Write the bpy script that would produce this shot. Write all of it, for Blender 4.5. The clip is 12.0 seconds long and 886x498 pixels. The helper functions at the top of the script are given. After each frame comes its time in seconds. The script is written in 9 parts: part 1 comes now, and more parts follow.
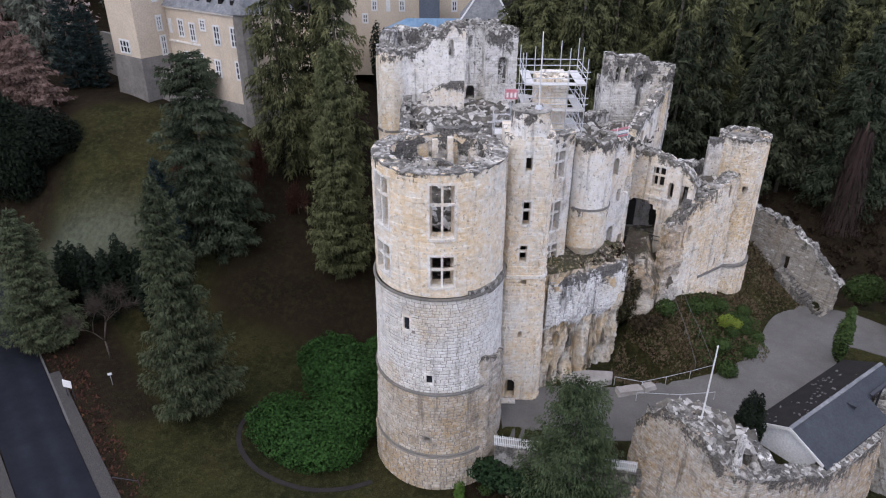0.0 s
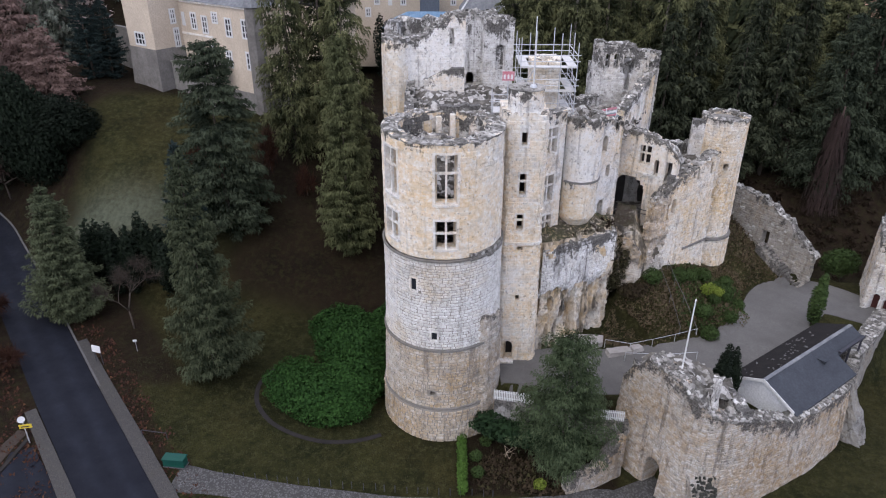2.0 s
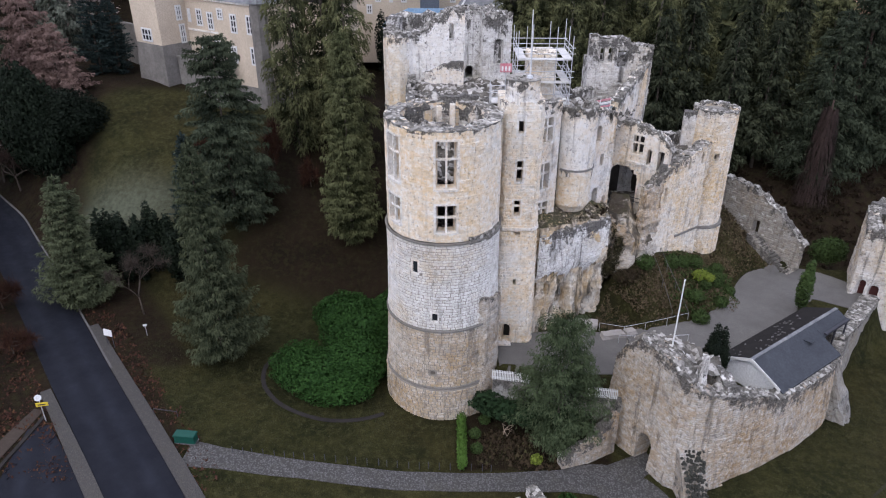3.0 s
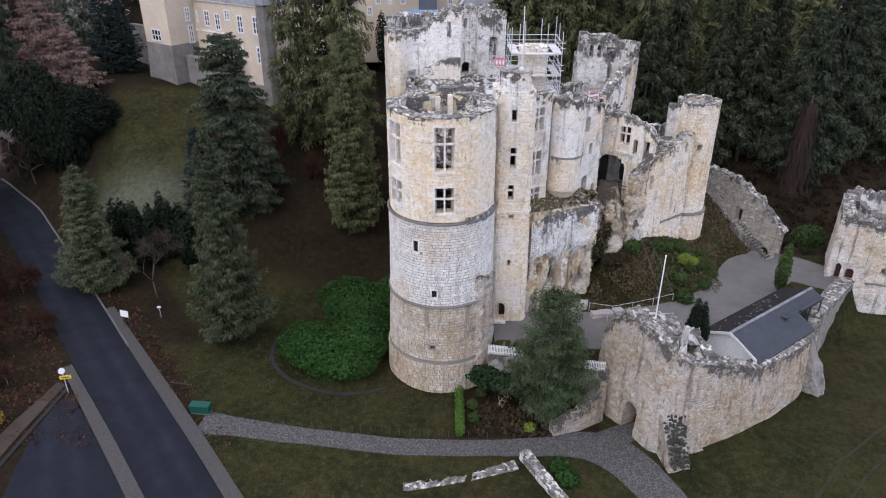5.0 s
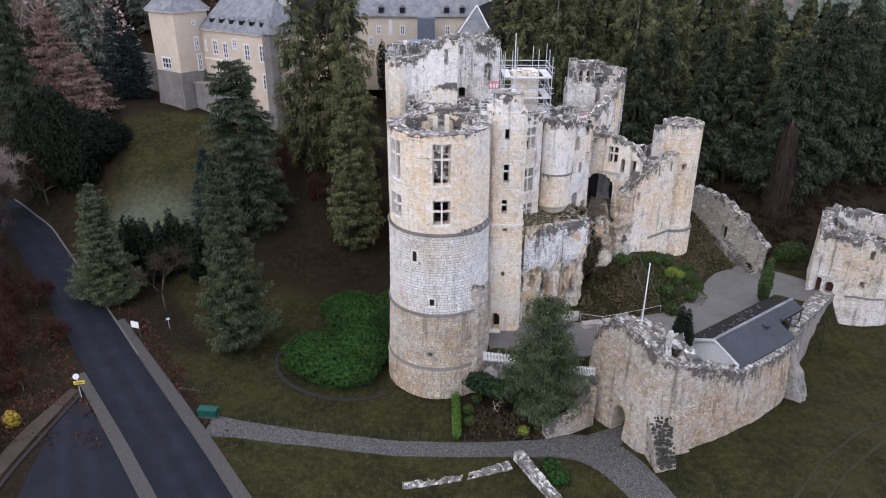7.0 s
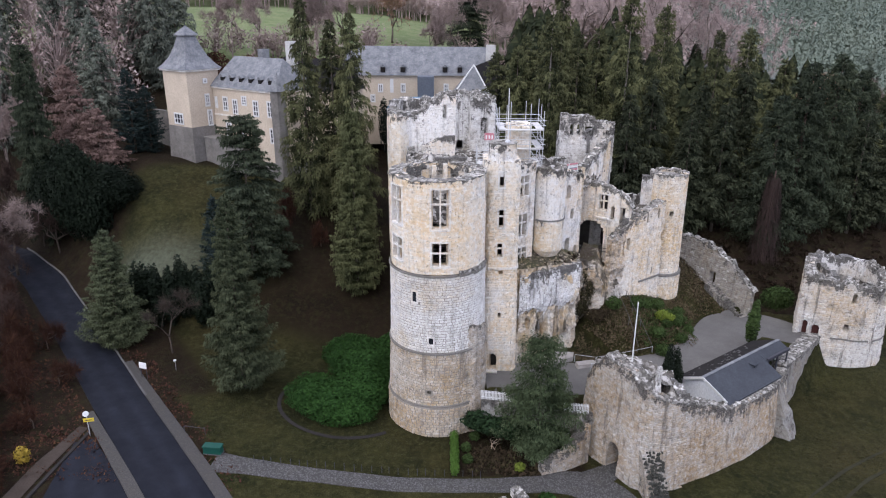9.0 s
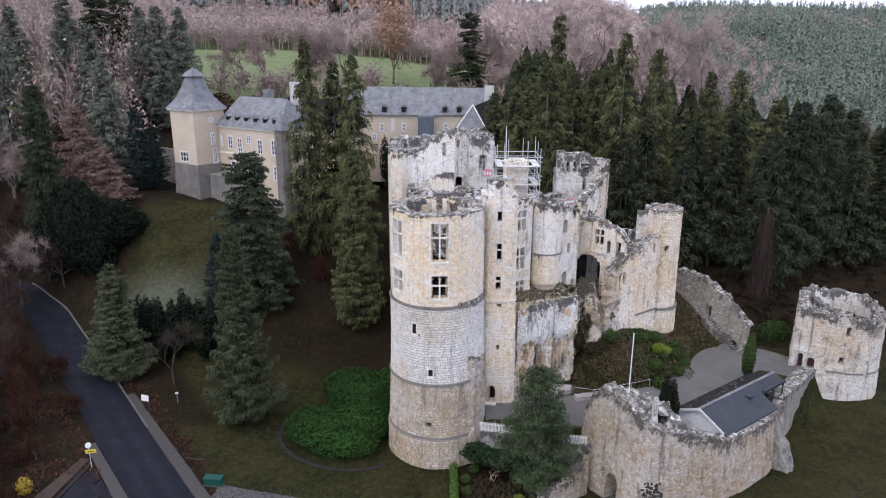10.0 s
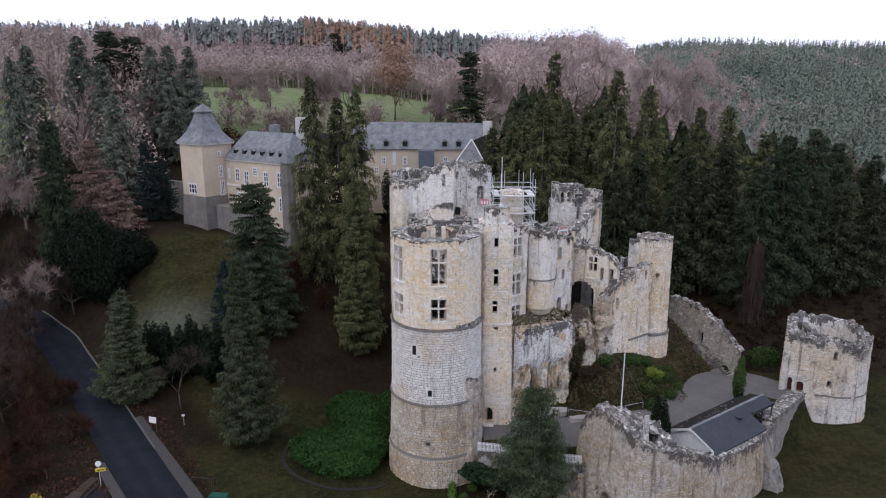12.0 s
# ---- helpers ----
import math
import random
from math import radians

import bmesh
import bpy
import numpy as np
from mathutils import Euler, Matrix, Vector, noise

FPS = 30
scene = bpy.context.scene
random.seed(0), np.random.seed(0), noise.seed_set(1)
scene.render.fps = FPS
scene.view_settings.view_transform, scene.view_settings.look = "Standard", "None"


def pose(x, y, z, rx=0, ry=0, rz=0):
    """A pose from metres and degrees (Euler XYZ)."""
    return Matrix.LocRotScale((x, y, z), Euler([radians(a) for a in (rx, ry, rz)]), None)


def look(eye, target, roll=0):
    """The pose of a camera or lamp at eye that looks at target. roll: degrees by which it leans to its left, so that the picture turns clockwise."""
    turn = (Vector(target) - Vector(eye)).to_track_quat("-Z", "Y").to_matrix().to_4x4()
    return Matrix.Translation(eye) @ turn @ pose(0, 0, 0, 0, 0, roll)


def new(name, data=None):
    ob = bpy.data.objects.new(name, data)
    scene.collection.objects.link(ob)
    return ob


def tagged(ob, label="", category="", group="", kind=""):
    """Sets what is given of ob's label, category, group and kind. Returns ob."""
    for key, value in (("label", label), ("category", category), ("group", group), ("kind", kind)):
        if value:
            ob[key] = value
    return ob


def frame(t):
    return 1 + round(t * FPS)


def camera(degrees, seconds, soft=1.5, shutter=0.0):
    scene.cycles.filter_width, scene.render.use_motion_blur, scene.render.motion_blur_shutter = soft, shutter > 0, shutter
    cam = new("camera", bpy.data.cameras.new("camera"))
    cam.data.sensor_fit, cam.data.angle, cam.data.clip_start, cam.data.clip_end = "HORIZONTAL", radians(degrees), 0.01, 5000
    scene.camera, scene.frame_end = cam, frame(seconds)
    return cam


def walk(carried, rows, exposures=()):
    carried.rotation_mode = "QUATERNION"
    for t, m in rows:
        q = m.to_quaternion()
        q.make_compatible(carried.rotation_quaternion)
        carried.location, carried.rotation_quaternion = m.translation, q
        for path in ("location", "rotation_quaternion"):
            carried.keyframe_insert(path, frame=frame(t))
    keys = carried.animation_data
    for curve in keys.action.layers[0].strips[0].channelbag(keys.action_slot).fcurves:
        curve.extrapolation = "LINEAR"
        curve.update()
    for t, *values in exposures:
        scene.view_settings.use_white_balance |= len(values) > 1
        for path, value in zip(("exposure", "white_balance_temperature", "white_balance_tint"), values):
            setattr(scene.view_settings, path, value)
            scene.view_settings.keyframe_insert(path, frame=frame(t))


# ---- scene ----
cam = camera(66.1, 12.0, 1.15)
PATH = [
    (0, (0.474, -0.158, 42.092), (0.451, 1.618, 41.172), 0.3),
    (0.5, (0.321, -1.387, 42.063), (0.301, 0.389, 41.143), 0.3),
    (1, (0.214, -2.664, 42.038), (0.196, -0.888, 41.118), 0.2),
    (1.5, (0.125, -3.995, 42.005), (0.109, -2.22, 41.085), 0.2),
    (2, (0.066, -5.35, 41.94), (0.051, -3.574, 41.02), 0.2),
    (2.5, (0.048, -6.682, 41.881), (0.033, -4.905, 40.962), 0.2),
    (3, (0.016, -7.921, 41.81), (0.003, -6.145, 40.891), 0.2),
    (3.5, (-0.008, -9.102, 41.759), (-0.02, -7.325, 40.841), 0.2),
    (5.5, (-0.031, -13.371, 41.606), (-0.035, -11.579, 40.718), 0.2),
    (6, (-0.004, -14.34, 41.551), (-0.008, -12.537, 40.685), 0.3),
    (6.5, (0.055, -15.303, 41.523), (0.051, -13.49, 40.679), 0.2),
    (7, (0.087, -16.188, 41.505), (0.085, -14.364, 40.683), 0.2),
    (9, (0.156, -19.642, 41.402), (0.156, -17.756, 40.734), 0.2),
    (9.5, (0.229, -20.469, 41.363), (0.228, -18.565, 40.749), 0.2),
    (10, (0.233, -21.276, 41.337), (0.232, -19.356, 40.778), 0.2),
    (10.5, (0.276, -22.094, 41.297), (0.275, -20.159, 40.793), 0.2),
    (11, (0.311, -22.959, 41.246), (0.309, -21.013, 40.786), 0.2),
    (11.5, (0.362, -23.791, 41.174), (0.359, -21.845, 40.716), 0.2),
    (12, (0.439, -24.551, 41.15), (0.435, -22.604, 40.692), 0.2),
]
walk(cam, [(t, look(eye, target, roll)) for t, eye, target, roll in PATH],
     [(0.0, 0.6), (3.0, 0.66), (6.0, 0.76), (9.0, 0.8), (10.0, 0.74), (11.0, 0.5), (12.0, 0.27)])

# ---------------------------------------------------------------- light
world = bpy.data.worlds.new("overcast_sky")
scene.world = world
world.use_nodes = True
wn = world.node_tree.nodes
wl = world.node_tree.links
SUN_EL, SUN_AZ = 52.0, 215.0
sky = wn.new("ShaderNodeTexSky")
sky.sky_type = 'NISHITA'
sky.sun_disc = False
sky.sun_elevation = radians(SUN_EL)
sky.sun_rotation = radians(SUN_AZ)
sky.air_density, sky.dust_density, sky.ozone_density = 1.0, 4.0, 1.0
cloud = wn.new("ShaderNodeMix")
cloud.data_type = 'RGBA'
cloud.inputs[0].default_value = 0.8
cloud.inputs[7].default_value = (9.2, 9.6, 12.3, 1)
wl.new(sky.outputs[0], cloud.inputs[6])
wl.new(cloud.outputs[2], wn["Background"].inputs[0])
wn["Background"].inputs[1].default_value = 0.112
sun = new("sun", bpy.data.lights.new("sun", 'SUN'))
sun.data.energy, sun.data.angle, sun.data.color = 0.55, radians(40), (1.0, 0.96, 0.91)
sun.matrix_world = look((0, 0, 0), (math.sin(radians(SUN_AZ)) * -1, math.cos(radians(SUN_AZ)) * -1, -math.tan(radians(SUN_EL))))
sun.location = (0, 0, 120)


# ---------------------------------------------------------------- building blocks
ORIGIN = {}


def thing(name, loc, label, category, group="", kind=""):
    ob = new(name)
    ob.empty_display_size = 0.5
    ob.location = loc
    ORIGIN[ob.name] = Vector(loc)
    return tagged(ob, label, category, group, kind)


def mesh_data(name, V, F, mat, uv=None, wear=None, smooth=False):
    """A mesh from points and faces; uv and wear are given point by point."""
    me = bpy.data.meshes.new(name)
    if isinstance(F, np.ndarray):
        n, k = F.shape
        V = np.asarray(V, dtype=np.float32)
        me.vertices.add(len(V))
        me.vertices.foreach_set("co", V.ravel())
        me.loops.add(n * k)
        me.loops.foreach_set("vertex_index", F.astype(np.int32).ravel())
        me.polygons.add(n)
        me.polygons.foreach_set("loop_start", np.arange(0, n * k, k, dtype=np.int32))
        me.update(calc_edges=True)
    else:
        me.from_pydata([tuple(v) for v in V], [], F)
        me.update()
    if uv is not None:
        idx = np.zeros(len(me.loops), dtype=np.int32)
        me.loops.foreach_get("vertex_index", idx)
        for lname, table in (("masonry", uv), ("wear", wear)):
            if table is not None:
                layer = me.uv_layers.new(name=lname)
                layer.data.foreach_set("uv", np.asarray(table, dtype=np.float32)[idx].ravel())
    for m in (mat if isinstance(mat, (list, tuple)) else [mat]):
        me.materials.append(m)
    if smooth:
        me.polygons.foreach_set("use_smooth", np.ones(len(me.polygons), dtype=bool))
    return me


def part(name, geo, mat, parent=None, label="", smooth=False):
    """One mesh object from (points, faces[, uv, wear]) in world metres under a thing or a part."""
    V, F = geo[0], geo[1]
    uv = geo[2] if len(geo) > 2 else None
    wear = geo[3] if len(geo) > 3 else None
    o = Vector((0, 0, 0))
    if parent is not None:
        o = ORIGIN[parent.name]
        V = np.asarray(V, dtype=np.float64).reshape(-1, 3) - np.array(o)
    ob = new(name, mesh_data(name, V, F, mat, uv, wear, smooth))
    ORIGIN[ob.name] = o
    if parent is not None:
        ob.parent = parent
    if label:
        ob["label"] = label
    if name in ("rubble", "capping", "flecks"):
        ob["kind"] = "stuff"
    return ob


def solo(name, geo, mat, label, category, group="", kind="", smooth=False, base=None):
    """A thing of one mesh, its origin at its base."""
    V = np.asarray(geo[0], dtype=np.float64).reshape(-1, 3)
    if base is None:
        base = ((V[:, 0].min() + V[:, 0].max()) / 2, (V[:, 1].min() + V[:, 1].max()) / 2, V[:, 2].min())
    ob = new(name, mesh_data(name, V - np.array(base), geo[1], mat, geo[2] if len(geo) > 2 else None, geo[3] if len(geo) > 3 else None, smooth))
    ob.location = base
    ORIGIN[ob.name] = Vector(base)
    return tagged(ob, label, category, group, kind)


def join(*geos):
    """Several (points, faces) as one; faces as lists."""
    V, F = [], []
    for g in geos:
        n = len(V)
        V += [tuple(v) for v in g[0]]
        F += [tuple(i + n for i in f) for f in g[1]]
    return V, F


def box(c, s, rz=0.0, taper=1.0, lean=(0, 0)):
    """A box round c with full sizes s, turned by rz degrees; the top is scaled by taper."""
    a = radians(rz)
    V = []
    for k, z in ((1.0, -0.5), (taper, 0.5)):
        for x, y in ((-0.5, -0.5), (0.5, -0.5), (0.5, 0.5), (-0.5, 0.5)):
            px, py = x * s[0] * k, y * s[1] * k
            V.append((c[0] + px * math.cos(a) - py * math.sin(a) + lean[0] * (z + 0.5), c[1] + px * math.sin(a) + py * math.cos(a) + lean[1] * (z + 0.5), c[2] + z * s[2]))
    return V, [(3, 2, 1, 0), (4, 5, 6, 7), (0, 1, 5, 4), (1, 2, 6, 5), (2, 3, 7, 6), (3, 0, 4, 7)]


def tube(a, b, r0, r1=None, n=6):
    """A round bar from a to b."""
    a, b = Vector(a), Vector(b)
    r1 = r0 if r1 is None else r1
    q = (b - a).to_track_quat("Z", "Y")
    V = []
    for p, r in ((a, r0), (b, r1)):
        for i in range(n):
            t = 2 * math.pi * i / n
            V.append(tuple(p + q @ Vector((r * math.cos(t), r * math.sin(t), 0))))
    F = [(i, (i + 1) % n, n + (i + 1) % n, n + i) for i in range(n)]
    return V, F + [tuple(range(n))[::-1], tuple(range(n, 2 * n))]


def prism(poly, z0, z1):
    """An upright prism over a plan polygon (counter-clockwise)."""
    n = len(poly)
    V = [(x, y, z0) for x, y in poly] + [(x, y, z1) for x, y in poly]
    return V, [(i, (i + 1) % n, n + (i + 1) % n, n + i) for i in range(n)] + [tuple(range(n))[::-1], tuple(range(n, 2 * n))]


def S(a, b, v):
    t = min(1.0, max(0.0, (v - a) / (b - a)))
    return t * t * (3 - 2 * t)


def nz(x, y, z=0.0):
    return noise.noise(Vector((x, y, z)))


# ---------------------------------------------------------------- the lie of the land
TERRACE = [(3.4, 41.4), (6.0, 40.4), (12.6, 38.3), (15.8, 38.2), (18.5, 35.8), (21.4, 34.4), (27.0, 36.9), (33.2, 40.9), (36.4, 45.4), (44.0, 51.5), (47.0, 58.0), (40.5, 60.0), (34.5, 67.0), (20.0, 70.0), (3.0, 62.0)]


def poly_dist(poly, x, y):
    """The distance to a plan polygon's edge, positive inside."""
    best, inside = 1e9, False
    n = len(poly)
    for i in range(n):
        (ax, ay), (bx, by) = poly[i], poly[(i + 1) % n]
        dx, dy = bx - ax, by - ay
        t = min(1, max(0, ((x - ax) * dx + (y - ay) * dy) / (dx * dx + dy * dy)))
        best = min(best, math.hypot(x - ax - t * dx, y - ay - t * dy))
        if (ay > y) != (by > y) and x < (bx - ax) * (y - ay) / (by - ay) + ax:
            inside = not inside
    return best if inside else -best


def wild(x, y):
    """The natural slope, without the castle's terrace."""
    left = min(60.0, max(0.0, -x - 3.0))
    z = 0.075 * left + 0.03 * max(0.0, min(y, 70) - 34.0) * S(2, 22, -x)
    z += 14.0 * S(50, 90, y) * S(34, 6, x) * max(S(10, 30, x + 0.95 * y), S(98, 135, y))
    z += 11.0 * S(60, 88, y) * S(6, 34, x) * S(110, 60, x)
    z += 0.06 * max(0.0, x - 44.0) * S(35, 60, y) * S(140, 60, x)
    a = x / (y + 25.0)
    lw = S(0.44, 0.2, a) if y > 96 else S(95, 25, x)
    z += lw * (15.0 * S(96, 140, y) + 7.0 * S(140, 250, y) + 14.0 * S(258, 322, y) + 20.0 * S(330, 700, y))
    z += 6.0 * math.exp(-((a - 0.31) / 0.1) ** 2) * S(200, 420, y) if y > 200 else 0.0
    z += (1 - lw) * (60.0 * S(190, 560, y) - 6.0 * S(110, 170, y) * S(330, 200, y))
    z -= 0.6 * S(33, 22, y)
    z += 0.95 * math.exp(-((x + 0.5) / 7.0) ** 2 - ((y - 41.5) / 4.5) ** 2)
    z += 1.5 * math.exp(-((x - 48.0) / 10.0) ** 2 - ((y - 50.5) / 6.5) ** 2)
    z += 0.12 * nz(x * 0.25, y * 0.25) + 0.6 * nz(x * 0.05, y * 0.05) * S(45, 70, y)
    return z


# the planted bank between the gravel path and the feet of the rock, the wing and the corner tower
BANK_EDGE = [(14.6, 47.3), (16.6, 46.2), (19.0, 47.0), (21.3, 47.8), (23.6, 48.6), (26.4, 49.2), (28.7, 49.9), (29.8, 51.6), (29.6, 53.4), (30.4, 55.4), (32.0, 57.4), (35.2, 58.8)]
BANK_FOOT = [(14.8, 49.2, 5.0), (16.2, 51.2, 6.6), (18.2, 51.8, 9.6), (19.4, 52.0, 10.0), (21.6, 53.2, 9.8), (24.4, 55.3, 8.9), (26.6, 57.0, 7.8), (28.0, 57.4, 7.3), (29.4, 58.6, 7.4), (30.2, 61.0, 8.6), (31.0, 66.0, 10.2)]
BANK = BANK_EDGE + [(37.4, 58.4), (31.6, 67.2)] + [(p[0], p[1]) for p in BANK_FOOT[::-1]]


def along_line(line, x, y):
    """The distance to a plan line, and the height that it carries at the nearest place."""
    best, val = 1e9, 0.0
    for a, b in zip(line, line[1:]):
        dx, dy = b[0] - a[0], b[1] - a[1]
        t = min(1, max(0, ((x - a[0]) * dx + (y - a[1]) * dy) / (dx * dx + dy * dy)))
        d = math.hypot(x - a[0] - t * dx, y - a[1] - t * dy)
        if d < best:
            best, val = d, (a[2] + (b[2] - a[2]) * t if len(a) > 2 else 0.0)
    return best, val


def bank_rise(x, y):
    """How far the bank stands over the terrace."""
    if not (13 < x < 38 and 45 < y < 68):
        return 0.0
    df, zf = along_line(BANK_FOOT, x, y)
    if poly_dist(BANK, x, y) < 0:
        return max(0.0, zf - 5.0) * S(2.2, 1.2, df) if y > 50 and df < 2.2 and along_line(BANK_EDGE, x, y)[0] > 3.0 else 0.0
    de = along_line(BANK_EDGE, x, y)[0]
    return max(0.0, zf - 5.0) * (de / (de + df + 0.01)) ** 0.85 + 0.12 * nz(x * 0.9, y * 0.9, 3)


def G(x, y):
    z = wild(x, y)
    if 0 < x < 52 and 32 < y < 72:
        d = poly_dist(TERRACE, x, y)
        w = S(-1.6 if y > 47 else -1.0, 0.5, d)
        up = 4.85 + 0.3 * S(44, 57, y)
        up += bank_rise(x, y)
        z = z * (1 - w) + up * w
    return z


def ribbon(line, widths, lift=0.05, step=0.8, cross=6):
    """A strip laid over the ground along a plan line, its edges a hand's width thick."""
    pts, wid = [], []
    for (a, b), (wa, wb) in zip(zip(line, line[1:]), zip(widths, widths[1:])):
        n = max(1, int(math.dist(a, b) / step))
        for k in range(n):
            t = k / n
            pts.append((a[0] + (b[0] - a[0]) * t, a[1] + (b[1] - a[1]) * t))
            wid.append(wa + (wb - wa) * t)
    pts.append(line[-1])
    wid.append(widths[-1])
    for _ in range(4):
        pts = [pts[0]] + [tuple((pts[i - 1][k] + 2 * pts[i][k] + pts[i + 1][k]) / 4 for k in (0, 1)) for i in range(1, len(pts) - 1)] + [pts[-1]]
    V, F, UV, u = [], [], [], 0.0
    m = cross + 3
    for i, p in enumerate(pts):
        a, b = pts[max(0, i - 1)], pts[min(len(pts) - 1, i + 1)]
        d = Vector((b[0] - a[0], b[1] - a[1])).normalized()
        u += math.dist(p, pts[max(0, i - 1)])
        for k in range(m):
            s = min(1, max(0, (k - 1) / cross)) - 0.5
            x, y = p[0] + d.y * s * wid[i], p[1] - d.x * s * wid[i]
            z = G(x, y) + (lift if 0 < k < m - 1 else -0.25)
            V.append((x, y, z))
            UV.append((u, s * wid[i]))
    for i in range(len(pts) - 1):
        for k in range(m - 1):
            F.append((i * m + k, i * m + k + 1, (i + 1) * m + k + 1, (i + 1) * m + k))
    return V, [f[::-1] for f in F], UV, UV


# ---------------------------------------------------------------- masonry
def arc(cx, cy, r, a0, a1, n=48):
    """Points of an arc, counter-clockwise from a0 to a1 degrees."""
    return [(cx + r * math.cos(radians(a0 + (a1 - a0) * i / n)), cy + r * math.sin(radians(a0 + (a1 - a0) * i / n))) for i in range(n + 1)]


class Line:
    """A wall's plan line. Its outer side is on the right of its way."""

    def __init__(self, pts, closed=False):
        self.pts = [Vector((p[0], p[1])) for p in pts]
        if closed:
            self.pts.append(self.pts[0].copy())
        self.closed = closed
        self.at_u = [0.0]
        for a, b in zip(self.pts, self.pts[1:]):
            self.at_u.append(self.at_u[-1] + (b - a).length)
        self.length = self.at_u[-1]
        seg = [(b - a).normalized() for a, b in zip(self.pts, self.pts[1:])]
        tang = []
        for i in range(len(self.pts)):
            a = seg[i - 1] if i > 0 else (seg[-1] if closed else seg[0])
            b = seg[i] if i < len(seg) else (seg[0] if closed else seg[-1])
            t = (a + b).normalized()
            k = 1 / max(0.5, t.dot(a))
            tang.append(Vector((t.y, -t.x)) * k)
        self.norm = tang

    def place(self, u):
        if self.closed:
            u %= self.length
        u = min(self.length, max(0.0, u))
        i = min(len(self.at_u) - 2, max(0, int(np.searchsorted(self.at_u, u, side="right")) - 1))
        t = (u - self.at_u[i]) / max(1e-9, self.at_u[i + 1] - self.at_u[i])
        return self.pts[i].lerp(self.pts[i + 1], t), self.norm[i].lerp(self.norm[i + 1], t)

    def u_near(self, x, y):
        best = (1e9, 0.0)
        for i in range(len(self.pts) - 1):
            a, b = self.pts[i], self.pts[i + 1]
            d = b - a
            t = min(1, max(0, (Vector((x, y)) - a).dot(d) / d.length_squared))
            q = (a + d * t - Vector((x, y))).length
            if q < best[0]:
                best = (q, self.at_u[i] + t * d.length)
        return best[1]


def ragged(z, amp, seed, width=1.2, course=0.22):
    """A broken wall top round the height z (a number or a function of u)."""
    def f(u):
        h = z(u) if callable(z) else z
        h += amp * (nz(u / width, seed) * 1.3 + 0.5 * nz(u / width * 3.1, seed + 7))
        return round(h / course) * course + 0.06 * nz(u * 2.3, seed + 3)
    return f


def steps(*pairs):
    """A profile through (u, z) pairs."""
    def f(u):
        for (a, za), (b, zb) in zip(pairs, pairs[1:]):
            if u <= b:
                return za + (zb - za) * min(1, max(0, (u - a) / max(1e-6, b - a)))
        return pairs[-1][1]
    return f


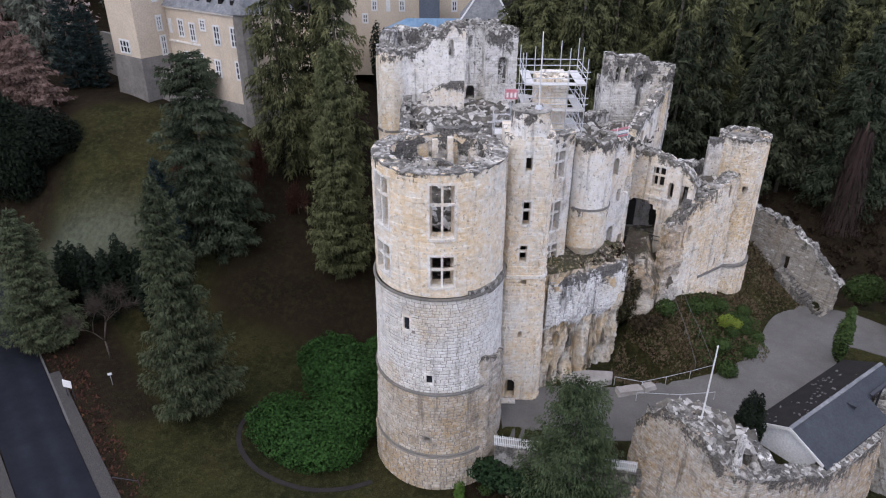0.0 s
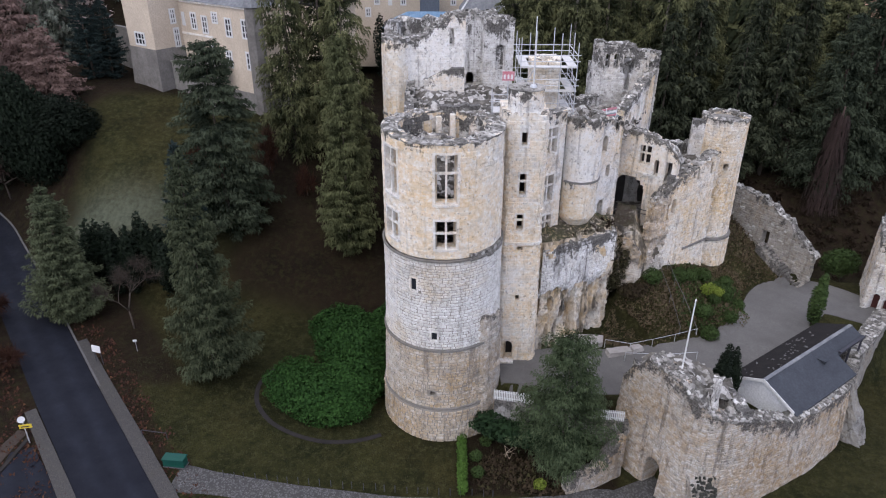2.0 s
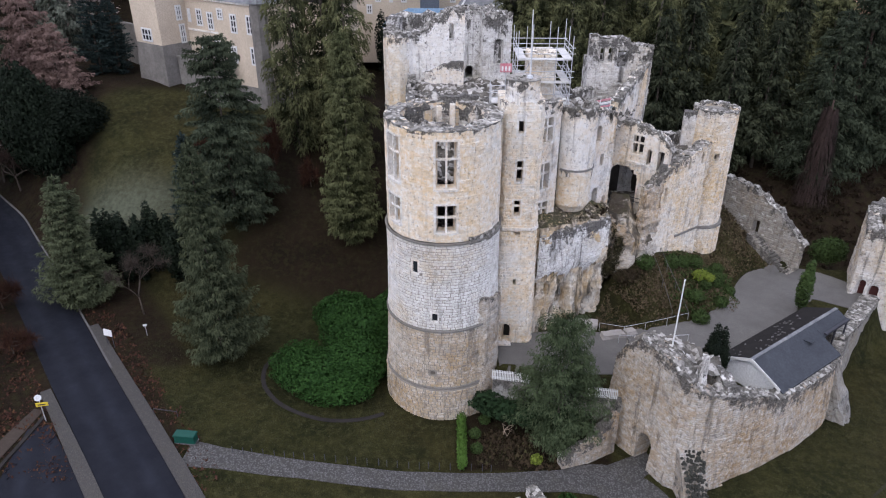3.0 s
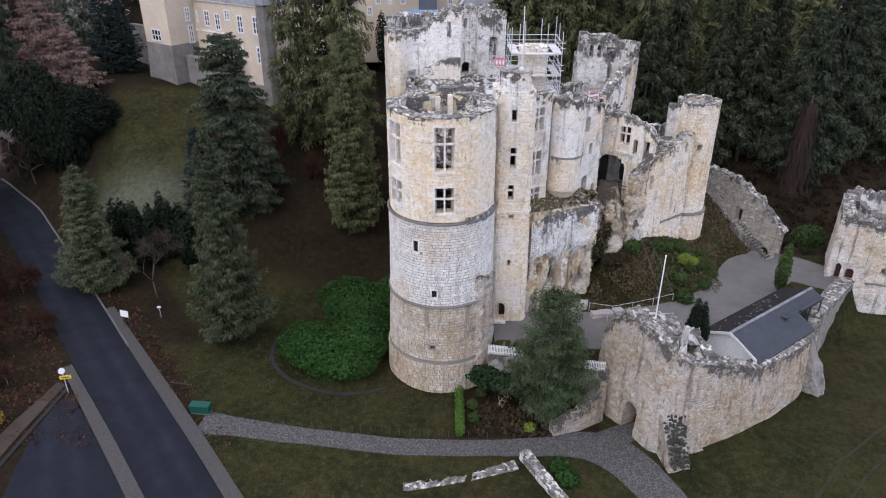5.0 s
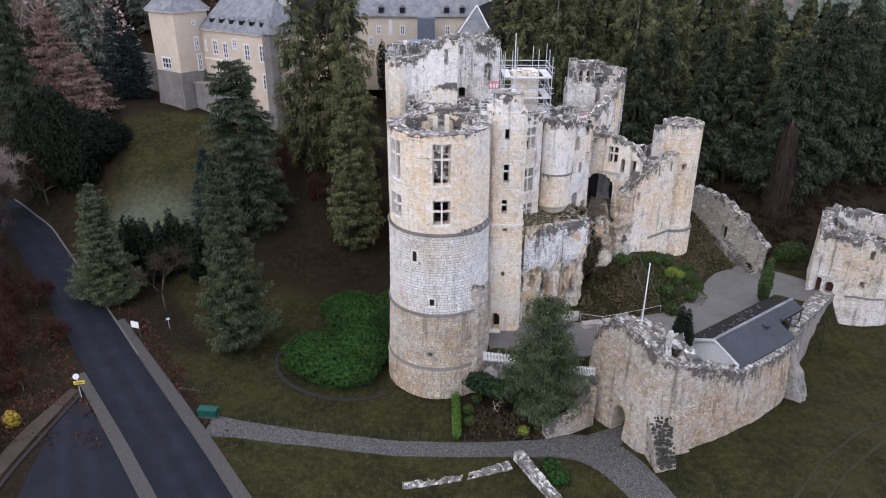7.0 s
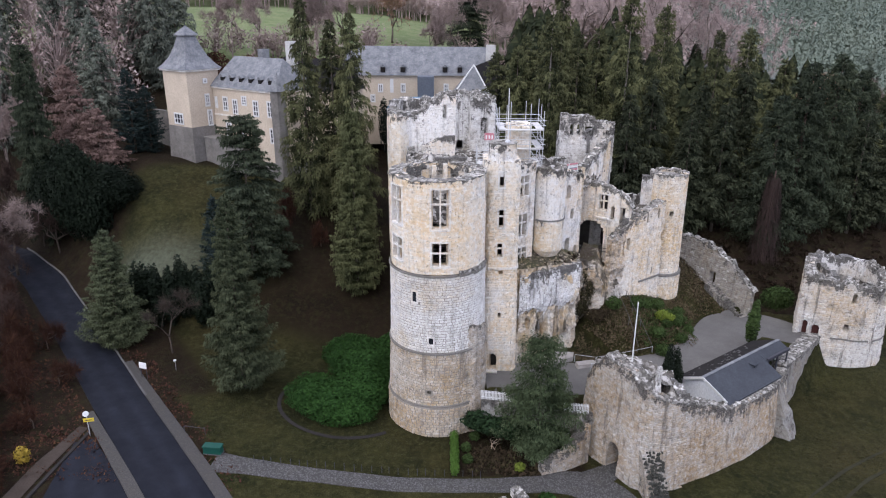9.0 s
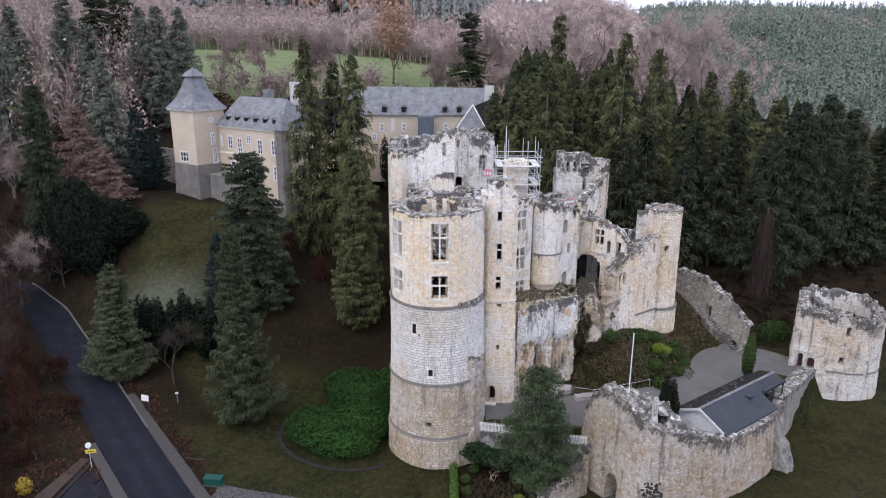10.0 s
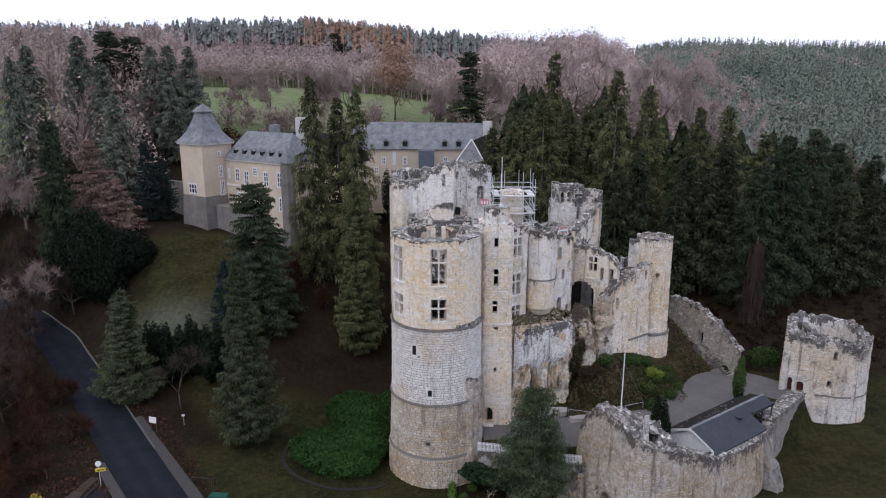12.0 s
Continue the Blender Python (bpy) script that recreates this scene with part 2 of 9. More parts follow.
def masonry(line, base, top, thick, holes=(), step=0.5, batter=None, rough=0.04, seed=0):
    """A wall of real thickness with openings. Holes: (u0, u1, z0, z1) or with a fifth value for an arched head's rise."""
    bf = base if callable(base) else (lambda u: base)
    tf = top if callable(top) else (lambda u: top)
    us = set(np.linspace(0, line.length, max(2, int(line.length / step) + 1)).round(4))
    zlo = min(bf(u) for u in us)
    zhi = max(tf(u) for u in us)
    zs = set(np.linspace(zlo, zhi, max(2, int((zhi - zlo) / step) + 1)).round(4))
    for h in holes:
        us |= {round(h[0], 4), round(h[1], 4)}
        zs |= {round(h[2], 4), round(h[3], 4)}
        if len(h) > 4:
            us |= set(np.linspace(h[0], h[1], 9).round(4))
            zs |= set(np.linspace(h[3] - h[4], h[3], 6).round(4))
    us = sorted(u for u in us if -1e-6 <= u <= line.length + 1e-6)
    zs = sorted(zs)
    us = [u for i, u in enumerate(us) if i == 0 or u - us[i - 1] > 0.004]
    zs = [z for i, z in enumerate(zs) if i == 0 or z - zs[i - 1] > 0.004]
    wrap = line.closed
    nu = len(us) - 1

    def cut(u, z):
        for h in holes:
            if h[0] < u < h[1] and h[2] < z < h[3]:
                if len(h) > 4:
                    spring = h[3] - h[4]
                    if z > spring:
                        k = (u - (h[0] + h[1]) / 2) / ((h[1] - h[0]) / 2)
                        if (z - spring) / h[4] > math.sqrt(max(0, 1 - k * k)):
                            continue
                return True
        return False

    tops = [tf(u) for u in us]
    bots = [bf(u) for u in us]
    if wrap:
        tops[-1], bots[-1] = tops[0], bots[0]
    solid = {}
    for i in range(nu):
        for j in range(len(zs) - 1):
            h0 = min(zs[j + 1], tops[i]) - max(zs[j], bots[i])
            h1 = min(zs[j + 1], tops[i + 1]) - max(zs[j], bots[i + 1])
            if max(h0, h1) > 0.01 and not cut((us[i] + us[i + 1]) / 2, (zs[j] + zs[j + 1]) / 2):
                solid[i, j] = True
    V, UV, WR, key = [], [], [], {}

    def vert(i, j, side):
        if wrap and i == nu and False:
            i = 0
        k = (i, j, side)
        if k not in key:
            u = us[i]
            z = max(bots[i], min(zs[j], max(tops[i], bots[i])))
            p, n = line.place(u if not (wrap and i == nu) else 0.0)
            off = batter(z) if batter else 0.0
            ur = u if not (wrap and i == nu) else 0.0
            off += rough * (nz(ur * 1.3, z * 1.7, seed) + 0.8 * nz(ur * 3.7, z * 4.3, seed + 5))
            if side:
                off = -thick + rough * nz(ur * 1.7, z * 1.9, seed + 11)
            p = p + n * off
            key[k] = len(V)
            V.append((p.x, p.y, z))
            UV.append((u, z))
            WR.append((u, tops[i] - z))
        return key[k]

    F = []
    for (i, j) in solid:
        a, b, c, d = (i, j), (i + 1, j), (i + 1, j + 1), (i, j + 1)
        F.append(tuple(vert(*q, 0) for q in (a, b, c, d)))
        F.append(tuple(vert(*q, 1) for q in (d, c, b, a)))
        for (p, q), nb in (((a, b), (i, j - 1)), ((b, c), (i + 1, j)), ((c, d), (i, j + 1)), ((d, a), (i - 1, j))):
            if wrap:
                nb = (nb[0] % nu, nb[1])
            if nb not in solid:
                F.append((vert(*q, 0), vert(*p, 0), vert(*p, 1), vert(*q, 1)))
    return V, F, UV, WR


def rubble(line, top, thick, seed, per_metre=4.0, size=0.3, inset=0.5, spread=0.9):
    """Loose stones lying along a wall's top."""
    rnd = random.Random(seed)
    V, F = [], []
    for _ in range(int(line.length * per_metre)):
        u = rnd.uniform(0, line.length)
        p, n = line.place(u)
        p = p - n * thick * (inset + rnd.uniform(-0.5, 0.5) * spread)
        s = size * rnd.uniform(0.3, 0.95)
        stone(V, F, (p.x, p.y, (top(u) if callable(top) else top) + s * 0.12), s, rnd)
    return V, F


def capping(line, top, thick, seed, lump=0.13, hang=0.28, over=0.05):
    """The lumpy lichen-grown head of a broken wall, hanging a little over its edges."""
    n = max(2, int(line.length / 0.24))
    cols = max(4, int(thick / 0.26)) + 2
    V, F = [], []
    for i in range(n if line.closed else n + 1):
        u = line.length * i / n
        p, m = line.place(u)
        h = top(u) if callable(top) else top
        for k in range(cols):
            s = min(1.0, max(0.0, (k - 1) / (cols - 3)))
            d = over + 0.05 * nz(u * 1.9, k * 3.0, seed) - s * (thick + 2 * over)
            q = p + m * d
            if k in (0, cols - 1):
                z = h - hang * (0.35 + 1.1 * abs(nz(u * 1.3, k * 5.0, seed + 2)))
            else:
                z = h + 0.05 + lump * (nz(u * 1.1, s * 2.5, seed) + 1.1 * nz(u * 3.3, s * 5.5, seed + 4)) - (0.05 if k in (1, cols - 2) else 0)
            V.append((q.x, q.y, z))
    rows = len(V) // cols
    for i in range(rows if line.closed else rows - 1):
        a, b = i * cols, ((i + 1) % rows) * cols
        F += [(a + k, b + k, b + k + 1, a + k + 1) for k in range(cols - 1)]
    return V, F


def stone(V, F, c, s, rnd):
    b = box((0, 0, 0), (s * rnd.uniform(0.8, 1.5), s * rnd.uniform(0.6, 1.1), s * rnd.uniform(0.5, 0.9)), rnd.uniform(0, 180), rnd.uniform(0.6, 0.9))
    n = len(V)
    tx, ty = rnd.uniform(-0.3, 0.3), rnd.uniform(-0.3, 0.3)
    for x, y, z in b[0]:
        j = s * 0.12
        V.append((c[0] + x + rnd.uniform(-j, j), c[1] + y + rnd.uniform(-j, j), c[2] + z + tx * x + ty * y))
    F.extend(tuple(i + n for i in f) for f in b[1])


def block(line, u0, u1, z0, z1, d0, d1):
    """A straight or bent bar on a wall between depths d0 (outer, positive is proud) and d1."""
    n = max(1, int((u1 - u0) / 0.5))
    V, F = [], []
    for i in range(n + 1):
        p, m = line.place(u0 + (u1 - u0) * i / n)
        for z in (z0, z1):
            for d in (d0, d1):
                q = p + m * d
                V.append((q.x, q.y, z))
    for i in range(n):
        a, b = 4 * i, 4 * i + 4
        F += [(a, b, b + 2, a + 2), (a + 1, a + 3, b + 3, b + 1), (a + 2, b + 2, b + 3, a + 3), (a, a + 1, b + 1, b)]
    e = 4 * n
    F += [(0, 2, 3, 1), (e, e + 1, e + 3, e + 2)]
    return V, F


STONE_V = np.array([(x * k, d, z * k2) for d, k, k2 in ((0.0, 1, 1), (0.72, 1, 1), (1.0, 0.92, 0.84)) for x, z in ((-0.5, -0.5), (0.5, -0.5), (0.5, 0.5), (-0.5, 0.5))])
STONE_F = [(8, 9, 10, 11)] + [(o + i, o + (i + 1) % 4, o + 4 + (i + 1) % 4, o + 4 + i) for o in (0, 4) for i in range(4)]


def blockwork(parent, line, base, top, batter, rough, seed, holes, mat, row=0.28, width=0.5, gap=0.024, proud=0.03, u0=0.0, u1=None, single=None):
    """Courses of single blocks on a wall's outer face, with recessed joints.
    Blocks within `single` (degrees, heights) are objects of their own; the rest is joined."""
    rnd = random.Random(seed * 13 + 5)
    bf = base if callable(base) else (lambda u: base)
    tf = top if callable(top) else (lambda u: top)
    u1 = line.length if u1 is None else u1
    us = np.linspace(u0, u1, 60)
    z, zhi = min(bf(u) for u in us), max(tf(u) for u in us)
    V, F, UV, WR, n1 = [], [], [], [], 0
    me = None
    while z < zhi - 0.08:
        za, zb = z, z + row * rnd.uniform(0.8, 1.2)
        z = zb
        u = u0 + rnd.uniform(-0.3, 0.0) * width
        while u < u1:
            w = width * rnd.uniform(0.6, 1.45)
            ua, um, ub, zm = u, u + w / 2, u + w, (za + zb) / 2
            u += w
            if um < u0 or ub > u1 + 0.1 or za < bf(um) - 0.05 or zb > min(tf(ua), tf(um), tf(ub)) + 0.02:
                continue
            ka, kb = za, zb
            for h in holes:
                if h[0] - 0.1 < ub and h[1] + 0.1 > ua and h[2] - 0.1 < kb and h[3] + 0.1 > ka:
                    if h[2] < zm < h[3]:
                        ua, ub = (ua, min(ub, h[0] - 0.1)) if um < (h[0] + h[1]) / 2 else (max(ua, h[1] + 0.1), ub)
                    else:
                        ka, kb = (ka, min(kb, h[2] - 0.1)) if zm < h[2] else (max(ka, h[3] + 0.1), kb)
            if ub - ua < 0.12 or kb - ka < 0.08:
                continue
            w, um, zm = ub - ua, (ua + ub) / 2, (ka + kb) / 2
            p, n = line.place(um)
            pa, pb = line.place(ua)[0], line.place(ub)[0]
            off = (batter(zm) if batter else 0.0) + rough * (nz(um * 1.3, zm * 1.7, seed) + 0.8 * nz(um * 3.7, zm * 4.3, seed + 5))
            d = (pb - pa)
            if d.length < 0.3 * w:
                continue
            ang = math.atan2(d.y, d.x) + math.pi
            q = p + n.normalized() * (off - 0.1)
            deep = 0.1 + proud + rnd.uniform(-0.35, 0.45) * proud
            sx, sz = min(w, d.length) - 0.8 * gap, kb - ka - 1.45 * gap
            ca, sa = math.cos(ang), math.sin(ang)
            deg = math.degrees(math.atan2(n.y, n.x)) % 360
            if single and single[0] < deg < single[1] and single[2] < zm < single[3] and n1 < 300:
                if me is None:
                    me = mesh_data("block", STONE_V, STONE_F, mat, [(0.0, 9.0)] * 12, [(0.0, 9.0)] * 12)
                ob = new("block", me)
                ob.parent = parent
                ob.location = Vector((q.x, q.y, zm)) - ORIGIN[parent.name]
                ob.rotation_euler = (0, 0, ang)
                ob.scale = (sx, deep, sz)
                n1 += 1
                continue
            k = len(V)
            V += [(q.x + x * ca - y * sa, q.y + x * sa + y * ca, zm + v) for x, y, v in STONE_V * np.array([sx, deep, sz])]
            F += [tuple(i + k for i in f) for f in STONE_F]
            UV += [(um, zm)] * 12
            WR += [(um, tf(um) - zm)] * 12
    ob = part("blockwork", (V, F, UV, WR), mat, parent)
    ob["kind"] = "stuff"


def cross_window(parent, line, u0, u1, z0, z1, mat, transom=0.62, mullion=True, depth=0.28, w=0.15, proud=0.04, frame_w=0.16, double=False):
    """A stone window: surround with jambs, sill and head, a mullion and one or two transoms."""
    f = frame_w
    win = part("window", join(block(line, u0 - f, u0 + 0.02, z0 - f, z1 + f, proud, -depth - 0.1), block(line, u1 - 0.02, u1 + f, z0 - f, z1 + f, proud, -depth - 0.1),
                              block(line, u0, u1, z0 - f, z0 + 0.02, proud + 0.05, -depth - 0.1), block(line, u0, u1, z1 - 0.02, z1 + f, proud, -depth - 0.1)), mat, parent, "weathered pale stone window surround")
    um = (u0 + u1) / 2
    if mullion:
        part("mullion", block(line, um - w / 2, um + w / 2, z0 + 0.02, z1 - 0.02, -0.06, -depth), mat, win)
    if transom:
        for k in ([transom] if not double else [transom, transom * 0.5]):
            zt = z0 + (z1 - z0) * k
            part("transom", block(line, u0 + 0.02, u1 - 0.02, zt - w / 2, zt + w / 2, -0.07, -depth + 0.02), mat, win)
    return win


# ---------------------------------------------------------------- materials
class Nodes:
    """Short hand for a node material."""

    def __init__(self, name, rough=0.9, metal=0.0):
        self.mat = bpy.data.materials.new(name)
        self.mat.use_nodes = True
        self.t = self.mat.node_tree
        self.b = self.t.nodes["Principled BSDF"]
        self.b.inputs["Roughness"].default_value = rough
        self.b.inputs["Metallic"].default_value = metal
        self.b.inputs["Specular IOR Level"].default_value = 0.25

    def put(self, kind, **kw):
        n = self.t.nodes.new(kind)
        for k, v in kw.items():
            setattr(n, k, v)
        return n

    def link(self, a, b):
        self.t.links.new(a, b)

    def coord(self, which="Object", scale=(1, 1, 1), warp=0.0):
        c = self.put("ShaderNodeTexCoord")
        m = self.put("ShaderNodeMapping")
        m.inputs["Scale"].default_value = scale
        self.link(c.outputs[which], m.inputs[0])
        return m.outputs[0]

    def uv(self, name):
        n = self.put("ShaderNodeUVMap")
        n.uv_map = name
        return n.outputs[0]

    def noise(self, vec, scale, detail=6.0, rough=0.6, lac=2.0):
        n = self.put("ShaderNodeTexNoise")
        n.inputs["Scale"].default_value = scale
        n.inputs["Detail"].default_value = detail
        n.inputs["Roughness"].default_value = rough
        n.inputs["Lacunarity"].default_value = lac
        if vec is not None:
            self.link(vec, n.inputs["Vector"])
        return n.outputs[0]

    def span(self, val, a, b, c=0.0, d=1.0):
        n = self.put("ShaderNodeMapRange")
        for k, v in zip((1, 2, 3, 4), (a, b, c, d)):
            n.inputs[k].default_value = v
        self.link(val, n.inputs[0])
        return n.outputs[0]

    def math(self, op, a, b=None):
        n = self.put("ShaderNodeMath", operation=op)
        for i, v in enumerate((a, b)):
            if v is None:
                continue
            if isinstance(v, (int, float)):
                n.inputs[i].default_value = v
            else:
                self.link(v, n.inputs[i])
        return n.outputs[0]

    def mix(self, fac, a, b, mode='MIX'):
        n = self.put("ShaderNodeMix")
        n.data_type = 'RGBA'
        n.blend_type = mode
        for i, v in ((0, fac), (6, a), (7, b)):
            if isinstance(v, (int, float)):
                n.inputs[i].default_value = v
            elif isinstance(v, tuple):
                n.inputs[i].default_value = (*v, 1)
            else:
                self.link(v, n.inputs[i])
        return n.outputs[2]

    def done(self, color, bump=None, strength=0.4, dist=0.05):
        if isinstance(color, tuple):
            self.b.inputs["Base Color"].default_value = (*color, 1)
        else:
            self.link(color, self.b.inputs["Base Color"])
        if bump is not None:
            n = self.put("ShaderNodeBump")
            n.inputs["Strength"].default_value = strength
            n.inputs["Distance"].default_value = dist
            self.link(bump, n.inputs["Height"])
            self.link(n.outputs[0], self.b.inputs["Normal"])
        return self.mat


def stone_mat(name, pale, warm, warmth=0.5, lichen=0.6, lichen_depth=2.5, grime=0.45, brick=(0.62, 0.3), joint=0.5, streak=0.4, blocks=0.0):
    """Old limestone masonry: coursed blocks, ochre patches, black lichen growing down from the broken tops, rain streaks."""
    m = Nodes(name, 0.92)
    geom = m.put("ShaderNodeNewGeometry")
    info = m.put("ShaderNodeObjectInfo")
    ob = geom.outputs["Position"]
    one = m.math('FRACT', m.math('ADD', m.math('MULTIPLY', info.outputs["Random"], 7.31), geom.outputs["Random Per Island"]))

    def stretched(scale):
        k = m.put("ShaderNodeMapping")
        k.inputs["Scale"].default_value = scale
        m.link(ob, k.inputs[0])
        return k.outputs[0]
    uv = m.uv("masonry")
    wear = m.uv("wear")
    wob = m.put("ShaderNodeVectorMath", operation='MULTIPLY_ADD')
    nn = m.put("ShaderNodeTexNoise")
    nn.inputs["Scale"].default_value = 1.3
    nn.inputs["Detail"].default_value = 4
    m.link(uv, nn.inputs["Vector"])
    m.link(nn.outputs[1], wob.inputs[0])
    wob.inputs[1].default_value = (0.5, 0.22, 0)
    m.link(uv, wob.inputs[2])
    br = m.put("ShaderNodeTexBrick")
    br.offset = 0.5
    br.squash, br.squash_frequency = 1.4, 3
    br.inputs["Scale"].default_value = 1.0
    br.inputs["Mortar Size"].default_value = 0.02
    br.inputs["Mortar Smooth"].default_value = 0.8
    br.inputs["Brick Width"].default_value = brick[0]
    br.inputs["Row Height"].default_value = brick[1]
    br.inputs["Color1"].default_value = (0.2, 0.2, 0.2, 1)
    br.inputs["Color2"].default_value = (0.8, 0.8, 0.8, 1)
    br.inputs["Mortar"].default_value = (0.45, 0.45, 0.45, 1)
    m.link(wob.outputs[0], br.inputs["Vector"])
    big = m.noise(ob, 0.17, 6, 0.65)
    mid = m.noise(ob, 0.8, 9, 0.72)
    small = m.noise(ob, 2.6, 9, 0.75)
    fine = m.noise(ob, 8.0, 6, 0.75)
    if blocks:
        big = m.math('ADD', big, m.span(one, 0.0, 1.0, -0.07, 0.07))
    c = m.mix(m.span(big, 0.58 - 0.3 * warmth, 0.86 - 0.3 * warmth), pale, warm)
    c = m.mix(m.span(small, 0.52, 0.4, 0.0, 0.6), c, tuple(min(0.86, 0.4 * v + 0.88 * sum(pale) / 3) for v in pale))
    c = m.mix(m.span(mid, 0.52, 0.66, 0.0, grime), c, (0.15, 0.135, 0.12))
    if blocks:
        c = m.mix(m.span(one, 0.0, 0.55, blocks, 0.0), c, tuple(v * 0.5 for v in warm))
        c = m.mix(m.span(one, 0.86, 0.97, 0.0, blocks), c, (0.78, 0.765, 0.73))
    else:
        c = m.mix(0.1 + 0.16 * joint, c, br.outputs["Color"], 'OVERLAY')
    c = m.mix(m.span(small, 0.55, 0.7, 0.0, 0.4), c, (0.27, 0.225, 0.17))
    c = c if blocks else m.mix(m.math('MULTIPLY', br.outputs["Fac"], m.span(mid, 0.3, 0.65, joint * 0.35, joint)), c, (0.17, 0.15, 0.12))
    c = m.mix(m.span(fine, 0.57, 0.74, 0.0, 0.3), c, (0.18, 0.15, 0.115))
    # pits and lost corners
    c = m.mix(m.span(m.noise(ob, 4.2, 3, 0.62), 0.61, 0.65, 0.0, 0.35 + 0.4 * grime), c, (0.115, 0.1, 0.085))
    # rain streaks
    sv = m.noise(stretched((1.8, 1.8, 0.12)), 1.0, 8, 0.7)
    c = m.mix(m.span(sv, 0.54, 0.66, 0.0, streak), c, (0.085, 0.078, 0.068))
    # lichen from the top down
    sep = m.put("ShaderNodeSeparateXYZ")
    m.link(wear, sep.inputs[0])
    down = m.span(sep.outputs[1], 0.0, lichen_depth, 1.0, 0.0)
    patch = m.noise(stretched((1.5, 1.5, 0.75)), 0.9, 12, 0.8)
    zone = m.span(m.noise(ob, 0.42, 6, 0.75), 0.4, 0.62, 0.3, 1.15)
    li = m.math('ADD', m.math('MULTIPLY', m.math('MULTIPLY', m.math('MULTIPLY', down, down), zone), lichen), m.math('MULTIPLY', m.math('SUBTRACT', patch, 0.5), 2.4))
    c = m.mix(m.span(li, 0.34, 0.46, 0.0, 0.93), c, m.mix(m.span(fine, 0.4, 0.62), (0.022, 0.021, 0.02), (0.17, 0.16, 0.145)))
    h = m.math('ADD', m.math('MULTIPLY', fine, 0.5), m.math('MULTIPLY', small, 1.4))
    if not blocks:
        h = m.math('ADD', m.math('MULTIPLY', br.outputs["Fac"], -0.7), h)
    return m.done(c, h, 0.8, 0.1)


PALE, WHITE, HONEY = (0.735, 0.695, 0.615), (0.82, 0.795, 0.75), (0.75, 0.585, 0.375)
M_UPPER = stone_mat("limestone_upper_drum", PALE, HONEY, 0.9, 0.62, 1.8, 0.22, (0.6, 0.3), 0.16, 0.25)
M_CREAM = stone_mat("limestone_cream", (0.74, 0.695, 0.615), HONEY, 0.85, 0.4, 1.5, 0.22, (0.5, 0.26), 0.25, 0.25)
M_WHITE = stone_mat("limestone_bleached", WHITE, HONEY, 0.6, 0.85, 2.4, 0.5, (0.42, 0.22), 0.08, 0.5)
M_WING = stone_mat("limestone_wing", (0.68, 0.65, 0.60), (0.62, 0.47, 0.28), 0.75, 0.6, 1.8, 0.5, (0.5, 0.26), 0.55, 0.4)
M_RUIN = stone_mat("limestone_ruin", (0.66, 0.64, 0.61), (0.53, 0.42, 0.28), 0.35, 0.9, 3.0, 0.6, (0.46, 0.24), 0.4, 0.7)
M_DARK = stone_mat("limestone_lichen", (0.60, 0.585, 0.56), (0.5, 0.44, 0.33), 0.25, 0.7, 8.0, 0.75, (0.46, 0.24), 0.4, 0.75)
M_GATE = stone_mat("limestone_gate", (0.44, 0.415, 0.375), (0.33, 0.23, 0.13), 0.85, 0.9, 3.0, 0.6, (0.36, 0.18), 0.6, 0.6)
M_PARAPET = stone_mat("limestone_parapet", (0.26, 0.25, 0.23), (0.27, 0.22, 0.15), 0.4, 0.8, 3.0, 0.7, (0.4, 0.2), 0.5, 0.6)
M_WARD = stone_mat("limestone_ward", (0.29, 0.265, 0.23), (0.28, 0.215, 0.14), 0.4, 0.7, 2.0, 0.55, (0.5, 0.24), 0.5, 0.5)
M_BAST = stone_mat("limestone_bastion", (0.60, 0.575, 0.535), (0.52, 0.39, 0.23), 0.5, 0.9, 2.6, 0.55, (0.46, 0.24), 0.4, 0.6)
M_TORN = stone_mat("limestone_torn", (0.52, 0.475, 0.41), (0.43, 0.29, 0.15), 0.6, 0.6, 2.5, 0.75, (0.34, 0.2), 0.7, 0.5)
M_FACING = stone_mat("limestone_facing", (0.70, 0.69, 0.675), (0.62, 0.54, 0.42), 0.2, 1.0, 4.2, 0.75, (0.34, 0.2), 0.6, 0.95)
M_TRIM = stone_mat("dressed_stone", (0.72, 0.69, 0.64), HONEY, 0.3, 0.0, 1.0, 0.3, (1.2, 0.6), 0.2, 0.2)
M_COURSE = stone_mat("string_course_stone", (0.2, 0.19, 0.172), (0.22, 0.185, 0.14), 0.3, 0.0, 1.0, 0.75, (0.9, 0.5), 0.3, 0.3)

# the same stones as single blocks
B_UPPER = stone_mat("upper_drum_blocks", PALE, HONEY, 0.82, 0.75, 1.4, 0.25, joint=0.16, streak=0.3, blocks=0.12)
B_CREAM = stone_mat("cream_blocks", (0.74, 0.695, 0.615), HONEY, 0.7, 0.4, 1.5, 0.28, streak=0.35, blocks=0.15)
B_GREY = stone_mat("grey_blocks", (0.66, 0.645, 0.615), (0.6, 0.5, 0.36), 0.4, 0.1, 1.0, 0.35, streak=0.4, blocks=0.2)
B_LOWER = stone_mat("lower_drum_blocks", (0.52, 0.475, 0.405), (0.42, 0.305, 0.175), 0.75, 0.1, 1.0, 0.6, streak=0.65, blocks=0.24)
B_WING = stone_mat("wing_blocks", (0.73, 0.69, 0.62), (0.68, 0.51, 0.3), 0.78, 0.6, 1.8, 0.45, streak=0.45, blocks=0.2)
B_GATE = stone_mat("gate_blocks", (0.48, 0.455, 0.41), (0.36, 0.262, 0.155), 0.75, 0.9, 3.0, 0.6, streak=0.75, blocks=0.14)
